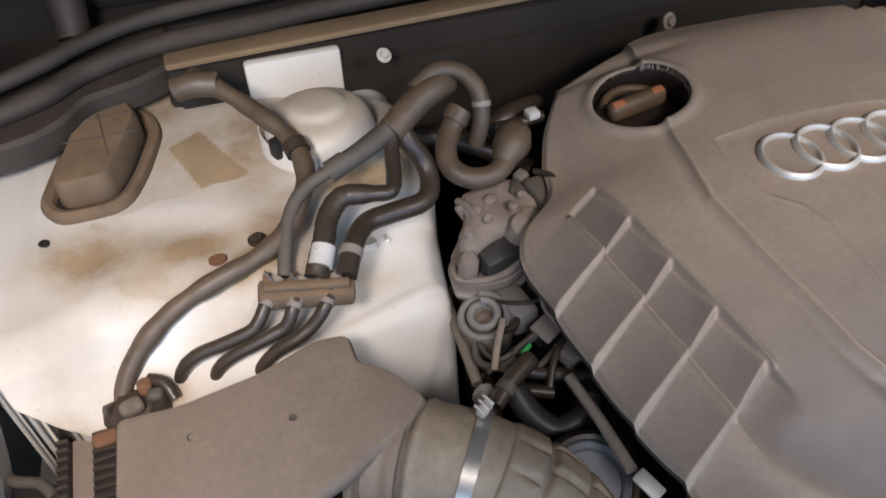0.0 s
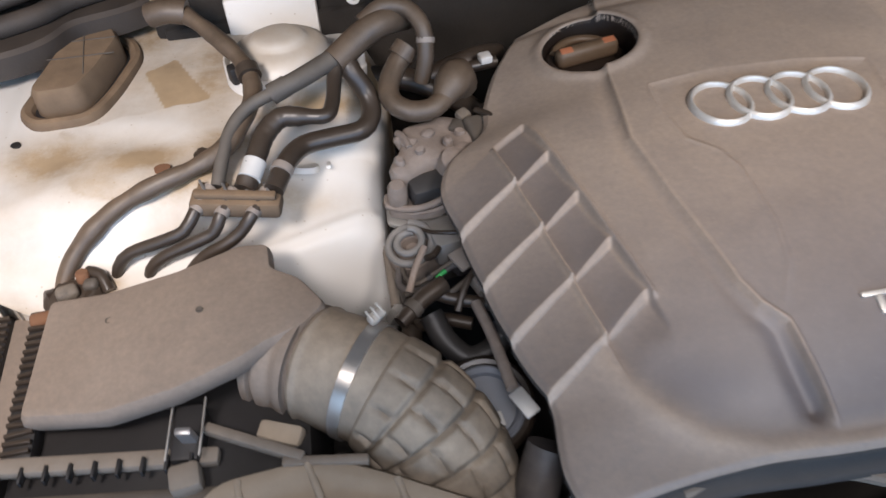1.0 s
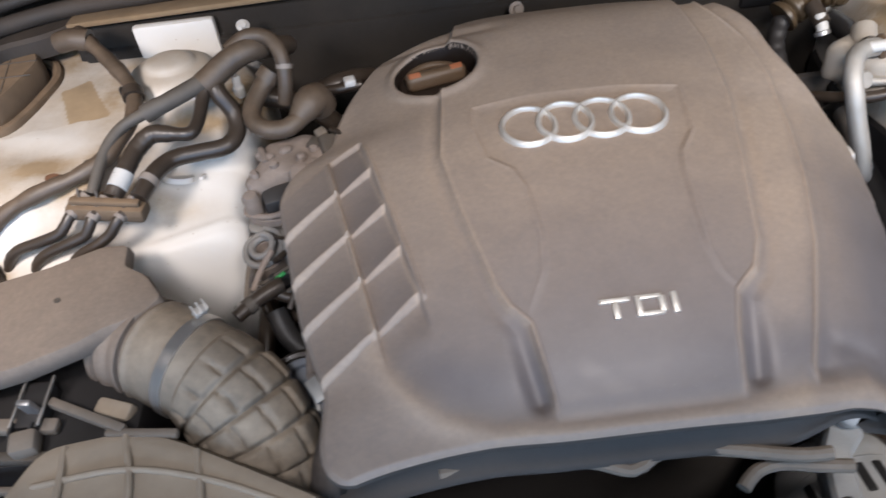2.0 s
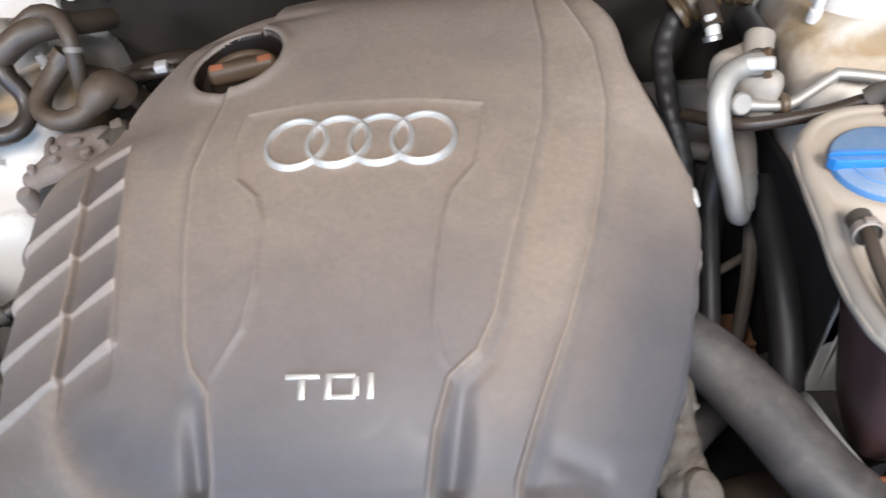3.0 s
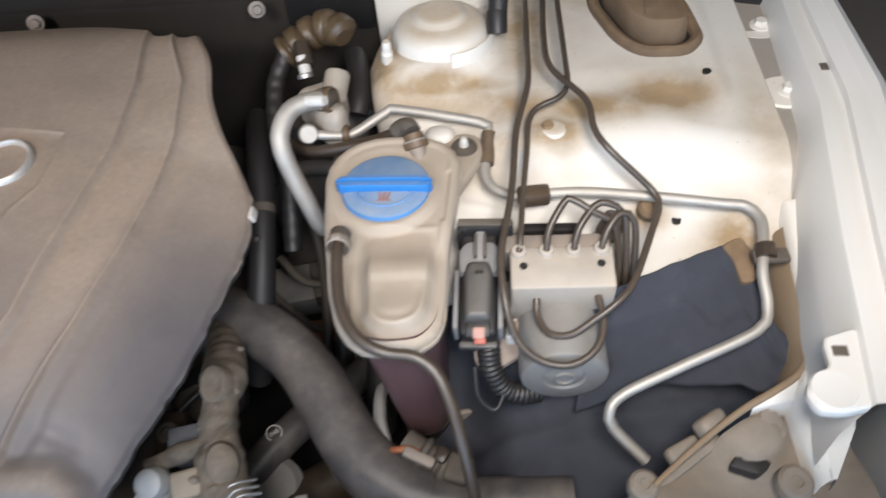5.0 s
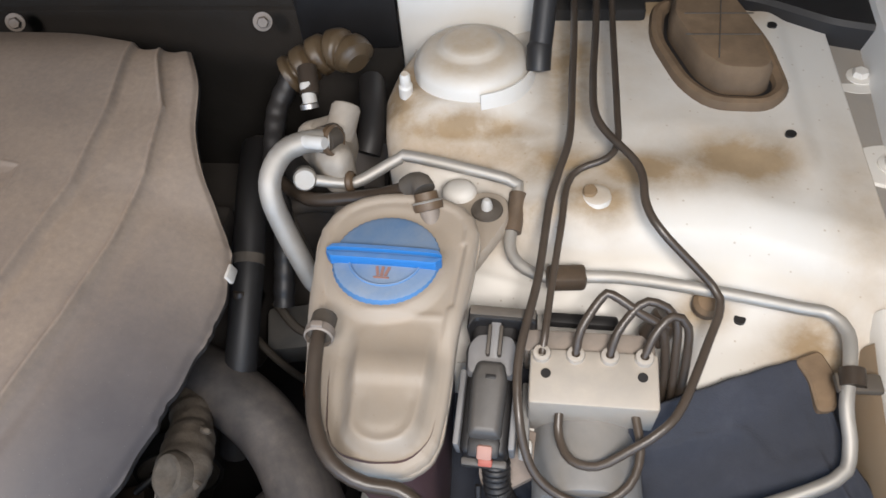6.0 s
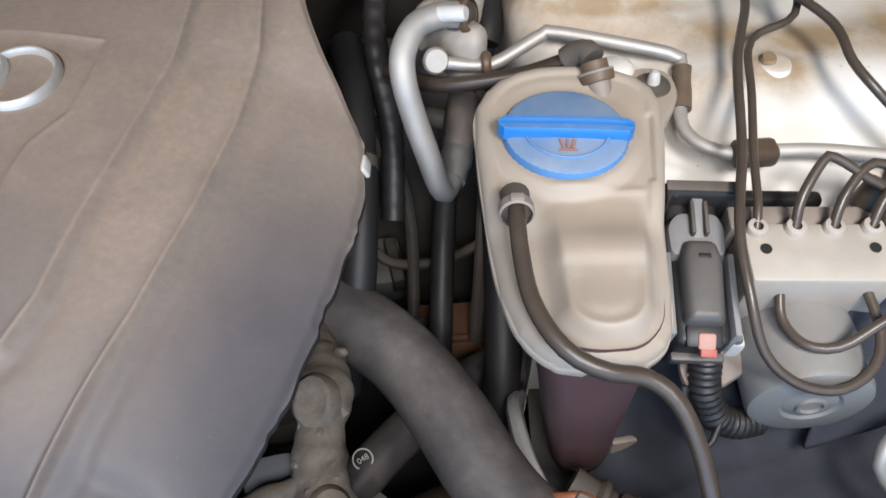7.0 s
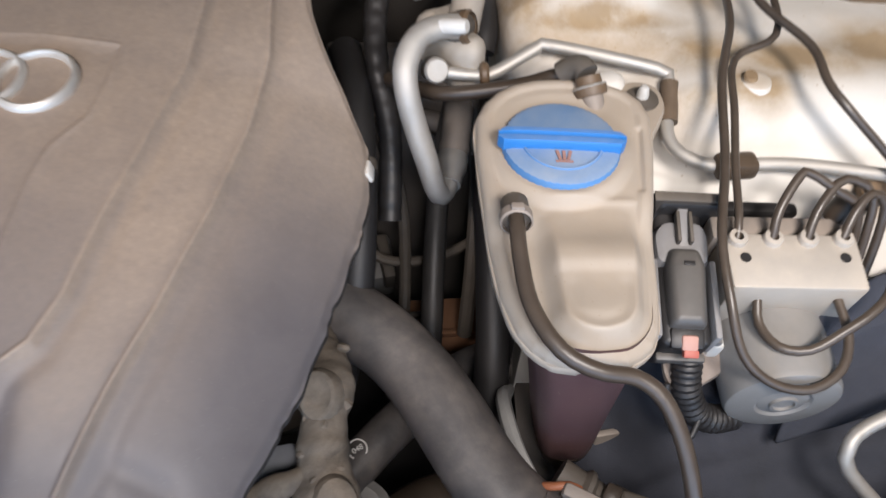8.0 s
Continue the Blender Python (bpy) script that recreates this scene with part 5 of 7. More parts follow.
part("sleeve", tube([(0.3135, 0.066, 0.719), (0.3165, 0.090, 0.728), (0.3185, 0.113, 0.7315)], lambda t: 0.0122 - 0.0006 * math.cos(t * 25) * (t < 0.3)), CAST, hose, "grey metal sleeve")
part("hose_tube", tube([(0.314, 0.070, 0.720), (0.317, 0.094, 0.729), (0.318, 0.12, 0.73), (0.315, 0.14, 0.70), (0.305, 0.12, 0.64), (0.300, 0.06, 0.60), (0.297, 0.0, 0.55), (0.292, -0.06, 0.48)], 0.0105), DARKRUB, hose)
valve = thing("expansion_valve", "dusty cast alloy expansion valve block with white cap", "valve")
part("valve_body", stack(rounded([(0.279, 0.120), (0.296, 0.139), (0.318, 0.146), (0.331, 0.134), (0.328, 0.112), (0.337, 0.088), (0.328, 0.073), (0.312, 0.080), (0.294, 0.103)], 0.011), [(0.002, 0.776), (0, 0.782), (0, 0.806), (0.0015, 0.811), (0.005, 0.8145), (0.010, 0.816)], height=lambda x, y: 0.004 * math.sin(90 * x) * math.cos(110 * y)), VALVEBODY, valve)
part("valve_head", lathe([(0, -0.018), (0.0115, -0.018), (0.0125, -0.015), (0.0125, 0.010), (0.0105, 0.013), (0.0055, 0.0145), (0, 0.0145)], pose(0.322, 0.128, 0.816, -52, 18), sides=28), VALVEBODY, valve)
part("joint_ring", lathe([(0.0108, -0.003), (0.0128, -0.001), (0.0128, 0.003), (0.0108, 0.005)], pose(0.320, 0.094, 0.824, 20, 72), sides=26), GRIP, valve, "dark brown joint ring")
part("joint_ring", lathe([(0.0068, -0.003), (0.0088, -0.001), (0.0088, 0.002), (0.0068, 0.004)], pose(0.334, 0.0745, 0.797, 0, 86), sides=24), GRIP, valve, "dark brown joint ring")
part("white_cap", lathe([(0.0062, 0), (0.0062, 0.016), (0.005, 0.018), (0, 0.018)], pose(0.289, 0.150, 0.815, -35, -12), sides=20), LABEL, valve)
part("cap_ring", lathe([(0.008, 0), (0.008, 0.004), (0.006, 0.005), (0, 0.005)], pose(0.2885, 0.147, 0.811, -35, -12), sides=20), ZINC, valve)
part("collar", tube([(0.318, 0.108, 0.816), (0.312, 0.094, 0.824)], 0.011), DIRTY, valve)
fit_ = thing("bulkhead_fitting", "ribbed dusty brown hose fitting at the bulkhead", "hose fitting")
part("ribbed_sleeve", tube([(0.262, 0.190, 0.812), (0.280, 0.196, 0.822), (0.300, 0.200, 0.832), (0.318, 0.194, 0.836), (0.328, 0.182, 0.832)], lambda t: 0.0186 - 0.0050 * math.exp(-(((t * 4.5) % 1 - 0.5) / 0.14) ** 2) - 0.003 * (t > 0.93), step=0.0015), GOLDSLEEVE, fit_)
part("collar", tube([(0.284, 0.176, 0.832), (0.287, 0.164, 0.826), (0.289, 0.154, 0.820)], 0.0085), RUBBER, fit_)
part("ribbed_hose", tube([(0.262, 0.19, 0.81), (0.250, 0.165, 0.79), (0.252, 0.12, 0.765), (0.262, 0.08, 0.73), (0.262, 0.03, 0.68)], lambda t: 0.0095 + 0.0004 * math.sin(t * 90), step=0.002), BLACK, fit_)
for bx, by in ((0.226, 0.248), (-0.021, 0.247)):
    bolt("cowl_bolt", "dull dusty bolt head on the black cowl", (bx, by, 0.829), 0.0056, CAST, (70, 0), group="cowl bolts")

# dark hoses down beside the cover
hose = thing("heater_hose", "black rubber hose running down beside the cover", "hose")
part("hose_tube", tube([(0.222, 0.16, 0.75), (0.234, 0.10, 0.755), (0.239, 0.04, 0.73), (0.240, -0.01, 0.70), (0.235, -0.05, 0.66), (0.222, -0.075, 0.60)], 0.014), BLACK, hose)
part("hose_clamp", tube([(0.2385, 0.045, 0.7325), (0.2392, 0.037, 0.729)], 0.0148, smooth_path=False), DIRTY, hose)
part("hose_stud", lathe([(0.0, 0.003), (0.005, 0.003), (0.006, 0.0), (0.006, -0.004), (0, -0.004)], pose(0.2385, 0.010, 0.7255, -20), sides=16), RUBBER, hose)
hose = thing("feed_hose", "thick black rubber hose running down behind the tank", "hose")
part("hose_tube", tube([(0.346, 0.11, 0.672), (0.348, 0.06, 0.658), (0.349, 0.01, 0.642), (0.349, -0.035, 0.615), (0.347, -0.075, 0.575), (0.345, -0.10, 0.53)], 0.0155), BLACK, hose)
hose = thing("radiator_hose", "thick grey dusty radiator hose in front of the tank", "hose")
part("hose_tube", tube([(0.13, 0.00, 0.665), (0.18, -0.028, 0.666), (0.225, -0.050, 0.664), (0.260, -0.072, 0.658), (0.286, -0.098, 0.653), (0.308, -0.130, 0.650), (0.328, -0.163, 0.645), (0.351, -0.192, 0.638), (0.385, -0.214, 0.630), (0.425, -0.222, 0.625), (0.470, -0.222, 0.622), (0.53, -0.222, 0.62)], lambda t: 0.0285 - 0.006 * float(smooth01(t, 0.62, 0.80)), sides=28), HOSE, hose)
part("hose_cuff", tube([(0.363, -0.2005, 0.635), (0.385, -0.214, 0.630), (0.405, -0.2195, 0.627)], lambda t: 0.0292 - 0.003 * t, sides=24), HOSE, hose)
conn = thing("hose_connector", "dusty plastic quick connector with orange seal under the tank", "connector")
part("connector_body", tube([(0.384, -0.176, 0.652), (0.400, -0.186, 0.648), (0.420, -0.196, 0.642), (0.440, -0.204, 0.636)], lambda t: 0.0125 + 0.0035 * (0.25 < t < 0.38) + 0.004 * (0.55 < t < 0.80), sides=18, step=0.003), DIRTY, conn)
part("connector_wing", box((0.030, 0.010, 0.012), pose(0.398, -0.196, 0.660, 10, 8, -24), 0.003), CAST, conn)
part("connector_wing", box((0.012, 0.014, 0.014), pose(0.418, -0.193, 0.657, 8, 4, -30), 0.003), RUBBER, conn)
part("connector_block", box((0.024, 0.026, 0.022), pose(0.432, -0.203, 0.648, 6, 4, -18), 0.005, 3), DIRTY, conn)
part("seal_ring", tube([(0.373, -0.186, 0.656), (0.380, -0.188, 0.661), (0.389, -0.188, 0.662), (0.397, -0.190, 0.659)], 0.0030), ORANGE, conn, "worn orange seal ring")
elbow = thing("thermostat_elbow", "crusty dusty alloy pipe elbow below the cover", "pipe elbow")
part("elbow_casting", tube([(0.165, -0.020, 0.662), (0.195, -0.060, 0.668), (0.213, -0.095, 0.680), (0.224, -0.140, 0.695), (0.225, -0.172, 0.690), (0.229, -0.203, 0.680), (0.240, -0.240, 0.664), (0.254, -0.280, 0.64)],
     lambda t: 0.0170 + 0.0040 * math.exp(-((t - 0.42) / 0.08) ** 2) - 0.0020 * math.exp(-((t - 0.53) / 0.04) ** 2) + 0.0050 * float(smooth01(t, 0.56, 0.75)) + 0.0007 * math.sin(t * 57) + 0.0005 * math.sin(t * 131), sides=28, step=0.0025), CRUST, elbow)
part("pitted_boss", lathe([(0, 0.004), (0.006, 0.0045), (0.010, 0.0062), (0.0125, 0.0055), (0.0145, 0.002), (0.0150, -0.008)], pose(0.2225, -0.146, 0.7100, 22, -14, 0), sides=26, squash=1.25), CRUST, elbow)
part("branch", tube([(0.228, -0.188, 0.688), (0.206, -0.197, 0.690), (0.188, -0.205, 0.690), (0.172, -0.212, 0.686)], lambda t: 0.0085 + 0.0010 * math.sin(t * 14), sides=18), CRUST, elbow)
part("side_lobe", lathe([(0, 0.012), (0.008, 0.011), (0.013, 0.007), (0.015, 0.0), (0.014, -0.012)], pose(0.236, -0.212, 0.692, 30, 12, 20), sides=24, squash=1.3), CRUST, elbow)
for k in range(16):
    a, q = 0.6 + 2.4 * k, 0.105 + 0.0085 * k
    part("crust_lump", lathe([(0, 0.0036), (0.0026, 0.0030), (0.0044, 0.001), (0.0052, -0.003)], pose(0.2255 + 0.016 * (q - 0.16) + 0.013 * math.cos(a), -q, 0.7075 - 0.20 * max(0, q - 0.16) - 0.006 * abs(math.cos(a)), 25, 40 * math.cos(a), 37 * k), sides=7, squash=0.7), CRUST, elbow)
for k in range(3):
    part("spring_clip", tube([(0.234 + 0.004 * k, -0.242 - 0.005 * k, 0.678), (0.246 + 0.004 * k, -0.230 - 0.005 * k, 0.690), (0.264 + 0.003 * k, -0.222 - 0.006 * k, 0.682)], 0.0014), ZINC, elbow, "pale wire clip")
marked = thing("marked_hose", "dark rubber hose with a round white mark", "hose")
part("hose_tube", tube([(0.20, -0.17, 0.54), (0.235, -0.125, 0.545), (0.275, -0.08, 0.545), (0.33, -0.03, 0.54), (0.39, -0.01, 0.53)], 0.019), HOSE, marked)
hose = thing("lower_hose", "dark rubber hose deep beside the engine", "hose")
part("hose_tube", tube([(0.18, -0.27, 0.50), (0.24, -0.20, 0.515), (0.29, -0.15, 0.51), (0.36, -0.13, 0.50)], 0.026), RUBBER, hose)
mm = pose(0.2365, -0.1195, 0.5655, 25, 0, 35)
part("mark_ring", lathe([(0.0072, 0), (0.0074, 0.0005), (0.0084, 0.0005), (0.0086, 0)], mm, sides=32), LABEL, marked)
writing = bpy.data.curves.new("mark_text", "FONT")
writing.body, writing.size, writing.align_x, writing.align_y, writing.extrude = "048", 0.0065, "CENTER", "CENTER", 0.0002
text_ob = new("mark_text", writing)
text_ob.matrix_world, text_ob.parent = mm @ pose(0, 0, 0.0004), marked
writing.materials.append(LABEL)
pump = thing("alternator", "pale alloy alternator casing with slots", "alternator")
am_ = pose(0.186, -0.256, 0.606, 80, 0, 0)
casing = part("casing", lathe([(0.0, -0.034), (0.040, -0.034), (0.050, -0.028), (0.0545, -0.018), (0.0560, -0.006), (0.0560, 0.004), (0.0575, 0.006), (0.0575, 0.055), (0.056, 0.058), (0.060, 0.062), (0.060, 0.095), (0.052, 0.106), (0, 0.108)], am_, sides=48), ALUCAST, pump)
for k in range(8):
    a = radians(38 + 15 * k)
    part("cooling_slot", box((0.006, 0.0080, 0.028), am_ @ pose(0.0562 * math.cos(a), 0.0562 * math.sin(a), 0.026, 0, 0, math.degrees(a)), 0.002), BLACK, casing)
part("ear", lathe([(0.0, -0.010), (0.011, -0.010), (0.0135, -0.006), (0.0140, 0.004), (0.012, 0.010), (0.009, 0.012), (0.004, 0.0125), (0, 0.0125)], pose(0.180, -0.226, 0.690, 30, -8, 0), sides=28), ALUCAST, pump)
part("ear_web", stack(rounded([(0.190, -0.222), (0.172, -0.214), (0.150, -0.246), (0.138, -0.300), (0.162, -0.300), (0.170, -0.258), (0.190, -0.240)], 0.006), [(0.002, 0.652), (0, 0.656), (0, 0.676), (0.003, 0.680)]), ALUCAST, pump)
part("belt_pulley", lathe([(0.03, 0), (0.036, 0.002), (0.033, 0.008), (0.036, 0.014), (0.033, 0.02), (0.036, 0.026), (0.03, 0.028), (0.012, 0.02), (0, 0.02)], pose(0.262, -0.25, 0.57, 75, 0, 0), sides=36), CAST, pump)
t_ = thing("sensor_body", "blue grey moulded sensor under the cover's edge", "sensor")
part("sensor_case", box((0.034, 0.030, 0.034), pose(0.190, -0.176, 0.655, 8, 0, 12), 0.005), COOLBLUE, t_)
part("sensor_plug", box((0.026, 0.024, 0.018), pose(0.205, -0.224, 0.680, 20, 0, 16), 0.004, 3), TAN, t_)
part("sensor_wire", tube([(0.172, -0.14, 0.655), (0.185, -0.13, 0.662), (0.196, -0.115, 0.655), (0.20, -0.09, 0.63)], 0.003), BLACK, t_)
t_ = thing("water_pump", "grey cast water pump body low beside the engine", "pump")
part("pump_body", lathe([(0, 0.02), (0.026, 0.02), (0.034, 0.014), (0.036, 0.0), (0.036, -0.05), (0, -0.05)], pose(0.232, -0.165, 0.525, 10, 8, 0), sides=36), GREY, t_)
part("pump_flange", box((0.070, 0.040, 0.012), pose(0.240, -0.205, 0.530, 8, 4, 20), 0.005), GREY, t_)
t_ = thing("drive_pulley", "dark ribbed drive pulley and belt under the cover", "pulley")
pp = pose(0.166, -0.075, 0.585, 84, 0, 14)
part("pulley_wheel", lathe([(0.010, 0.0), (0.012, 0.008), (0.028, 0.006), (0.034, 0.0), (0.036, 0.004), (0.034, 0.008), (0.036, 0.012), (0.034, 0.016), (0.036, 0.020), (0.034, 0.024), (0.026, 0.026), (0.024, 0.012), (0.0, 0.012)], pp, sides=40), DIRTY, t_)
part("belt", lathe([(0.0365, 0.002), (0.0395, 0.002), (0.0395, 0.022), (0.0365, 0.022)], pp, sides=40), BLACK, t_)
t_ = thing("oil_plug", "dark plug with a round socket under the cover", "plug")
part("plug_case", box((0.032, 0.040, 0.030), pose(0.150, -0.140, 0.606, 10, 0, 16), 0.005), RUBBER, t_)
part("plug_socket", lathe([(0.010, 0.0), (0.010, 0.004), (0.006, 0.004), (0.006, 0.001), (0, 0.001)], pose(0.150, -0.146, 0.622, 10, 0, 0), sides=24), DIRTY, t_)
t_ = thing("support_stay", "pale steel stay deep in front of the tank", "stay")
part("stay_strip", box((0.012, 0.006, 0.060), pose(0.282, -0.215, 0.575, -20, 6, 12), 0.002), ALUCAST, t_)
part("stay_foot", box((0.030, 0.040, 0.006), pose(0.286, -0.21, 0.543, 0, 6, 12), 0.002), ALUCAST, t_)
plate = thing("heat_plate", "rusty orange brown steel plate deep beside the tank", "plate")
part("plate_sheet", box((0.080, 0.070, 0.006), pose(0.316, 0.036, 0.50, 10, 0, 4), 0.002), RUST, plate)
part("plate_rib", box((0.080, 0.006, 0.010), pose(0.316, 0.030, 0.505, 10, 0, 4), 0.002), RUST, plate)
part("plate_tab", box((0.040, 0.030, 0.012), pose(0.258, 0.052, 0.498, 10, 0, 8), 0.003), RUST, plate)
for x_, y_ in ((0.296, 0.045), (0.298, 0.012)):
    bolt("plate_bolt", "pale bolt head on the rusty plate", (x_, y_, 0.505), 0.004, LABEL, group="plate bolts")
t_ = thing("mount_bracket", "grey dusty alloy bracket deep beside the engine", "bracket")
part("bracket_casting", box((0.070, 0.055, 0.05), pose(0.222, 0.115, 0.50, 12, 0, 10), 0.008), GREY, t_)
part("bracket_rib", box((0.012, 0.050, 0.030), pose(0.250, 0.105, 0.525, 12, 0, 14), 0.003), DIRTY, t_)
duct = thing("coolant_pipe", "bent dark pipe crossing deep under the tank", "pipe")
part("pipe_run", tube([(0.26, -0.05, 0.50), (0.33, -0.02, 0.50), (0.41, 0.0, 0.50)], 0.016), RUBBER, duct)
strip = thing("side_strip", "pale edge of the inner rail behind the tank", "panel edge")
part("edge_strip", tube([(0.362, -0.070, 0.575), (0.354, -0.100, 0.612), (0.358, -0.149, 0.637), (0.369, -0.185, 0.646)], 0.0062, sides=8), ALUCAST, strip)
part("edge_sheet", box((0.020, 0.006, 0.20), pose(0.434, -0.125, 0.51, 0, 0, 10), 0.002), CAST, strip)


# ---- brake hydraulic block and its pipes ----
def hydraulic_unit():
    top = thing("brake_hydraulic_unit", "alloy brake hydraulic block with a grey pump motor", "hydraulic unit")
    alloy = part("valve_block", box((0.086, 0.040, 0.055), pose(0.526, -0.086, 0.758, 8, 0, -1), 0.0025), BLOCK, top)
    part("rear_block", box((0.090, 0.018, 0.035), pose(0.524, -0.058, 0.765, 8, 0, -1), 0.003), CAST, top)
    mm = pose(0.525, -0.092, 0.718, 92, 0, 0)
    motor = part("pump_motor", lathe([(0.0, 0.062), (0.014, 0.062), (0.0165, 0.0605), (0.0185, 0.0625), (0.033, 0.0622), (0.0365, 0.0605), (0.0378, 0.057), (0.038, 0.0), (0.038, -0.01)], mm, sides=48), GREY, top)
    part("motor_boss", lathe([(0.0065, 0.061), (0.0070, 0.0640), (0.0090, 0.0640), (0.0096, 0.061)], mm, sides=32), GREY, motor)
    part("controller", box((0.092, 0.05, 0.07), pose(0.527, -0.068, 0.690, 8), 0.008), BLACK, top)
    for x in (0.494, 0.558):
        part("block_hole", lathe([(0.0034, 0), (0.0034, 0.0008), (0, 0.0008)], pose(x, -0.090 + 0.002, 0.7862 - 0.0006, 8), sides=16), BLACK, alloy)
    for k in range(4):
        x = 0.491 + 0.0228 * k
        part("pipe_nut", lathe([(0.0064, -0.004), (0.0064, 0.004), (0.0058, 0.0055), (0.003, 0.006)], pose(x, -0.0745, 0.786, 8), sides=20), BLOCK, alloy)
    foot = rounded([(0.449, -0.112), (0.450, -0.136), (0.457, -0.146), (0.466, -0.145), (0.492, -0.131), (0.494, -0.105), (0.47, -0.10)], 0.006)
    plate = part("bracket", stack(foot, [(0, 0.716), (0, 0.7205), (0.0012, 0.7215)], height=lambda x, y: 0.35 * (y + 0.13)), VALVE, top, "tan dusty steel foot plate")
    part("bracket_screw", lathe([(0, 0), (0.0058, 0), (0.0058, 0.0022), (0.0045, 0.0030), (0, 0.0030)], pose(0.4585, -0.1345, 0.7195, 18), sides=20), CAST, plate)
    part("screw_slot", box((0.0075, 0.0014, 0.0008), pose(0.4585, -0.1345, 0.7226, 18, 0, 40), 0.0003), BLACK, plate)
    part("side_panel", box((0.034, 0.048, 0.003), pose(0.478, -0.098, 0.728, 38, 0, 12), 0.001), PAINT, top, "white painted holder sheet")
    return top


hydraulic_unit()


def brake_pipe(label, pts, r=0.0034, mat=PIPE):
    top = thing("brake_pipe", label, "pipe", group="brake pipes")
    part("pipe_run", tube(pts, r, sides=12), mat, top)


brake_pipe("dark plastic coated brake pipe looping under the pump motor", [(0.512, 0.30, 0.858), (0.512, 0.211, 0.852), (0.510, 0.139, 0.846), (0.508, 0.086, 0.840), (0.500, 0.055, 0.832), (0.494, 0.030, 0.825), (0.487, -0.028, 0.811), (0.476, -0.083, 0.799), (0.477, -0.120, 0.785), (0.486, -0.145, 0.762), (0.505, -0.158, 0.750), (0.529, -0.161, 0.748), (0.549, -0.150, 0.753), (0.557, -0.130, 0.760), (0.554, -0.105, 0.768)], 0.0031)
brake_pipe("dark plastic coated brake pipe bent round the hydraulic block", [(0.532, 0.30, 0.86), (0.530, 0.210, 0.853), (0.526, 0.139, 0.851), (0.529, 0.093, 0.849), (0.557, 0.055, 0.841), (0.561, 0.022, 0.836), (0.572, 0.002, 0.829), (0.608, -0.022, 0.801), (0.612, -0.036, 0.795), (0.604, -0.057, 0.790), (0.582, -0.107, 0.785), (0.567, -0.124, 0.780), (0.548, -0.134, 0.771), (0.529, -0.141, 0.761), (0.512, -0.136, 0.757), (0.504, -0.119, 0.757), (0.504, -0.103, 0.766)], 0.0031)
brake_pipe("thin dark brake pipe down to the hydraulic block", [(0.545, 0.30, 0.858), (0.544, 0.208, 0.851), (0.544, 0.112, 0.844), (0.544, 0.084, 0.836), (0.536, 0.072, 0.831), (0.516, 0.065, 0.826), (0.507, 0.052, 0.822), (0.503, 0.018, 0.815), (0.497, -0.026, 0.803), (0.493, -0.062, 0.795), (0.4915, -0.0735, 0.787)], 0.0027)
brake_pipe("short grey brake pipe arched from the hydraulic block", [(0.5138, -0.0745, 0.788), (0.517, -0.062, 0.802), (0.530, -0.045, 0.815), (0.537, -0.043, 0.816), (0.556, -0.052, 0.808), (0.571, -0.057, 0.798), (0.577, -0.066, 0.765), (0.578, -0.078, 0.72)], 0.0031, PIPE)
brake_pipe("short grey brake pipe arched from the hydraulic block", [(0.5366, -0.0745, 0.788), (0.541, -0.063, 0.801), (0.555, -0.048, 0.812), (0.566, -0.046, 0.813), (0.580, -0.052, 0.804), (0.583, -0.066, 0.77), (0.585, -0.089, 0.70)], 0.0031, PIPE)
brake_pipe("short grey brake pipe arched from the hydraulic block", [(0.5594, -0.0745, 0.788), (0.565, -0.064, 0.800), (0.577, -0.053, 0.808), (0.588, -0.056, 0.800), (0.590, -0.068, 0.77), (0.588, -0.086, 0.72)], 0.0031, PIPE)
grommet = thing("pipe_grommet", "dark cylindrical pipe grommet behind the block", "grommet")
part("grommet_body", lathe([(0, 0), (0.010, 0), (0.011, 0.003), (0.011, 0.020), (0.009, 0.022), (0, 0.022)], pose(0.567, -0.050, 0.775, -20, 30), sides=24), RUBBER, grommet)

plug = thing("controller_plug", "grey and black multi pin plug with red lock clip", "plug")
pm = pose(0.457, -0.078, 0.752, 14, 0, -3)
part("plug_body", box((0.032, 0.104, 0.046), pm @ pose(0, -0.004, 0), 0.005, 3), BLACK, plug)
part("plug_hood", stack(rounded([(-0.019, 0.044), (0.029, 0.044), (0.029, 0.034), (-0.013, 0.034), (-0.019, 0.026)], 0.003), [(0, -0.01), (0, 0.034), (0.0015, 0.0362), (0.003, 0.0364)], m=pm), BLACK, plug)
part("hood_top", box((0.046, 0.007, 0.0016), pm @ pose(0.005, 0.0405, 0.0368), 0.0006), DIRTY, plug, "grey dusty hood edge")
shell = rounded([(-0.0175, -0.004), (-0.0190, 0.018), (-0.0120, 0.028), (0.0140, 0.028), (0.0185, 0.018), (0.0175, -0.004)], 0.006)
part("plug_shell", stack(shell, [(0, 0.0), (0, 0.022), (0.002, 0.0275), (0.005, 0.0285)], m=pm), PLUGGREY, plug, "pale grey dusty connector shell")
for side in (-1, 1):
    part("plug_wall", box((0.0042, 0.052, 0.030), pm @ pose(side * 0.0185, -0.026, 0.013), 0.0014), PLUGGREY, plug, "pale grey side wall")
    part("latch_rib", box((0.0026, 0.022, 0.007), pm @ pose(0.001 + side * 0.0040, 0.021, 0.031), 0.001), DIRTY, plug)
part("latch_tongue", box((0.0070, 0.030, 0.005), pm @ pose(0.001, 0.024, 0.0285, 8), 0.0012), PLUGGREY, plug)
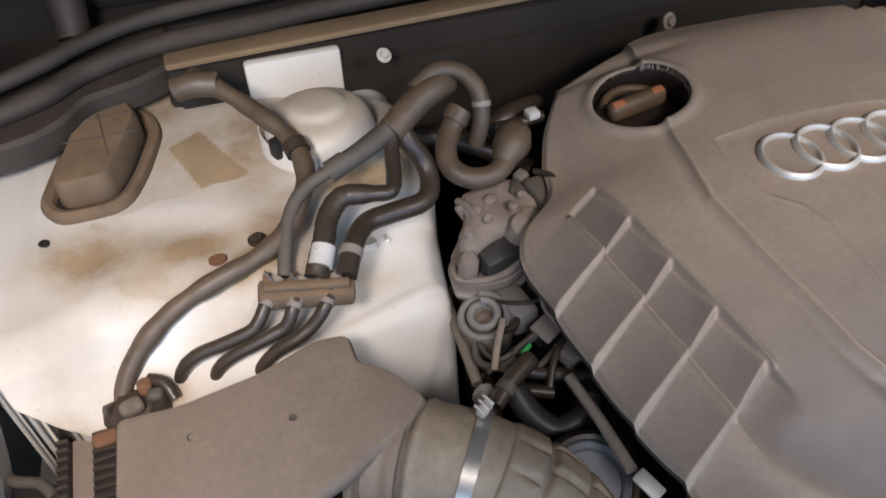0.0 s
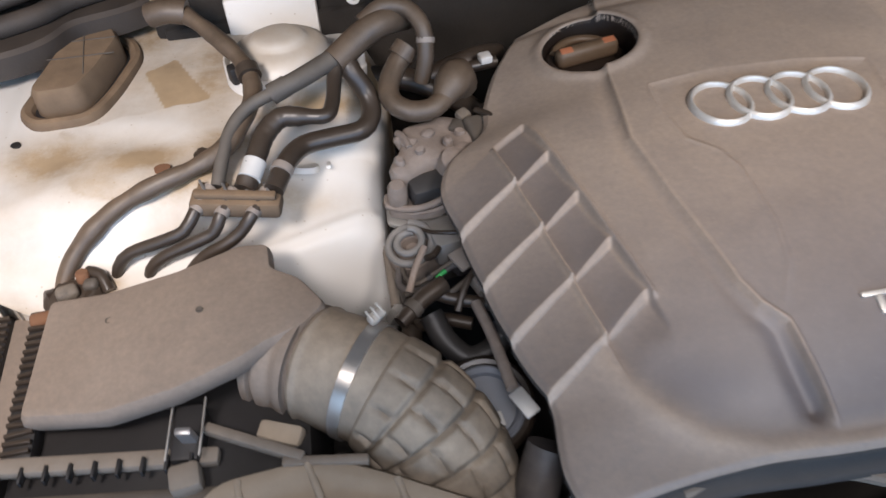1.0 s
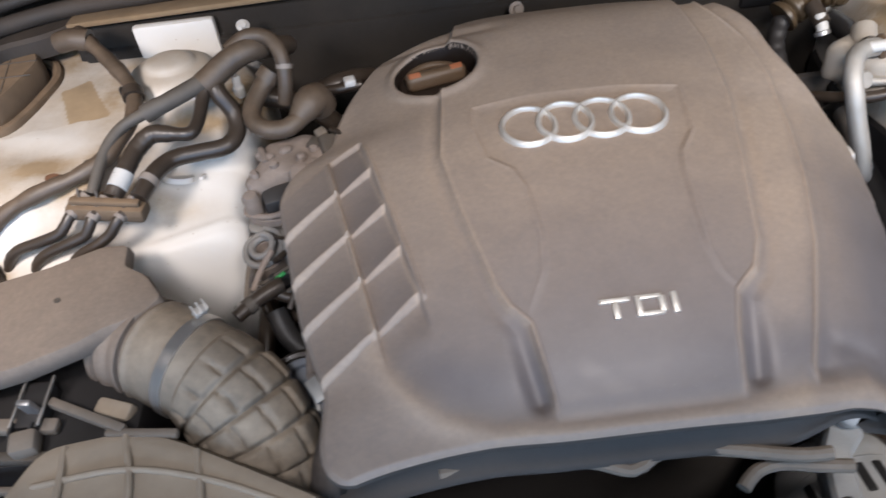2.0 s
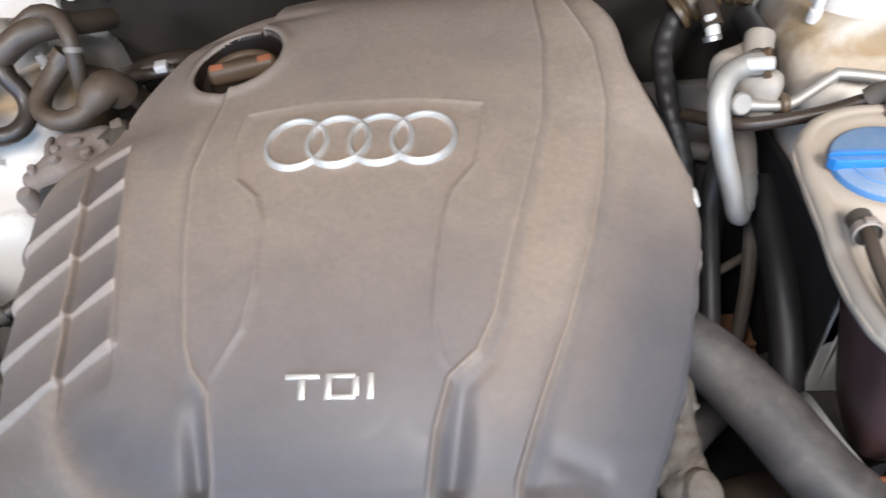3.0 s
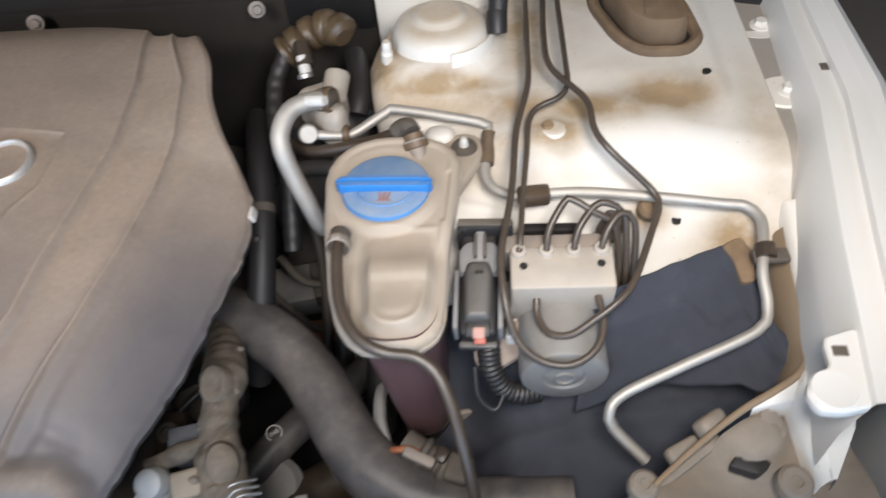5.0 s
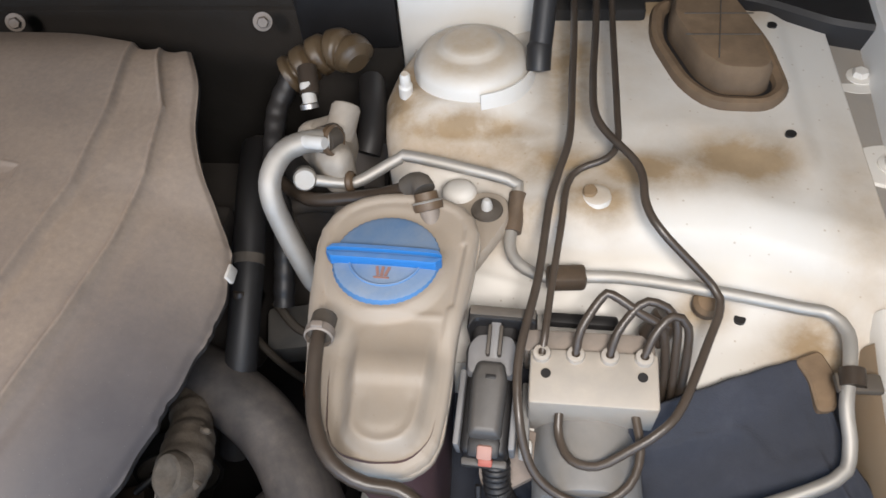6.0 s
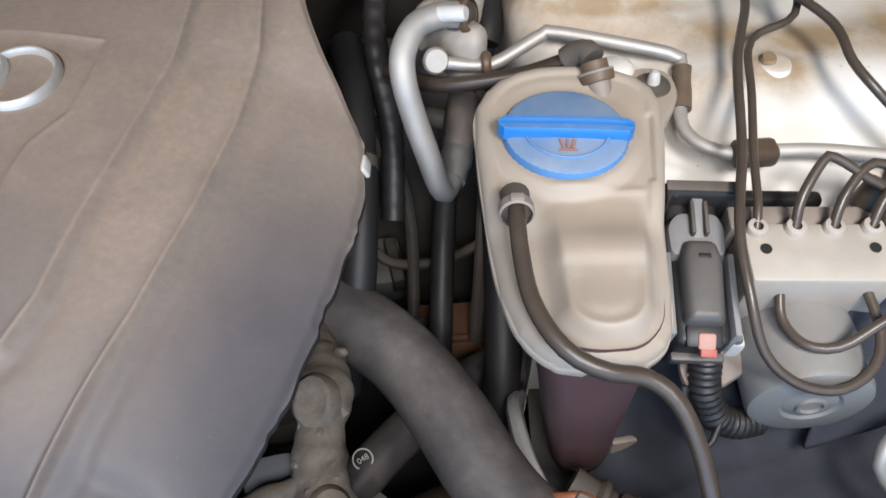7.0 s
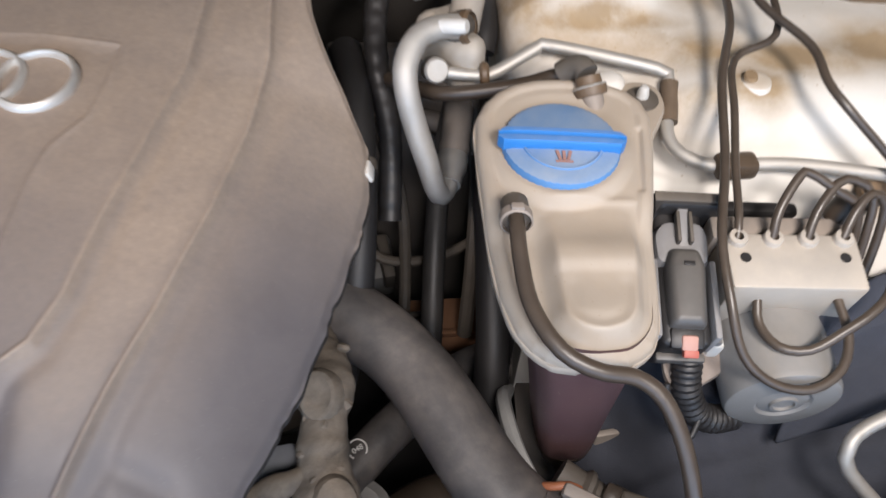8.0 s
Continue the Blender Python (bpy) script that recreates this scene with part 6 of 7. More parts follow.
lever_part = part("lever", stack(rounded([(-0.0112, -0.046), (0.0112, -0.046), (0.0125, -0.006), (0.009, 0.006), (-0.009, 0.006), (-0.0125, -0.006)], 0.004), [(0.0, 0.015), (0, 0.031), (0.0018, 0.0345), (0.005, 0.0362)], m=pm, height=lambda x, y: -0.10 * max(0.0, -0.018 - y)), PLUGDARK, plug, "dark grey locking lever")
part("lever_slot", box((0.0070, 0.0030, 0.001), pm @ pose(0.001, -0.006, 0.0364), 0.0003), BLACK, lever_part)
part("lever_foot", box((0.022, 0.014, 0.014), pm @ pose(0, -0.050, 0.018, 15), 0.003), BLACK, plug)
part("lock_clip", box((0.0105, 0.010, 0.006), pm @ pose(0.001, -0.0540, 0.0225, 25), 0.0018), CLIPPINK, plug, "faded pink lock clip")
part("clip_prong", box((0.0095, 0.005, 0.006), pm @ pose(0.002, -0.0600, 0.0195, 25), 0.001), REDCLIP, plug, "bright red clip end")
part("lower_rim", box((0.032, 0.006, 0.008), pm @ pose(0.000, -0.058, 0.002), 0.002), PLUGDARK, plug)
part("top_bar", box((0.052, 0.010, 0.008), pose(0.520, -0.036, 0.772, 0, 0, -2), 0.003), BLACK, plug)
loom = thing("plug_loom", "ribbed black wiring loom bending under the plug", "wiring loom")
part("loom_sleeve", tube([(0.462, -0.13, 0.735), (0.464, -0.142, 0.715), (0.474, -0.150, 0.695), (0.490, -0.150, 0.685), (0.505, -0.145, 0.68)], lambda t: 0.0098 + 0.0005 * math.sin(t * 110), step=0.0012), BLACK, loom)
part("wire", tube([(0.450, -0.142, 0.72), (0.452, -0.160, 0.70), (0.466, -0.168, 0.69), (0.475, -0.155, 0.70)], 0.0022), BLACK, loom)
sensor = thing("pipe_bracket", "white moulded pipe bracket beside the plug", "bracket")
part("bracket_post", box((0.010, 0.012, 0.03), pose(0.482, -0.118, 0.725, 10), 0.003), LABEL, sensor)
part("bracket_post", box((0.006, 0.05, 0.012), pose(0.4815, -0.10, 0.742, 10), 0.002), GREY, sensor)

# damper rod and black cloth
rod = thing("bonnet_strut", "black round bonnet strut end beside the dome", "bonnet strut")
part("strut_tube", tube([(0.484, 0.180, 0.845), (0.487, 0.205, 0.875), (0.492, 0.25, 0.93), (0.50, 0.33, 1.03)], 0.0095), BLACK, rod)
part("strut_end", lathe([(0.0, -0.012), (0.010, -0.010), (0.0105, 0.010), (0.008, 0.014)], pose(0.4835, 0.178, 0.842, -35), sides=24), BLACK, rod)
rod = thing("heater_pipe_end", "black pipe end at the bulkhead", "pipe end")
part("pipe_run", tube([(0.335, 0.135, 0.77), (0.338, 0.15, 0.78), (0.336, 0.18, 0.79), (0.330, 0.21, 0.79)], 0.012), BLACK, rod)

cloth = thing("battery_blanket", "dark blue grey insulation cloth over the battery bay", "blanket")
n = 60
xs, ys = np.linspace(0.40, 0.715, n), np.linspace(-0.36, -0.02, n)
XX, YY = np.meshgrid(xs, ys)
YY = YY + 0.035 * smooth01(XX, 0.58, 0.70) * smooth01(YY, -0.2, -0.05)
ZZ = 0.632 + 0.105 * smooth01(YY, -0.17, -0.05) + 0.004 * np.sin(XX * 60) * np.sin(YY * 45 + 2) + 0.006 * np.sin(XX * 22 + YY * 35) + 0.010 * np.exp(-((YY + 0.155 - 0.1 * (XX - 0.6)) / 0.010) ** 2)
ZZ -= 0.06 * smooth01(0.49 - XX, 0, 0.06)
mesh_object("cloth_sheet", np.stack([XX.ravel(), YY.ravel(), ZZ.ravel()], 1), [(i * n + j, i * n + j + 1, (i + 1) * n + j + 1, (i + 1) * n + j) for i in range(n - 1) for j in range(n - 1)], CLOTH, cloth)
n = 44
S, T = np.meshgrid(np.linspace(0, 1, n), np.linspace(0, 1, n))
place = lambda key, pts: np.interp(S, key, pts)
upper = (place([0, .3, .62, .72, .86, 1], [0.556, 0.618, 0.670, 0.682, 0.698, 0.710]), place([0, .3, .62, .72, .86, 1], [-0.096, -0.072, -0.051, -0.062, -0.115, -0.146]), place([0, .3, .6, 1], [0.752, 0.758, 0.759, 0.748]))
lower = (place([0, .4, .75, 1], [0.536, 0.612, 0.672, 0.702]), place([0, .4, .75, 1], [-0.160, -0.146, -0.160, -0.178]), place([0, .5, 1], [0.668, 0.690, 0.728]))
fold = 0.0035 * np.exp(-((T - 0.42 - 0.25 * np.exp(-((S - 0.62) / 0.12) ** 2)) / 0.06) ** 2) + 0.0012 * np.sin(S * 9 + T * 5) * T + 0.0005 * np.sin(S * 41 - T * 23)
sag = 0.012 * np.sin(math.pi * T) * (1 - S) - 0.012 * smooth01(S, 0.7, 0.9)
XX, YY, ZZ = (a * (1 - T) + b * T for a, b in zip(upper, lower))
flap = mesh_object("cloth_flap", np.stack([XX.ravel(), YY.ravel() + 0.3 * fold.ravel(), (ZZ + fold + sag).ravel()], 1), [(i * n + j, (i + 1) * n + j, (i + 1) * n + j + 1, i * n + j + 1) for i in range(n - 1) for j in range(n - 1)], CLOTH, cloth)
thick = flap.modifiers.new("thickness", "SOLIDIFY")
thick.thickness, thick.offset = 0.004, -1
clip = thing("pipe_clip", "dark steel clip holding the aluminium pipe", "clip")
part("clip_band", tube([(0.696, -0.070, 0.779), (0.695, -0.082, 0.776)], 0.0085, smooth_path=False), RUBBER, clip)
part("clip_arm", box((0.030, 0.014, 0.006), pose(0.700, -0.078, 0.774), 0.002), DIRTY, clip)
plate = thing("corner_plate", "brown stained steel bracket at the wing corner", "bracket")
part("bracket_sheet", stack(rounded([(0.668, -0.052), (0.686, -0.044), (0.694, -0.060), (0.692, -0.086), (0.679, -0.088), (0.676, -0.066)], 0.005), [(0, 0.752), (0, 0.757), (0.0015, 0.7585)], height=lambda x, y: 0.22 * (y + 0.06)), VENT, plate)

# front corner: latch bracket and dusty panel
latch = thing("headlamp_bracket", "white painted bracket with a slot at the front corner", "bracket")
out = rounded([(0.692, -0.198), (0.694, -0.193), (0.716, -0.186), (0.722, -0.198), (0.716, -0.217), (0.709, -0.247), (0.690, -0.251), (0.674, -0.249), (0.669, -0.236), (0.676, -0.223), (0.687, -0.219), (0.691, -0.214)], 0.005)
part("bracket_sheet", stack(out, [(0, 0.819), (0, 0.825), (0.0015, 0.8265)]), FENDER, latch)
part("slot", box((0.0105, 0.0085, 0.002), pose(0.7005, -0.205, 0.8262, 0, 0, -4), 0.0008), DIRTY, latch)
part("dish", lathe([(0.016, -0.001), (0.0145, 0.0016), (0.006, 0.001), (0, 0.0015)], pose(0.6875, -0.2345, 0.8262), sides=28), FENDER, latch)
arm = thing("wing_front_arm", "white painted front arm of the inner wing", "body panel")
bm = bmesh.new()
rings = []
for k in range(33):
    y = -0.018 - 0.240 * k / 32
    lo = np.interp(y, [-0.258, -0.235, -0.208, -0.190, -0.178, -0.166, -0.150, -0.13, -0.065, -0.018], [0.703, 0.698, 0.695, 0.696, 0.702, 0.711, 0.717, 0.719, 0.723, 0.725])
    hi = np.interp(y, [-0.258, -0.218, -0.200, -0.158, -0.073, -0.018], [0.709, 0.734, 0.738, 0.744, 0.760, 0.770])
    z = np.interp(y, [-0.258, -0.20, -0.15, -0.06, -0.018], [0.738, 0.745, 0.757, 0.770, 0.776])
    rings.append([bm.verts.new(p) for p in ((lo - 0.006, y, z - 0.085), (lo - 0.002, y, z - 0.012), (lo + 0.001, y, z - 0.003), (lo + 0.004, y, z), (0.65 * lo + 0.35 * hi, y, z + 0.002), (0.3 * lo + 0.7 * hi, y, z + 0.001), (hi, y, z), (hi + 0.001, y, z - 0.05))])
for a, b in zip(rings, rings[1:]):
    for i in range(7):
        bm.faces.new((a[i], a[i + 1], b[i + 1], b[i]))
part("arm_sheet", bm, PAINT, arm)
# the stained inner wall below it, and the wedge that runs on along the front panel
bm = bmesh.new()
rings = []
for k in range(20):
    y = -0.040 - 0.135 * k / 19
    x = float(np.interp(y, [-0.175, -0.150, -0.13, -0.065, -0.04], [0.703, 0.714, 0.716, 0.720, 0.722]))
    z = float(np.interp(y, [-0.175, -0.15, -0.06, -0.018], [0.747, 0.752, 0.763, 0.770]))
    rings.append([bm.verts.new(p) for p in ((x - 0.015, y, z - 0.10), (x - 0.011, y, z - 0.030), (x - 0.005, y, z - 0.006), (x, y, z))])
for a, b in zip(rings, rings[1:]):
    for i in range(3):
        bm.faces.new((a[i], a[i + 1], b[i + 1], b[i]))
part("inner_wall", bm, ARMWALL, arm, "brown stained inner wall")
upper = [(0.712, -0.164, 0.747), (0.699, -0.178, 0.7455), (0.678, -0.190, 0.7435), (0.662, -0.198, 0.7415)]
lower = [(0.722, -0.196, 0.742), (0.703, -0.193, 0.741), (0.684, -0.1965, 0.740), (0.663, -0.2005, 0.739)]
bm = bmesh.new()
rings = [[bm.verts.new(v) for v in (u, (Vector(u) * 0.5 + Vector(w) * 0.5 + Vector((0, 0, 0.0015))), w, (w[0], w[1] - 0.001, w[2] - 0.02))] for u, w in zip(upper, lower)]
for a, b in zip(rings, rings[1:]):
    for k in range(3):
        bm.faces.new((a[k], a[k + 1], b[k + 1], b[k]))
part("wedge", bm, PAINT, arm)
part("arm_flange", tube([(0.713, -0.160, 0.749), (0.706, -0.172, 0.746), (0.694, -0.181, 0.7445), (0.676, -0.191, 0.7435), (0.656, -0.2015, 0.7425), (0.630, -0.2185, 0.740), (0.606, -0.236, 0.736), (0.580, -0.256, 0.731)], lambda t: 0.0034 - 0.0012 * t), ARMWALL, arm, "dusty tan rolled edge")


def front_panel(side, label):
    top = thing("headlamp_carrier", label, "front panel", group="front panels")
    n = 50
    a = np.linspace(0.36, 0.74, n)
    b = np.linspace(-0.42, -0.19, n)
    A, B = np.meshgrid(a, b)
    edge = np.interp(A, [0.36, 0.42, 0.50, 0.58, 0.61, 0.66, 0.70, 0.74], [-0.312, -0.300, -0.288, -0.252, -0.230, -0.204, -0.195, -0.194])
    B2 = np.minimum(B + 0.012, edge)
    H = 0.705 + 0.05 * (A - 0.5) + 0.010 * np.sin(A * 40) * np.sin(B * 50) + 0.012 * smooth01(-np.hypot(A - 0.66, B + 0.225), -0.03, -0.02)
    H -= 0.045 * smooth01(B - edge, -0.001, 0.012)
    X = CENTRE + side * (A - CENTRE)
    ob = mesh_object("panel_sheet", np.stack([X.ravel(), B2.ravel(), H.ravel()], 1), [(i * n + j, i * n + j + 1, (i + 1) * n + j + 1, (i + 1) * n + j) for i in range(n - 1) for j in range(n - 1)], SLAM, top)
    rim = [(x, y, 0.7065 + 0.05 * (x - 0.5)) for x, y in ((0.40, -0.302), (0.46, -0.295), (0.52, -0.276), (0.58, -0.248), (0.64, -0.208))]
    part("panel_edge", tube([(CENTRE + side * (x - CENTRE), y - 0.004, z) for x, y, z in rim], 0.0045, sides=10), SLAM, top)
    return top


front_panel(1, "brown grey dusty front panel edge at the headlamp")
t_ = thing("panel_slot", "dark slanted slot in the dusty front panel", "hole")
part("bore", stack(rounded([(0.640, -0.238), (0.654, -0.223), (0.664, -0.229), (0.672, -0.238), (0.660, -0.246)], 0.003), [(0, 0.712), (0, 0.7235), (0.0006, 0.7238)]), BLACK, t_)
for x_, y_, r_ in ((0.680, -0.211, 0.011), (0.684, -0.254, 0.014), (0.574, -0.253, 0.012)):
    t_ = thing("panel_boss", "dusty round boss on the front panel", "boss", group="panel bosses")
    part("boss_body", lathe([(r_, -0.006), (r_ * 0.95, 0.002), (r_ * 0.75, 0.0045), (r_ * 0.35, 0.0045), (r_ * 0.3, 0.003), (0, 0.003)], pose(x_, y_, 0.725, 8, 6), sides=28), SLAM, t_)
bolt("panel_bolt", "dusty bolt on the front panel", (0.675, -0.205, 0.728), 0.007, CAST)
t_ = thing("rubber_buffer", "brown dusty rubber buffer on the front panel", "buffer")
part("buffer_body", box((0.026, 0.016, 0.018), pose(0.634, -0.203, 0.722, 25, 10, 38), 0.005, 3), SLAM, t_)
part("buffer_foot", box((0.030, 0.014, 0.012), pose(0.610, -0.222, 0.716, 15, 8, 30), 0.004, 3), SLAM, t_)


# ---- left side: hoses and looms over the wing ----
hose = thing("fuel_pipe", "dark dusty pipe from the bulkhead bundle to the bracket", "pipe", group="fuel pipes")
part("pipe_run", tube([(-0.342, 0.123, 0.865), (-0.353, 0.116, 0.862), (-0.385, 0.099, 0.856), (-0.406, 0.095, 0.850), (-0.428, 0.089, 0.843), (-0.442, 0.076, 0.835), (-0.451, 0.057, 0.825), (-0.459, 0.030, 0.810)], lambda t: 0.0085 if t < 0.42 else 0.0058), DIRTY, hose)
part("joint", tube([(-0.392, 0.098, 0.854), (-0.407, 0.0945, 0.849)], 0.0092), DIRTY, hose)
hose = thing("fuel_pipe", "black ribbed hose with a printed white label", "hose", group="fuel pipes")
part("hose_tube", tube([(-0.346, 0.122, 0.862), (-0.352, 0.107, 0.850), (-0.356, 0.085, 0.841), (-0.363, 0.070, 0.838), (-0.383, 0.073, 0.838), (-0.401, 0.075, 0.838), (-0.415, 0.064, 0.832), (-0.424, 0.043, 0.825), (-0.436, 0.020, 0.812)], lambda t: 0.0066 + 0.0024 * float(smooth01(t, 0.42, 0.5)) + 0.0003 * math.sin(t * 120) * (t > 0.5), step=0.003), RUBBER, hose)
part("printed_label", tube([(-0.4248, 0.0390, 0.8242), (-0.4312, 0.0250, 0.8178)], 0.0096, smooth_path=False), LABEL, hose, "white printed label")
part("label_bar", box((0.0028, 0.0022, 0.0006), pose(-0.4300, 0.0330, 0.8300, -20, 0, -25), 0.0002), RUBBER, hose)
hose = thing("fuel_pipe", "black hose curving over the strut tower", "hose", group="fuel pipes")
part("hose_tube", tube([(-0.340, 0.121, 0.860), (-0.336, 0.112, 0.850), (-0.326, 0.106, 0.832), (-0.324, 0.092, 0.820), (-0.334, 0.075, 0.815), (-0.362, 0.069, 0.815), (-0.385, 0.064, 0.815), (-0.400, 0.045, 0.815), (-0.413, 0.018, 0.808)], lambda t: 0.0088), RUBBER, hose)
part("hose_clamp", tube([(-0.4035, 0.039, 0.8145), (-0.4065, 0.033, 0.813)], 0.0096, smooth_path=False), CAST, hose)
bundle = thing("pipe_bundle", "thick brown dusty pipe bundle arched at the bulkhead", "pipe bundle")
part("bundle_sleeve", tube([(-0.350, 0.116, 0.860), (-0.337, 0.124, 0.866), (-0.325, 0.131, 0.872), (-0.308, 0.138, 0.878), (-0.292, 0.150, 0.875), (-0.280, 0.175, 0.86), (-0.276, 0.21, 0.84)], lambda t: 0.0122 if t < 0.6 else 0.0105), FOAM, bundle)
part("side_pipe", tube([(-0.322, 0.140, 0.880), (-0.302, 0.148, 0.889), (-0.281, 0.143, 0.887), (-0.270, 0.128, 0.876), (-0.270, 0.118, 0.855), (-0.275, 0.115, 0.83)], 0.0075), FOAM, bundle)
part("clip", tube([(-0.2685, 0.124, 0.868), (-0.2690, 0.1215, 0.864)], 0.0084, smooth_path=False), CAST, bundle)
ub = thing("coolant_bend", "dusty U shaped rubber hose between metal stubs", "hose")
part("hose_tube", tube([(-0.284, 0.132, 0.855), (-0.295, 0.124, 0.846), (-0.306, 0.105, 0.836), (-0.305, 0.089, 0.830), (-0.291, 0.077, 0.826), (-0.271, 0.077, 0.826), (-0.258, 0.088, 0.830), (-0.250, 0.100, 0.835)], 0.0094), FOAM, ub)
part("collar", tube([(-0.284, 0.133, 0.856), (-0.292, 0.1275, 0.849)], 0.0118), FOAM, ub)
part("elbow", tube([(-0.262, 0.085, 0.828), (-0.250, 0.098, 0.836), (-0.244, 0.108, 0.836), (-0.240, 0.115, 0.82)], lambda t: 0.0098 + 0.0055 * float(smooth01(t, 0.0, 0.35))), FOAM, ub)
loom = thing("wiring_loom", "thick brown dusty wiring loom along the white wing", "wiring loom")
part("loom_sleeve", tube([(-0.499, 0.240, 0.868), (-0.480, 0.213, 0.868), (-0.458, 0.186, 0.862), (-0.433, 0.151, 0.852), (-0.424, 0.121, 0.842), (-0.431, 0.091, 0.834), (-0.450, 0.064, 0.824), (-0.478, 0.048, 0.818), (-0.507, 0.040, 0.813), (-0.540, 0.033, 0.802), (-0.566, 0.024, 0.787), (-0.585, 0.011, 0.772), (-0.596, -0.003, 0.757), (-0.60, -0.02, 0.735)], lambda t: 0.0080 + 0.0006 * math.sin(t * 40) + 0.0004 * math.sin(t * 93)), FOAM, loom)
part("loom_elbow", tube([(-0.515, 0.222, 0.868), (-0.499, 0.219, 0.872), (-0.480, 0.216, 0.870)], 0.0115), FOAM, loom)
part("loom_tape", tube([(-0.428, 0.141, 0.849), (-0.4255, 0.131, 0.846)], 0.0108, smooth_path=False), RUBBER, loom)
clip = thing("loom_clip", "black plastic loom clip on the wing", "clip")
part("clip_body", box((0.012, 0.013, 0.018), pose(-0.4415, 0.157, 0.835, 0, 0, 25), 0.003), BLACK, clip)
bolt("loom_bolt", "dark bolt on the white wing by the loom", (-0.474, 0.079, wing_top(-0.474, 0.079)), 0.005, RUBBER)
bracket = thing("pipe_bracket", "dusty moulded pipe bracket across three hoses", "bracket")
part("bracket_body", box((0.074, 0.022, 0.016), pose(-0.445, 0.018, 0.800, 0, 6, -7), 0.004), VENT, bracket)
part("bracket_top", box((0.066, 0.008, 0.006), pose(-0.444, 0.016, 0.8105, 0, 6, -7), 0.002), VENT, bracket)
for k in range(4):
    part("bracket_tooth", box((0.006, 0.012, 0.012), pose(-0.473 + 0.019 * k, 0.032 - 0.0023 * k, 0.806 - 0.002 * k, 0, 6, -7), 0.002), VENT, bracket)
    part("bracket_pin", box((0.002, 0.016, 0.003), pose(-0.470 + 0.017 * k, 0.028 - 0.0023 * k, 0.8145 - 0.002 * k, 0, 6, 20), 0.0005), ZINC, bracket)
for pts in ([(-0.464, 0.030, 0.810), (-0.478, 0.011, 0.803), (-0.489, 0.002, 0.792), (-0.509, 0.001, 0.785), (-0.537, 0.002, 0.776), (-0.550, 0.000, 0.764), (-0.556, -0.002, 0.742), (-0.557, -0.010, 0.715)],
            [(-0.446, 0.026, 0.807), (-0.458, 0.005, 0.800), (-0.466, 0.000, 0.788), (-0.484, -0.002, 0.781), (-0.511, -0.003, 0.771), (-0.524, -0.004, 0.760), (-0.529, -0.006, 0.745), (-0.530, -0.012, 0.72)],
            [(-0.420, 0.024, 0.804), (-0.433, 0.003, 0.798), (-0.445, -0.002, 0.785), (-0.460, -0.006, 0.777), (-0.478, -0.006, 0.768), (-0.495, -0.010, 0.752), (-0.502, -0.018, 0.735)]):
    hose = thing("lower_hose", "black rubber hose curving behind the air box", "hose", group="lower hoses")
    part("hose_tube", tube(pts, 0.0054), RUBBER, hose)
    part("hose_ferrule", tube([pts[0], pts[1]], 0.0060, smooth_path=False), CAST, hose, "dull metal ferrule")
clamp_ = thing("loom_holder", "crusted dark plastic loom holder with a rusty bolt", "holder")
part("holder_body", stack(rounded([(-0.618, -0.012), (-0.602, 0.003), (-0.566, -0.002), (-0.560, -0.018), (-0.571, -0.040), (-0.597, -0.042), (-0.611, -0.024)], 0.006), [(0.003, 0.715), (0, 0.730), (0, 0.752), (0.003, 0.758), (0.007, 0.760)], height=lambda x, y: 0.004 * math.sin(330 * x) * math.sin(290 * y)), RUBBER, clamp_)
part("holder_lump", box((0.018, 0.014, 0.012), pose(-0.588, -0.022, 0.764, 14, 8, 24), 0.005, 3), CRUST, clamp_)
part("holder_lump", box((0.013, 0.011, 0.010), pose(-0.571, -0.014, 0.762, 6, -10, -10), 0.004, 3), DIRTY, clamp_)
part("holder_bolt", lathe([(0, -0.004), (0.0055, -0.004), (0.0058, 0.003), (0.0045, 0.005), (0, 0.005)], pose(-0.578, -0.006, 0.765, -8, 6), sides=12), RUST, clamp_, "rusty bolt head")
part("holder_claw", tube([(-0.575, 0.000, 0.764), (-0.564, -0.006, 0.764), (-0.558, -0.018, 0.756)], 0.0050), RUBBER, clamp_)


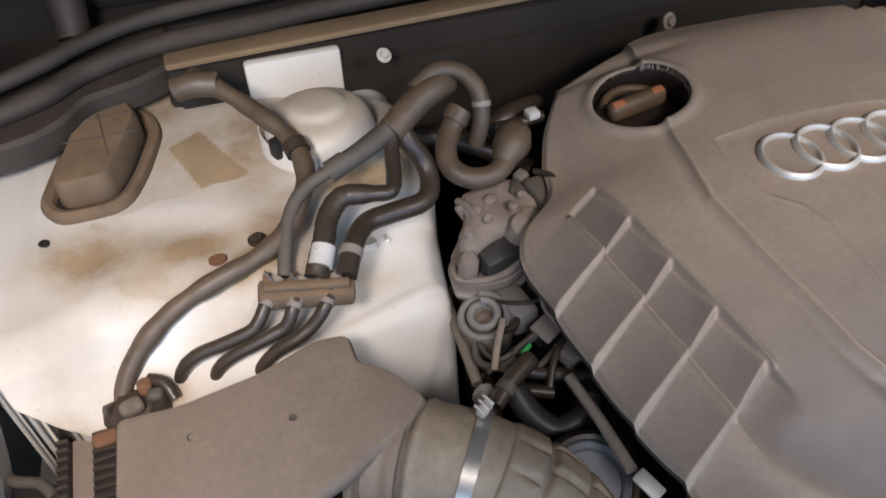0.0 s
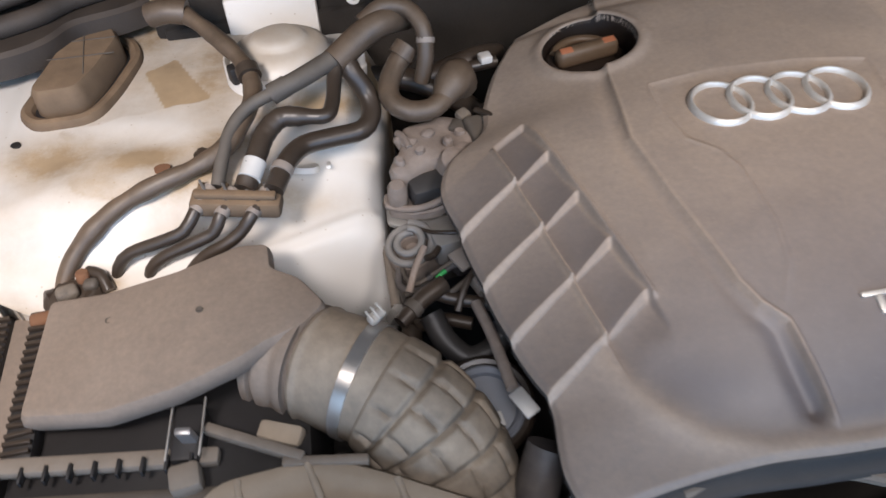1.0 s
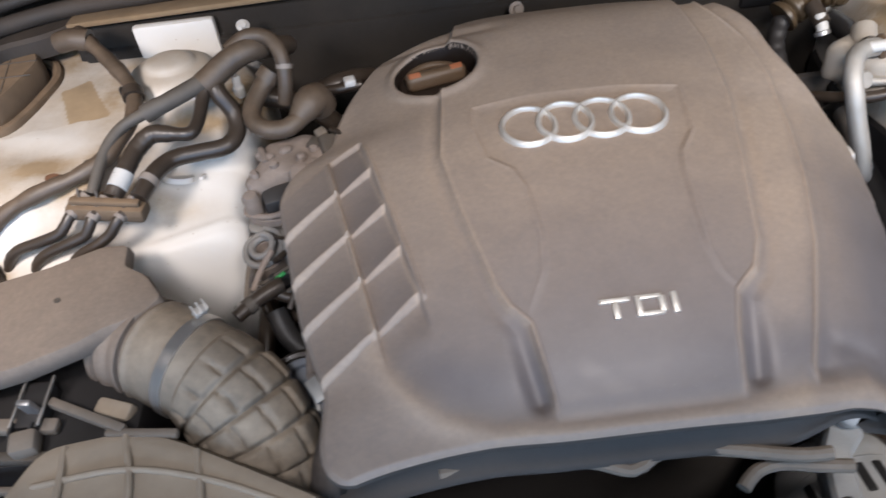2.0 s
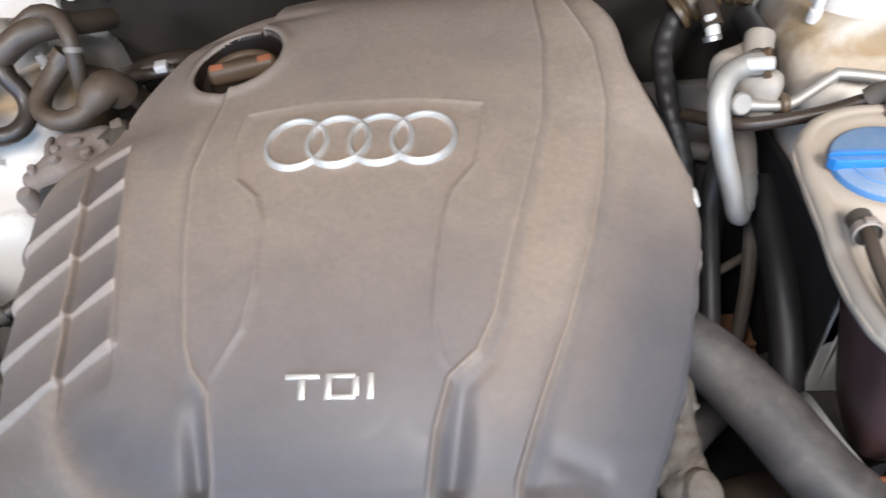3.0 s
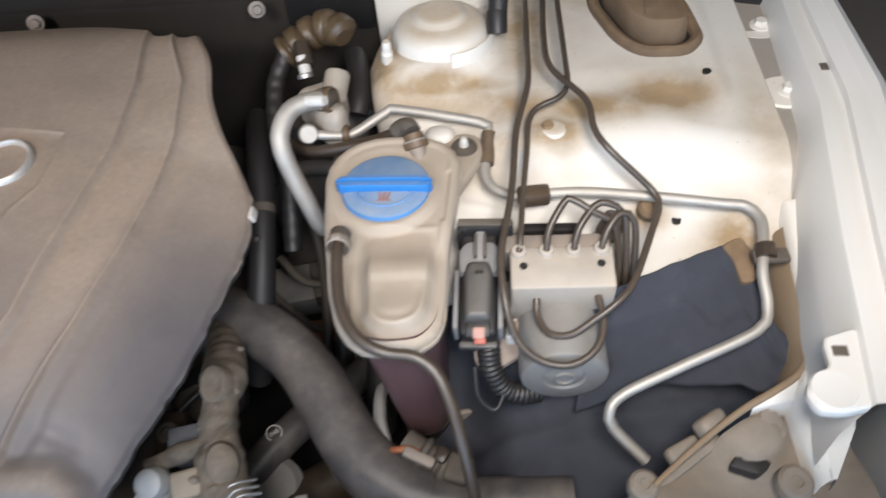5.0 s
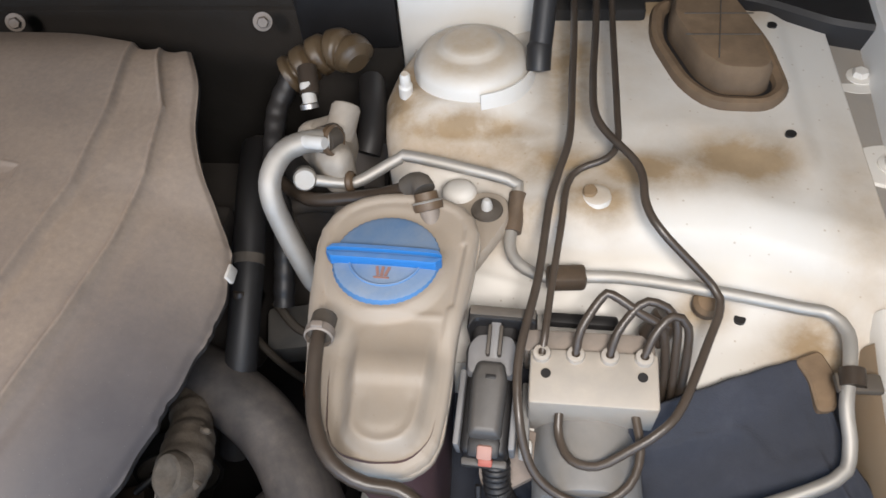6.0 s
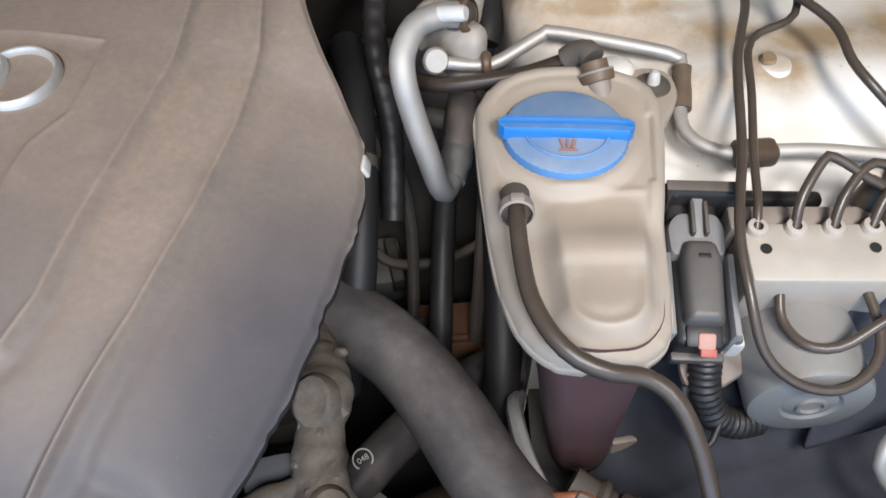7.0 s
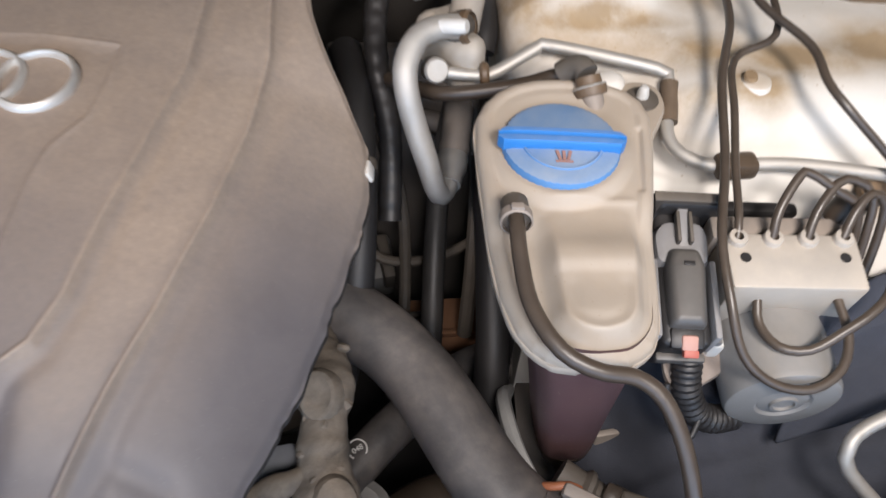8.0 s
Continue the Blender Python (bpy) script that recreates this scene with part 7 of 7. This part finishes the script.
# ---- air box and intake ----
def air_box():
    top = thing("air_box", "dusty brown plastic air filter box lid", "air box")
    outline = [(-0.602, -0.142), (-0.540, -0.154), (-0.487, -0.150), (-0.444, -0.135), (-0.424, -0.122), (-0.396, -0.112), (-0.378, -0.092), (-0.398, -0.060), (-0.419, -0.046), (-0.421, -0.018), (-0.446, -0.016), (-0.494, -0.031), (-0.551, -0.034), (-0.600, -0.030)]
    line = rounded(outline, 0.007, 4)

    def lift(x, y):
        return 0.018 * float(smooth01(np.array(x), -0.60, -0.45)) + 0.0

    lid = part("lid", stack(line, [(0.016, 0.742), (0.005, 0.746), (0.000, 0.7575), (0.001, 0.764), (0.003, 0.768), (0.006, 0.769)], height=lift, close=(False, True)), AIRBOX, top)
    for x, y in ((-0.546, -0.067), (-0.474, -0.080)):
        part("dimple", lathe([(0.0030, 0), (0.0028, 0.0008), (0.0014, 0.0003), (0, 0.0003)], pose(x, y, 0.7685 + lift(x, y)), sides=16), DIRTY, lid)
    part("box_base", box((0.22, 0.16, 0.14), pose(-0.51, -0.13, 0.665), 0.012), BLACK, top)
    part("outlet", box((0.05, 0.06, 0.07), pose(-0.412, -0.104, 0.738, 0, 0, -32), 0.014, 3), AIRBOX, top)
    for x, y, turn in ((-0.484, -0.168, -8),):
        part("clip", box((0.012, 0.006, 0.05), pose(x, y, 0.745, 12, 0, turn), 0.002), ZINC, top)
    return top


air_box()
grille = thing("side_grille", "two black ribbed plastic rails with a dusty strip between", "grille")
part("strip", box((0.040, 0.14, 0.012), pose(-0.619, -0.092, 0.738, 0, 0, 2), 0.003), AIRBOX, grille, "tan dusty strip")
for x0, wide in ((-0.6395, 0.010), (-0.6085, 0.022)):
    rail = part("rail", box((wide, 0.14, 0.016), pose(x0, -0.092, 0.741, 0, 0, 2), 0.003), BLACK, grille)
    for k in range(18):
        part("rib", box((wide * 0.9, 0.0032, 0.005), pose(x0 - 0.00027 * (k - 8.5), -0.092 + 0.0076 * (k - 8.5), 0.7500, 0, 0, 2 + 5 * math.sin(3.7 * k)), 0.0008), RUBBER, rail)
# added dark filler: stands for the shaded gap, hides the white wing front
duct = thing("corner_gap_filler", "added dark filler for the shaded gap before the wing", "duct")
part("filler_body", stack(rounded([(-0.700, -0.012), (-0.690, -0.022), (-0.664, -0.034), (-0.650, -0.040), (-0.648, -0.180), (-0.705, -0.180)], 0.008), [(0.002, 0.56), (0, 0.60), (0, 0.712), (0.004, 0.722), (0.010, 0.726)], height=lambda x, y: 0.004 * math.sin(70 * y)), BLACK, duct)
part("filler_lip", tube([(-0.697, -0.026, 0.727), (-0.680, -0.038, 0.731), (-0.662, -0.046, 0.733), (-0.652, -0.060, 0.733)], 0.0045), DIRTY, duct)
part("end_lump", box((0.020, 0.012, 0.010), pose(-0.610, -0.034, 0.751, 10, 5, 12), 0.004, 3), RUST, grille, "rust brown lump")



def intake():
    top = thing("intake_elbow", "dusty ribbed rubber intake elbow with steel clamp", "intake duct")
    axis = spline([(-0.428, -0.092, 0.738), (-0.400, -0.110, 0.740), (-0.372, -0.128, 0.741), (-0.345, -0.146, 0.735), (-0.322, -0.168, 0.718), (-0.306, -0.194, 0.690), (-0.300, -0.220, 0.655), (-0.298, -0.240, 0.615)], 0.0012)
    total = len(axis) - 1

    def section(bm, a, b, radius, sides=56):
        add_tube(bm, axis[int(a * total):int(b * total) + 1], radius, sides=sides, smooth_path=False, cap=True)
        return bm

    part("box_spigot", section(bmesh.new(), 0.0, 0.17, lambda t: 0.042 + 0.004 * (t < 0.15) - 0.002 * (t > 0.8)), AIRBOX, top)
    part("spigot_ring", section(bmesh.new(), 0.050, 0.135, lambda t: 0.0462 - 0.002 * math.exp(-((t - 0.5) / 0.2) ** 2)), AIRBOX, top)
    part("cuff", section(bmesh.new(), 0.155, 0.36, lambda t: 0.0445 + 0.0022 * math.exp(-((t - 0.06) / 0.05) ** 2) + 0.0010 * math.sin(min(1, t) * 3)), BELLOWS, top)
    part("steel_clamp", section(bmesh.new(), 0.278, 0.308, lambda t: 0.0470), CLAMPSTEEL, top, "bright steel worm clamp")
    part("clamp_screw", box((0.014, 0.009, 0.008), pose(-0.3445, -0.1130, 0.7855, 25, 0, 40), 0.003), ALU, top)
    for k in range(3):
        part("screw_thread", box((0.0022, 0.011, 0.0022), pose(-0.3485 + 0.004 * k, -0.1160 + 0.0033 * k, 0.7900, 25, 0, 40), 0.0008), ALU, top)
    # bellows: raised tiles between ring grooves and lengthwise grooves
    seg = axis[int(0.345 * total):int(0.995 * total) + 1]
    bm, rings, normal, sides = bmesh.new(), [], None, 120
    for i, p in enumerate(seg):
        d = (seg[min(i + 1, len(seg) - 1)] - seg[max(i - 1, 0)]).normalized()
        normal = d.orthogonal().normalized() if normal is None else (normal - d * normal.dot(d)).normalized()
        across, t = d.cross(normal), i / (len(seg) - 1)
        ring = []
        for k in range(sides):
            a = 2 * math.pi * k / sides
            u, w = (t * 7.2) % 1, (a / (2 * math.pi) * 11 + 0.9 * t + 0.5 * (int(t * 7.2) % 2)) % 1
            gap = max(math.exp(-((min(u, 1 - u)) / 0.085) ** 2), math.exp(-((min(w, 1 - w)) / 0.075) ** 2) * min(1.0, t * 9))
            swell = 0.0055 * math.sin(math.pi * min(1, t * 1.15))
            ring.append(bm.verts.new(p + (0.0462 + swell - 0.0044 * gap) * (math.cos(a) * normal + math.sin(a) * across)))
        rings.append(ring)
    for a, b in zip(rings, rings[1:]):
        for k in range(sides):
            bm.faces.new((a[k], a[(k + 1) % sides], b[(k + 1) % sides], b[k]))
    part("bellows", bm, BELLOWS, top, angle=60)
    part("clamp_block", box((0.014, 0.012, 0.020), pose(-0.386, -0.158, 0.722, 20, 0, 38), 0.003), BLACK, top, "dark clamp block")
    return top


intake()
throttle = thing("throttle_pipe", "blue grey plastic round housing beside the cover", "throttle housing")
tm = pose(-0.268, -0.138, 0.675, 24, -6, 0)
part("housing", lathe([(0.0, 0.030), (0.024, 0.030), (0.026, 0.034), (0.030, 0.036), (0.033, 0.034), (0.034, 0.020), (0.032, -0.04), (0.0, -0.04)], tm, sides=44), COOLBLUE, throttle)
part("rim", lathe([(0.0335, 0.018), (0.0385, 0.020), (0.0400, 0.026), (0.0395, 0.034), (0.036, 0.0385), (0.0325, 0.0375), (0.031, 0.0340)], tm, sides=44), RUBBER, throttle)
for k in range(3):
    part("pin", box((0.004, 0.012, 0.006), tm @ pose(-0.010 + 0.010 * k, -0.012, 0.032, 0, 0, 10), 0.001), LABEL, throttle)
hose = thing("breather_hose", "dark smooth breather hose behind the throttle housing", "hose")
part("hose_tube", tube([(-0.300, -0.060, 0.715), (-0.290, -0.080, 0.70), (-0.272, -0.095, 0.692), (-0.250, -0.092, 0.70), (-0.240, -0.080, 0.71)], 0.0105), DARKRUB, hose)
hose = thing("cover_side_hose", "dark hose rising under the cover's front corner", "hose")
part("hose_tube", tube([(-0.262, -0.275, 0.60), (-0.258, -0.250, 0.66), (-0.248, -0.225, 0.70), (-0.235, -0.205, 0.725)], 0.0165), HOSE, hose)
lever = thing("strap", "silver metal strap along the cover's edge", "strap")
part("strap_sheet", tube([(-0.265, -0.085, 0.750), (-0.259, -0.120, 0.750), (-0.255, -0.172, 0.754)], 0.0046), VALVE, lever)
part("strap_end", box((0.012, 0.022, 0.004), pose(-0.2500, -0.187, 0.757, 14, -14, 25), 0.0015), ALU, lever, "bright bare strap end")


# ---- valves and wiring between tower and engine ----
egr = thing("egr_valve", "tan dusty cast valve housing with an open recess", "valve")
crown = rounded([(-0.300, 0.088), (-0.262, 0.098), (-0.234, 0.088), (-0.228, 0.066), (-0.244, 0.046), (-0.258, 0.042), (-0.268, 0.036), (-0.280, 0.037), (-0.292, 0.031), (-0.300, 0.026), (-0.312, 0.024), (-0.318, 0.032), (-0.314, 0.045), (-0.305, 0.056)], 0.007)
part("crown", stack(crown, [(0.004, 0.770), (0.001, 0.786), (0.000, 0.796), (0.002, 0.801), (0.006, 0.8035), (0.012, 0.8045), (0.016, 0.8045)], height=lambda x, y: 0.004 * math.sin(90 * x) * math.sin(70 * y), close=(True, True)), VALVE, egr)
ledge = rounded([(-0.320, 0.050), (-0.322, 0.020), (-0.302, 0.010), (-0.283, 0.010), (-0.266, 0.017), (-0.252, 0.034), (-0.232, 0.060), (-0.240, 0.088), (-0.295, 0.084)], 0.006)
part("ledge", stack(ledge, [(0.002, 0.757), (0, 0.759), (0, 0.766), (0.0015, 0.7675), (0.012, 0.7675)], close=(True, True)), VALVE, egr)
part("ledge_lip", tube([(-0.321, 0.036, 0.768), (-0.3215, 0.022, 0.769), (-0.303, 0.0125, 0.771), (-0.285, 0.0125, 0.773), (-0.270, 0.018, 0.776), (-0.256, 0.034, 0.780)], 0.0032, sides=10), VALVE, egr)
part("plate", stack(rounded(mitred(ledge[0], -0.0025), 0.006), [(0, 0.7485), (0, 0.7520), (0.0008, 0.7525)]), ALU, egr, "bright thin gasket plate")
part("base_casting", box((0.075, 0.065, 0.09), pose(-0.272, 0.054, 0.703, 0, 0, 10), 0.012), DEEP, egr)
part("mouth", box((0.040, 0.022, 0.022), pose(-0.2825, 0.0265, 0.7800, 10, 0, 14), 0.004), DARKRUB, egr, "dark open recess")
part("lobe", lathe([(0.0085, -0.02), (0.0085, 0.008), (0.006, 0.012), (0, 0.013)], pose(-0.3125, 0.0215, 0.783, 10), sides=20), VALVE, egr)
for k, (x_, y_, z_) in enumerate(((-0.2960, 0.0600, 0.806), (-0.2780, 0.0690, 0.806), (-0.2620, 0.0560, 0.806), (-0.3070, 0.0380, 0.804), (-0.2500, 0.0660, 0.805), (-0.2880, 0.0460, 0.806))):
    part("cast_lump", lathe([(0.0085 - 0.0007 * k, -0.004), (0.0075 - 0.0006 * k, 0.0012), (0.0040, 0.0030), (0, 0.0032)], pose(x_, y_, z_, 12 - 5 * k, 8 * (k % 3) - 8, 40 * k), sides=11, squash=0.72), VALVE, egr)
part("round_lobe", lathe([(0, 0.0085), (0.006, 0.0080), (0.0105, 0.0055), (0.0125, 0.0), (0.0130, -0.012)], pose(-0.2620, 0.0340, 0.7990, 22, 10, 0), sides=28, squash=1.1), VALVE, egr)
part("round_lobe", lathe([(0, 0.0060), (0.005, 0.0055), (0.0085, 0.003), (0.0095, -0.010)], pose(-0.2500, 0.0470, 0.7985, 16, 12, 0), sides=24), VALVE, egr)
part("side_boss", lathe([(0.006, -0.012), (0.006, 0.004), (0.004, 0.006), (0, 0.006)], pose(-0.302, 0.070, 0.800, -24, -30), sides=18), VALVE, egr)
part("rib", tube([(-0.304, 0.078, 0.803), (-0.300, 0.066, 0.8075), (-0.2965, 0.052, 0.806)], 0.0032, sides=10), VALVE, egr)
part("pocket", box((0.016, 0.018, 0.010), pose(-0.249, 0.078, 0.8015, 0, 0, -25), 0.004), DIRTY, egr, "dark oily pocket")
part("sensor_block", box((0.022, 0.034, 0.020), pose(-0.233, 0.066, 0.800, 8, 8, 14), 0.005, 3), DIRTY, egr)
part("sensor_lug", box((0.012, 0.012, 0.010), pose(-0.243, 0.088, 0.806, 10, -6, 30), 0.003), CRUST, egr)
part("cable", tube([(-0.232, 0.085, 0.812), (-0.221, 0.068, 0.816), (-0.219, 0.048, 0.812), (-0.230, 0.032, 0.805), (-0.245, 0.020, 0.79)], 0.0030), RUBBER, egr)
coil = thing("vacuum_actuator", "grey round vacuum actuator with coiled hose", "actuator")
am = pose(-0.306, -0.004, 0.738, 14, -10, 0)
part("actuator_can", lathe([(0.0, 0.002), (0.006, 0.002), (0.008, 0.008), (0.012, 0.009), (0.014, 0.003), (0.0175, 0.003), (0.019, 0.007), (0.022, 0.005), (0.0235, -0.004), (0.023, -0.030), (0, -0.030)], am, sides=36), VALVE, coil)
for r0, lift_ in ((0.0195, 0.006), (0.0115, 0.010)):
    part("coil_hose", tube([am @ Vector((r0 * math.cos(0.55 * k), r0 * math.sin(0.55 * k), lift_ + 0.0006 * k)) for k in range(2, 15)], 0.0034, sides=10), GREY, coil, "grey looped hose")
part("bracket", box((0.024, 0.036, 0.026), pose(-0.279, -0.006, 0.746, 0, 0, 12), 0.005), GREY, coil, "grey motor body")
part("stay", tube([(-0.297, -0.022, 0.758), (-0.307, -0.038, 0.752), (-0.316, -0.056, 0.742)], 0.0030, sides=8), VALVE, coil)
part("connector", box((0.022, 0.018, 0.018), pose(-0.266, -0.032, 0.744, 0, 10, 30), 0.004), BLACK, coil)
for k, pts in enumerate(([(-0.300, -0.062, 0.748), (-0.285, -0.068, 0.742), (-0.262, -0.074, 0.738), (-0.244, -0.078, 0.735), (-0.225, -0.076, 0.735)],
                         [(-0.318, -0.015, 0.735), (-0.322, -0.035, 0.728), (-0.305, -0.050, 0.735), (-0.280, -0.040, 0.748), (-0.262, -0.032, 0.745)],
                         [(-0.300, -0.020, 0.742), (-0.290, -0.030, 0.755), (-0.280, -0.012, 0.752), (-0.272, -0.005, 0.745)],
                         [(-0.318, -0.03, 0.70), (-0.308, -0.05, 0.69), (-0.29, -0.055, 0.70), (-0.265, -0.065, 0.70)],
                         [(-0.312, 0.02, 0.69), (-0.314, -0.02, 0.69), (-0.318, -0.06, 0.68), (-0.322, -0.09, 0.66)])):
    wire = thing("vacuum_hose", "thin dark hose tangled below the valves", "hose", group="vacuum hoses")
    part("hose_tube", tube(pts, (0.0055, 0.0035, 0.003, 0.006, 0.009)[k]), RUBBER if k != 1 else HOSE, wire)
for k, pts in enumerate(([(-0.318, -0.020, 0.738), (-0.316, -0.036, 0.738), (-0.308, -0.048, 0.742), (-0.292, -0.046, 0.750), (-0.270, -0.038, 0.756)],
                         [(-0.252, -0.008, 0.756), (-0.268, -0.016, 0.764), (-0.288, -0.010, 0.762), (-0.304, 0.010, 0.752)],
                         [(-0.262, -0.055, 0.750), (-0.284, -0.066, 0.745), (-0.300, -0.060, 0.738), (-0.312, -0.050, 0.735), (-0.320, -0.052, 0.735)],
                         [(-0.245, 0.015, 0.775), (-0.256, -0.005, 0.768), (-0.262, -0.022, 0.762), (-0.255, -0.045, 0.757)],
                         [(-0.250, -0.050, 0.755), (-0.262, -0.058, 0.757), (-0.272, -0.070, 0.752), (-0.280, -0.084, 0.742)])):
    wire = thing("thin_wire", "thin dusty wire among the vacuum hoses", "wire", group="thin wires")
    part("wire_run", tube(pts, (0.0022, 0.0018, 0.0026, 0.0020, 0.0030)[k], sides=8), (DIRTY, RUBBER, DIRTY, CAST, RUBBER)[k], wire)
tie = thing("cable_tie", "small black cable tie round the wires", "cable tie")
part("tie_band", tube([(-0.2985, -0.0485, 0.7465), (-0.2945, -0.0475, 0.7485)], 0.0042, smooth_path=False), BLACK, tie)
t_ = thing("green_seal", "small bright green seal ring on a connector", "seal")
part("seal_ring", tube([(-0.284, -0.0500, 0.755), (-0.288, -0.0525, 0.754), (-0.292, -0.0545, 0.752)], 0.0021), GREEN, t_)
t_ = thing("hose_fitting", "black hose fitting with a pale nut by the intake", "hose fitting")
part("fitting_body", tube([(-0.327, -0.090, 0.746), (-0.306, -0.072, 0.750), (-0.287, -0.060, 0.750)], lambda t: 0.0062 + 0.0018 * t), RUBBER, t_)
part("fitting_ring", tube([(-0.318, -0.082, 0.748), (-0.312, -0.077, 0.749)], 0.0082, smooth_path=False), DIRTY, t_)
part("union_nut", lathe([(0, -0.012), (0.006, -0.012), (0.007, -0.008), (0.007, 0.004), (0.005, 0.008), (0, 0.008)], pose(-0.328, -0.068, 0.732, 15, 20), sides=6), ALU, t_)
t_ = thing("wiring_connector", "pale metal bracket with plug by the quilted cover", "bracket")
part("bracket_sheet", box((0.030, 0.020, 0.004), pose(-0.262, -0.038, 0.757, 10, 0, 30), 0.001), CAST, t_)
part("plug", box((0.016, 0.022, 0.014), pose(-0.256, -0.062, 0.748, 0, 0, 20), 0.003), CAST, t_)
t_ = thing("fuse_link", "white cable end at the cover's rear edge", "cable end")
part("cable_body", tube([(-0.245, 0.150, 0.815), (-0.225, 0.146, 0.818), (-0.200, 0.150, 0.818)], 0.0055), RUBBER, t_)
part("white_tip", box((0.012, 0.012, 0.008), pose(-0.211, 0.147, 0.825, 0, 0, 10), 0.002), LABEL, t_)
for pts in ([(-0.26, 0.165, 0.80), (-0.235, 0.165, 0.81), (-0.21, 0.175, 0.81), (-0.19, 0.19, 0.80)],
            [(-0.33, 0.18, 0.80), (-0.29, 0.17, 0.80), (-0.25, 0.15, 0.79), (-0.22, 0.12, 0.78)]):
    t_ = thing("rear_hose", "dark dusty hose in the gap before the bulkhead", "hose", group="rear hoses")
    part("hose_tube", tube(pts, 0.011), RUBBER, t_)
bolt("bulkhead_bolt", "pale bolt by the bulkhead pipe bundle", (-0.325, 0.245, 0.850), 0.0046, LABEL, (40, 0))

# ---- front edge below the air box ----
front = thing("lock_carrier", "dusty tan lock carrier panel across the front", "lock carrier")
carrier = rounded([(-0.475, -0.198), (-0.40, -0.190), (-0.36, -0.205), (-0.30, -0.238), (-0.235, -0.275), (-0.20, -0.36), (-0.50, -0.36), (-0.50, -0.25)], 0.02)
part("carrier_sheet", stack(carrier, [(0.004, 0.66), (0, 0.70), (0, 0.735), (0.006, 0.745), (0.016, 0.748), (0.03, 0.744)]), TAN, front)
for pts in ([(-0.452, -0.205, 0.747), (-0.447, -0.25, 0.749), (-0.446, -0.33, 0.749)], [(-0.405, -0.198, 0.747), (-0.392, -0.25, 0.749), (-0.388, -0.33, 0.749)], [(-0.345, -0.222, 0.747), (-0.335, -0.27, 0.749), (-0.332, -0.33, 0.749)],
            [(-0.47, -0.236, 0.746), (-0.40, -0.232, 0.7485), (-0.33, -0.250, 0.7485), (-0.26, -0.282, 0.747)], [(-0.48, -0.275, 0.746), (-0.40, -0.270, 0.7485), (-0.32, -0.284, 0.7485), (-0.25, -0.31, 0.747)]):
    part("pressed_rib", tube([(x, y, z - 0.001) for x, y, z in pts], 0.0028, sides=10), TAN, front)
part("slam_bar", box((0.165, 0.013, 0.010), pose(-0.548, -0.172, 0.744, 4, 3, -5), 0.003), SLAM, front)
part("slam_bar", box((0.165, 0.010, 0.010), pose(-0.548, -0.198, 0.738, 0, 3, -5), 0.003), DIRTY, front)
part("slam_edge", box((0.190, 0.006, 0.008), pose(-0.555, -0.222, 0.733, 0, 3, -6), 0.002), SLAM, front)
for k in range(9):
    part("tooth", box((0.0025, 0.012, 0.008), pose(-0.615 + 0.0165 * k, -0.1745 - 0.0014 * k, 0.7485, 4, 3, -5), 0.0008), BLACK, front)
part("catch", box((0.022, 0.020, 0.018), pose(-0.487, -0.196, 0.744, 6, 0, 8), 0.004), SLAM, front)
part("catch_block", box((0.021, 0.044, 0.036), pose(-0.487, -0.161, 0.734, 4, 0, -4), 0.003), BLACK, front)
for x in (-0.4985, -0.4755):
    part("catch_edge", box((0.0016, 0.046, 0.003), pose(x, -0.161, 0.7535, 4, 0, -4), 0.0005), ALU, front)
part("cross_arm", box((0.078, 0.008, 0.009), pose(-0.441, -0.177, 0.746, 0, 0, -28), 0.002), SLAM, front)
part("cross_arm", box((0.060, 0.007, 0.008), pose(-0.392, -0.200, 0.745, 0, 0, -8), 0.002), SLAM, front)
part("side_pad", box((0.034, 0.016, 0.014), pose(-0.424, -0.166, 0.734, 14, 0, -22), 0.004), TAN, front)
lamp = thing("lamp_housing", "dark glossy lamp housing below the slam bar", "lamp housing")
part("lamp_shell", box((0.18, 0.14, 0.10), pose(-0.56, -0.295, 0.675, 6, 0, -4), 0.03, 4), BLACK, lamp)
part("lamp_rib", box((0.12, 0.006, 0.012), pose(-0.56, -0.27, 0.728, 6, 6, -12), 0.003), GREY, lamp)
part("lamp_rib", box((0.05, 0.006, 0.012), pose(-0.60, -0.30, 0.724, 6, 6, 30), 0.003), GREY, lamp)
beam = thing("front_beam", "black crossmember below the engine cover", "crossmember")
part("beam_body", box((0.50, 0.05, 0.06), pose(-0.02, -0.33, 0.655), 0.012), BLACK, beam)
part("beam_trim", tube([(-0.20, -0.305, 0.70), (-0.10, -0.318, 0.705), (0.0, -0.315, 0.70), (0.08, -0.322, 0.702), (0.14, -0.312, 0.70)], 0.010), DIRTY, beam)
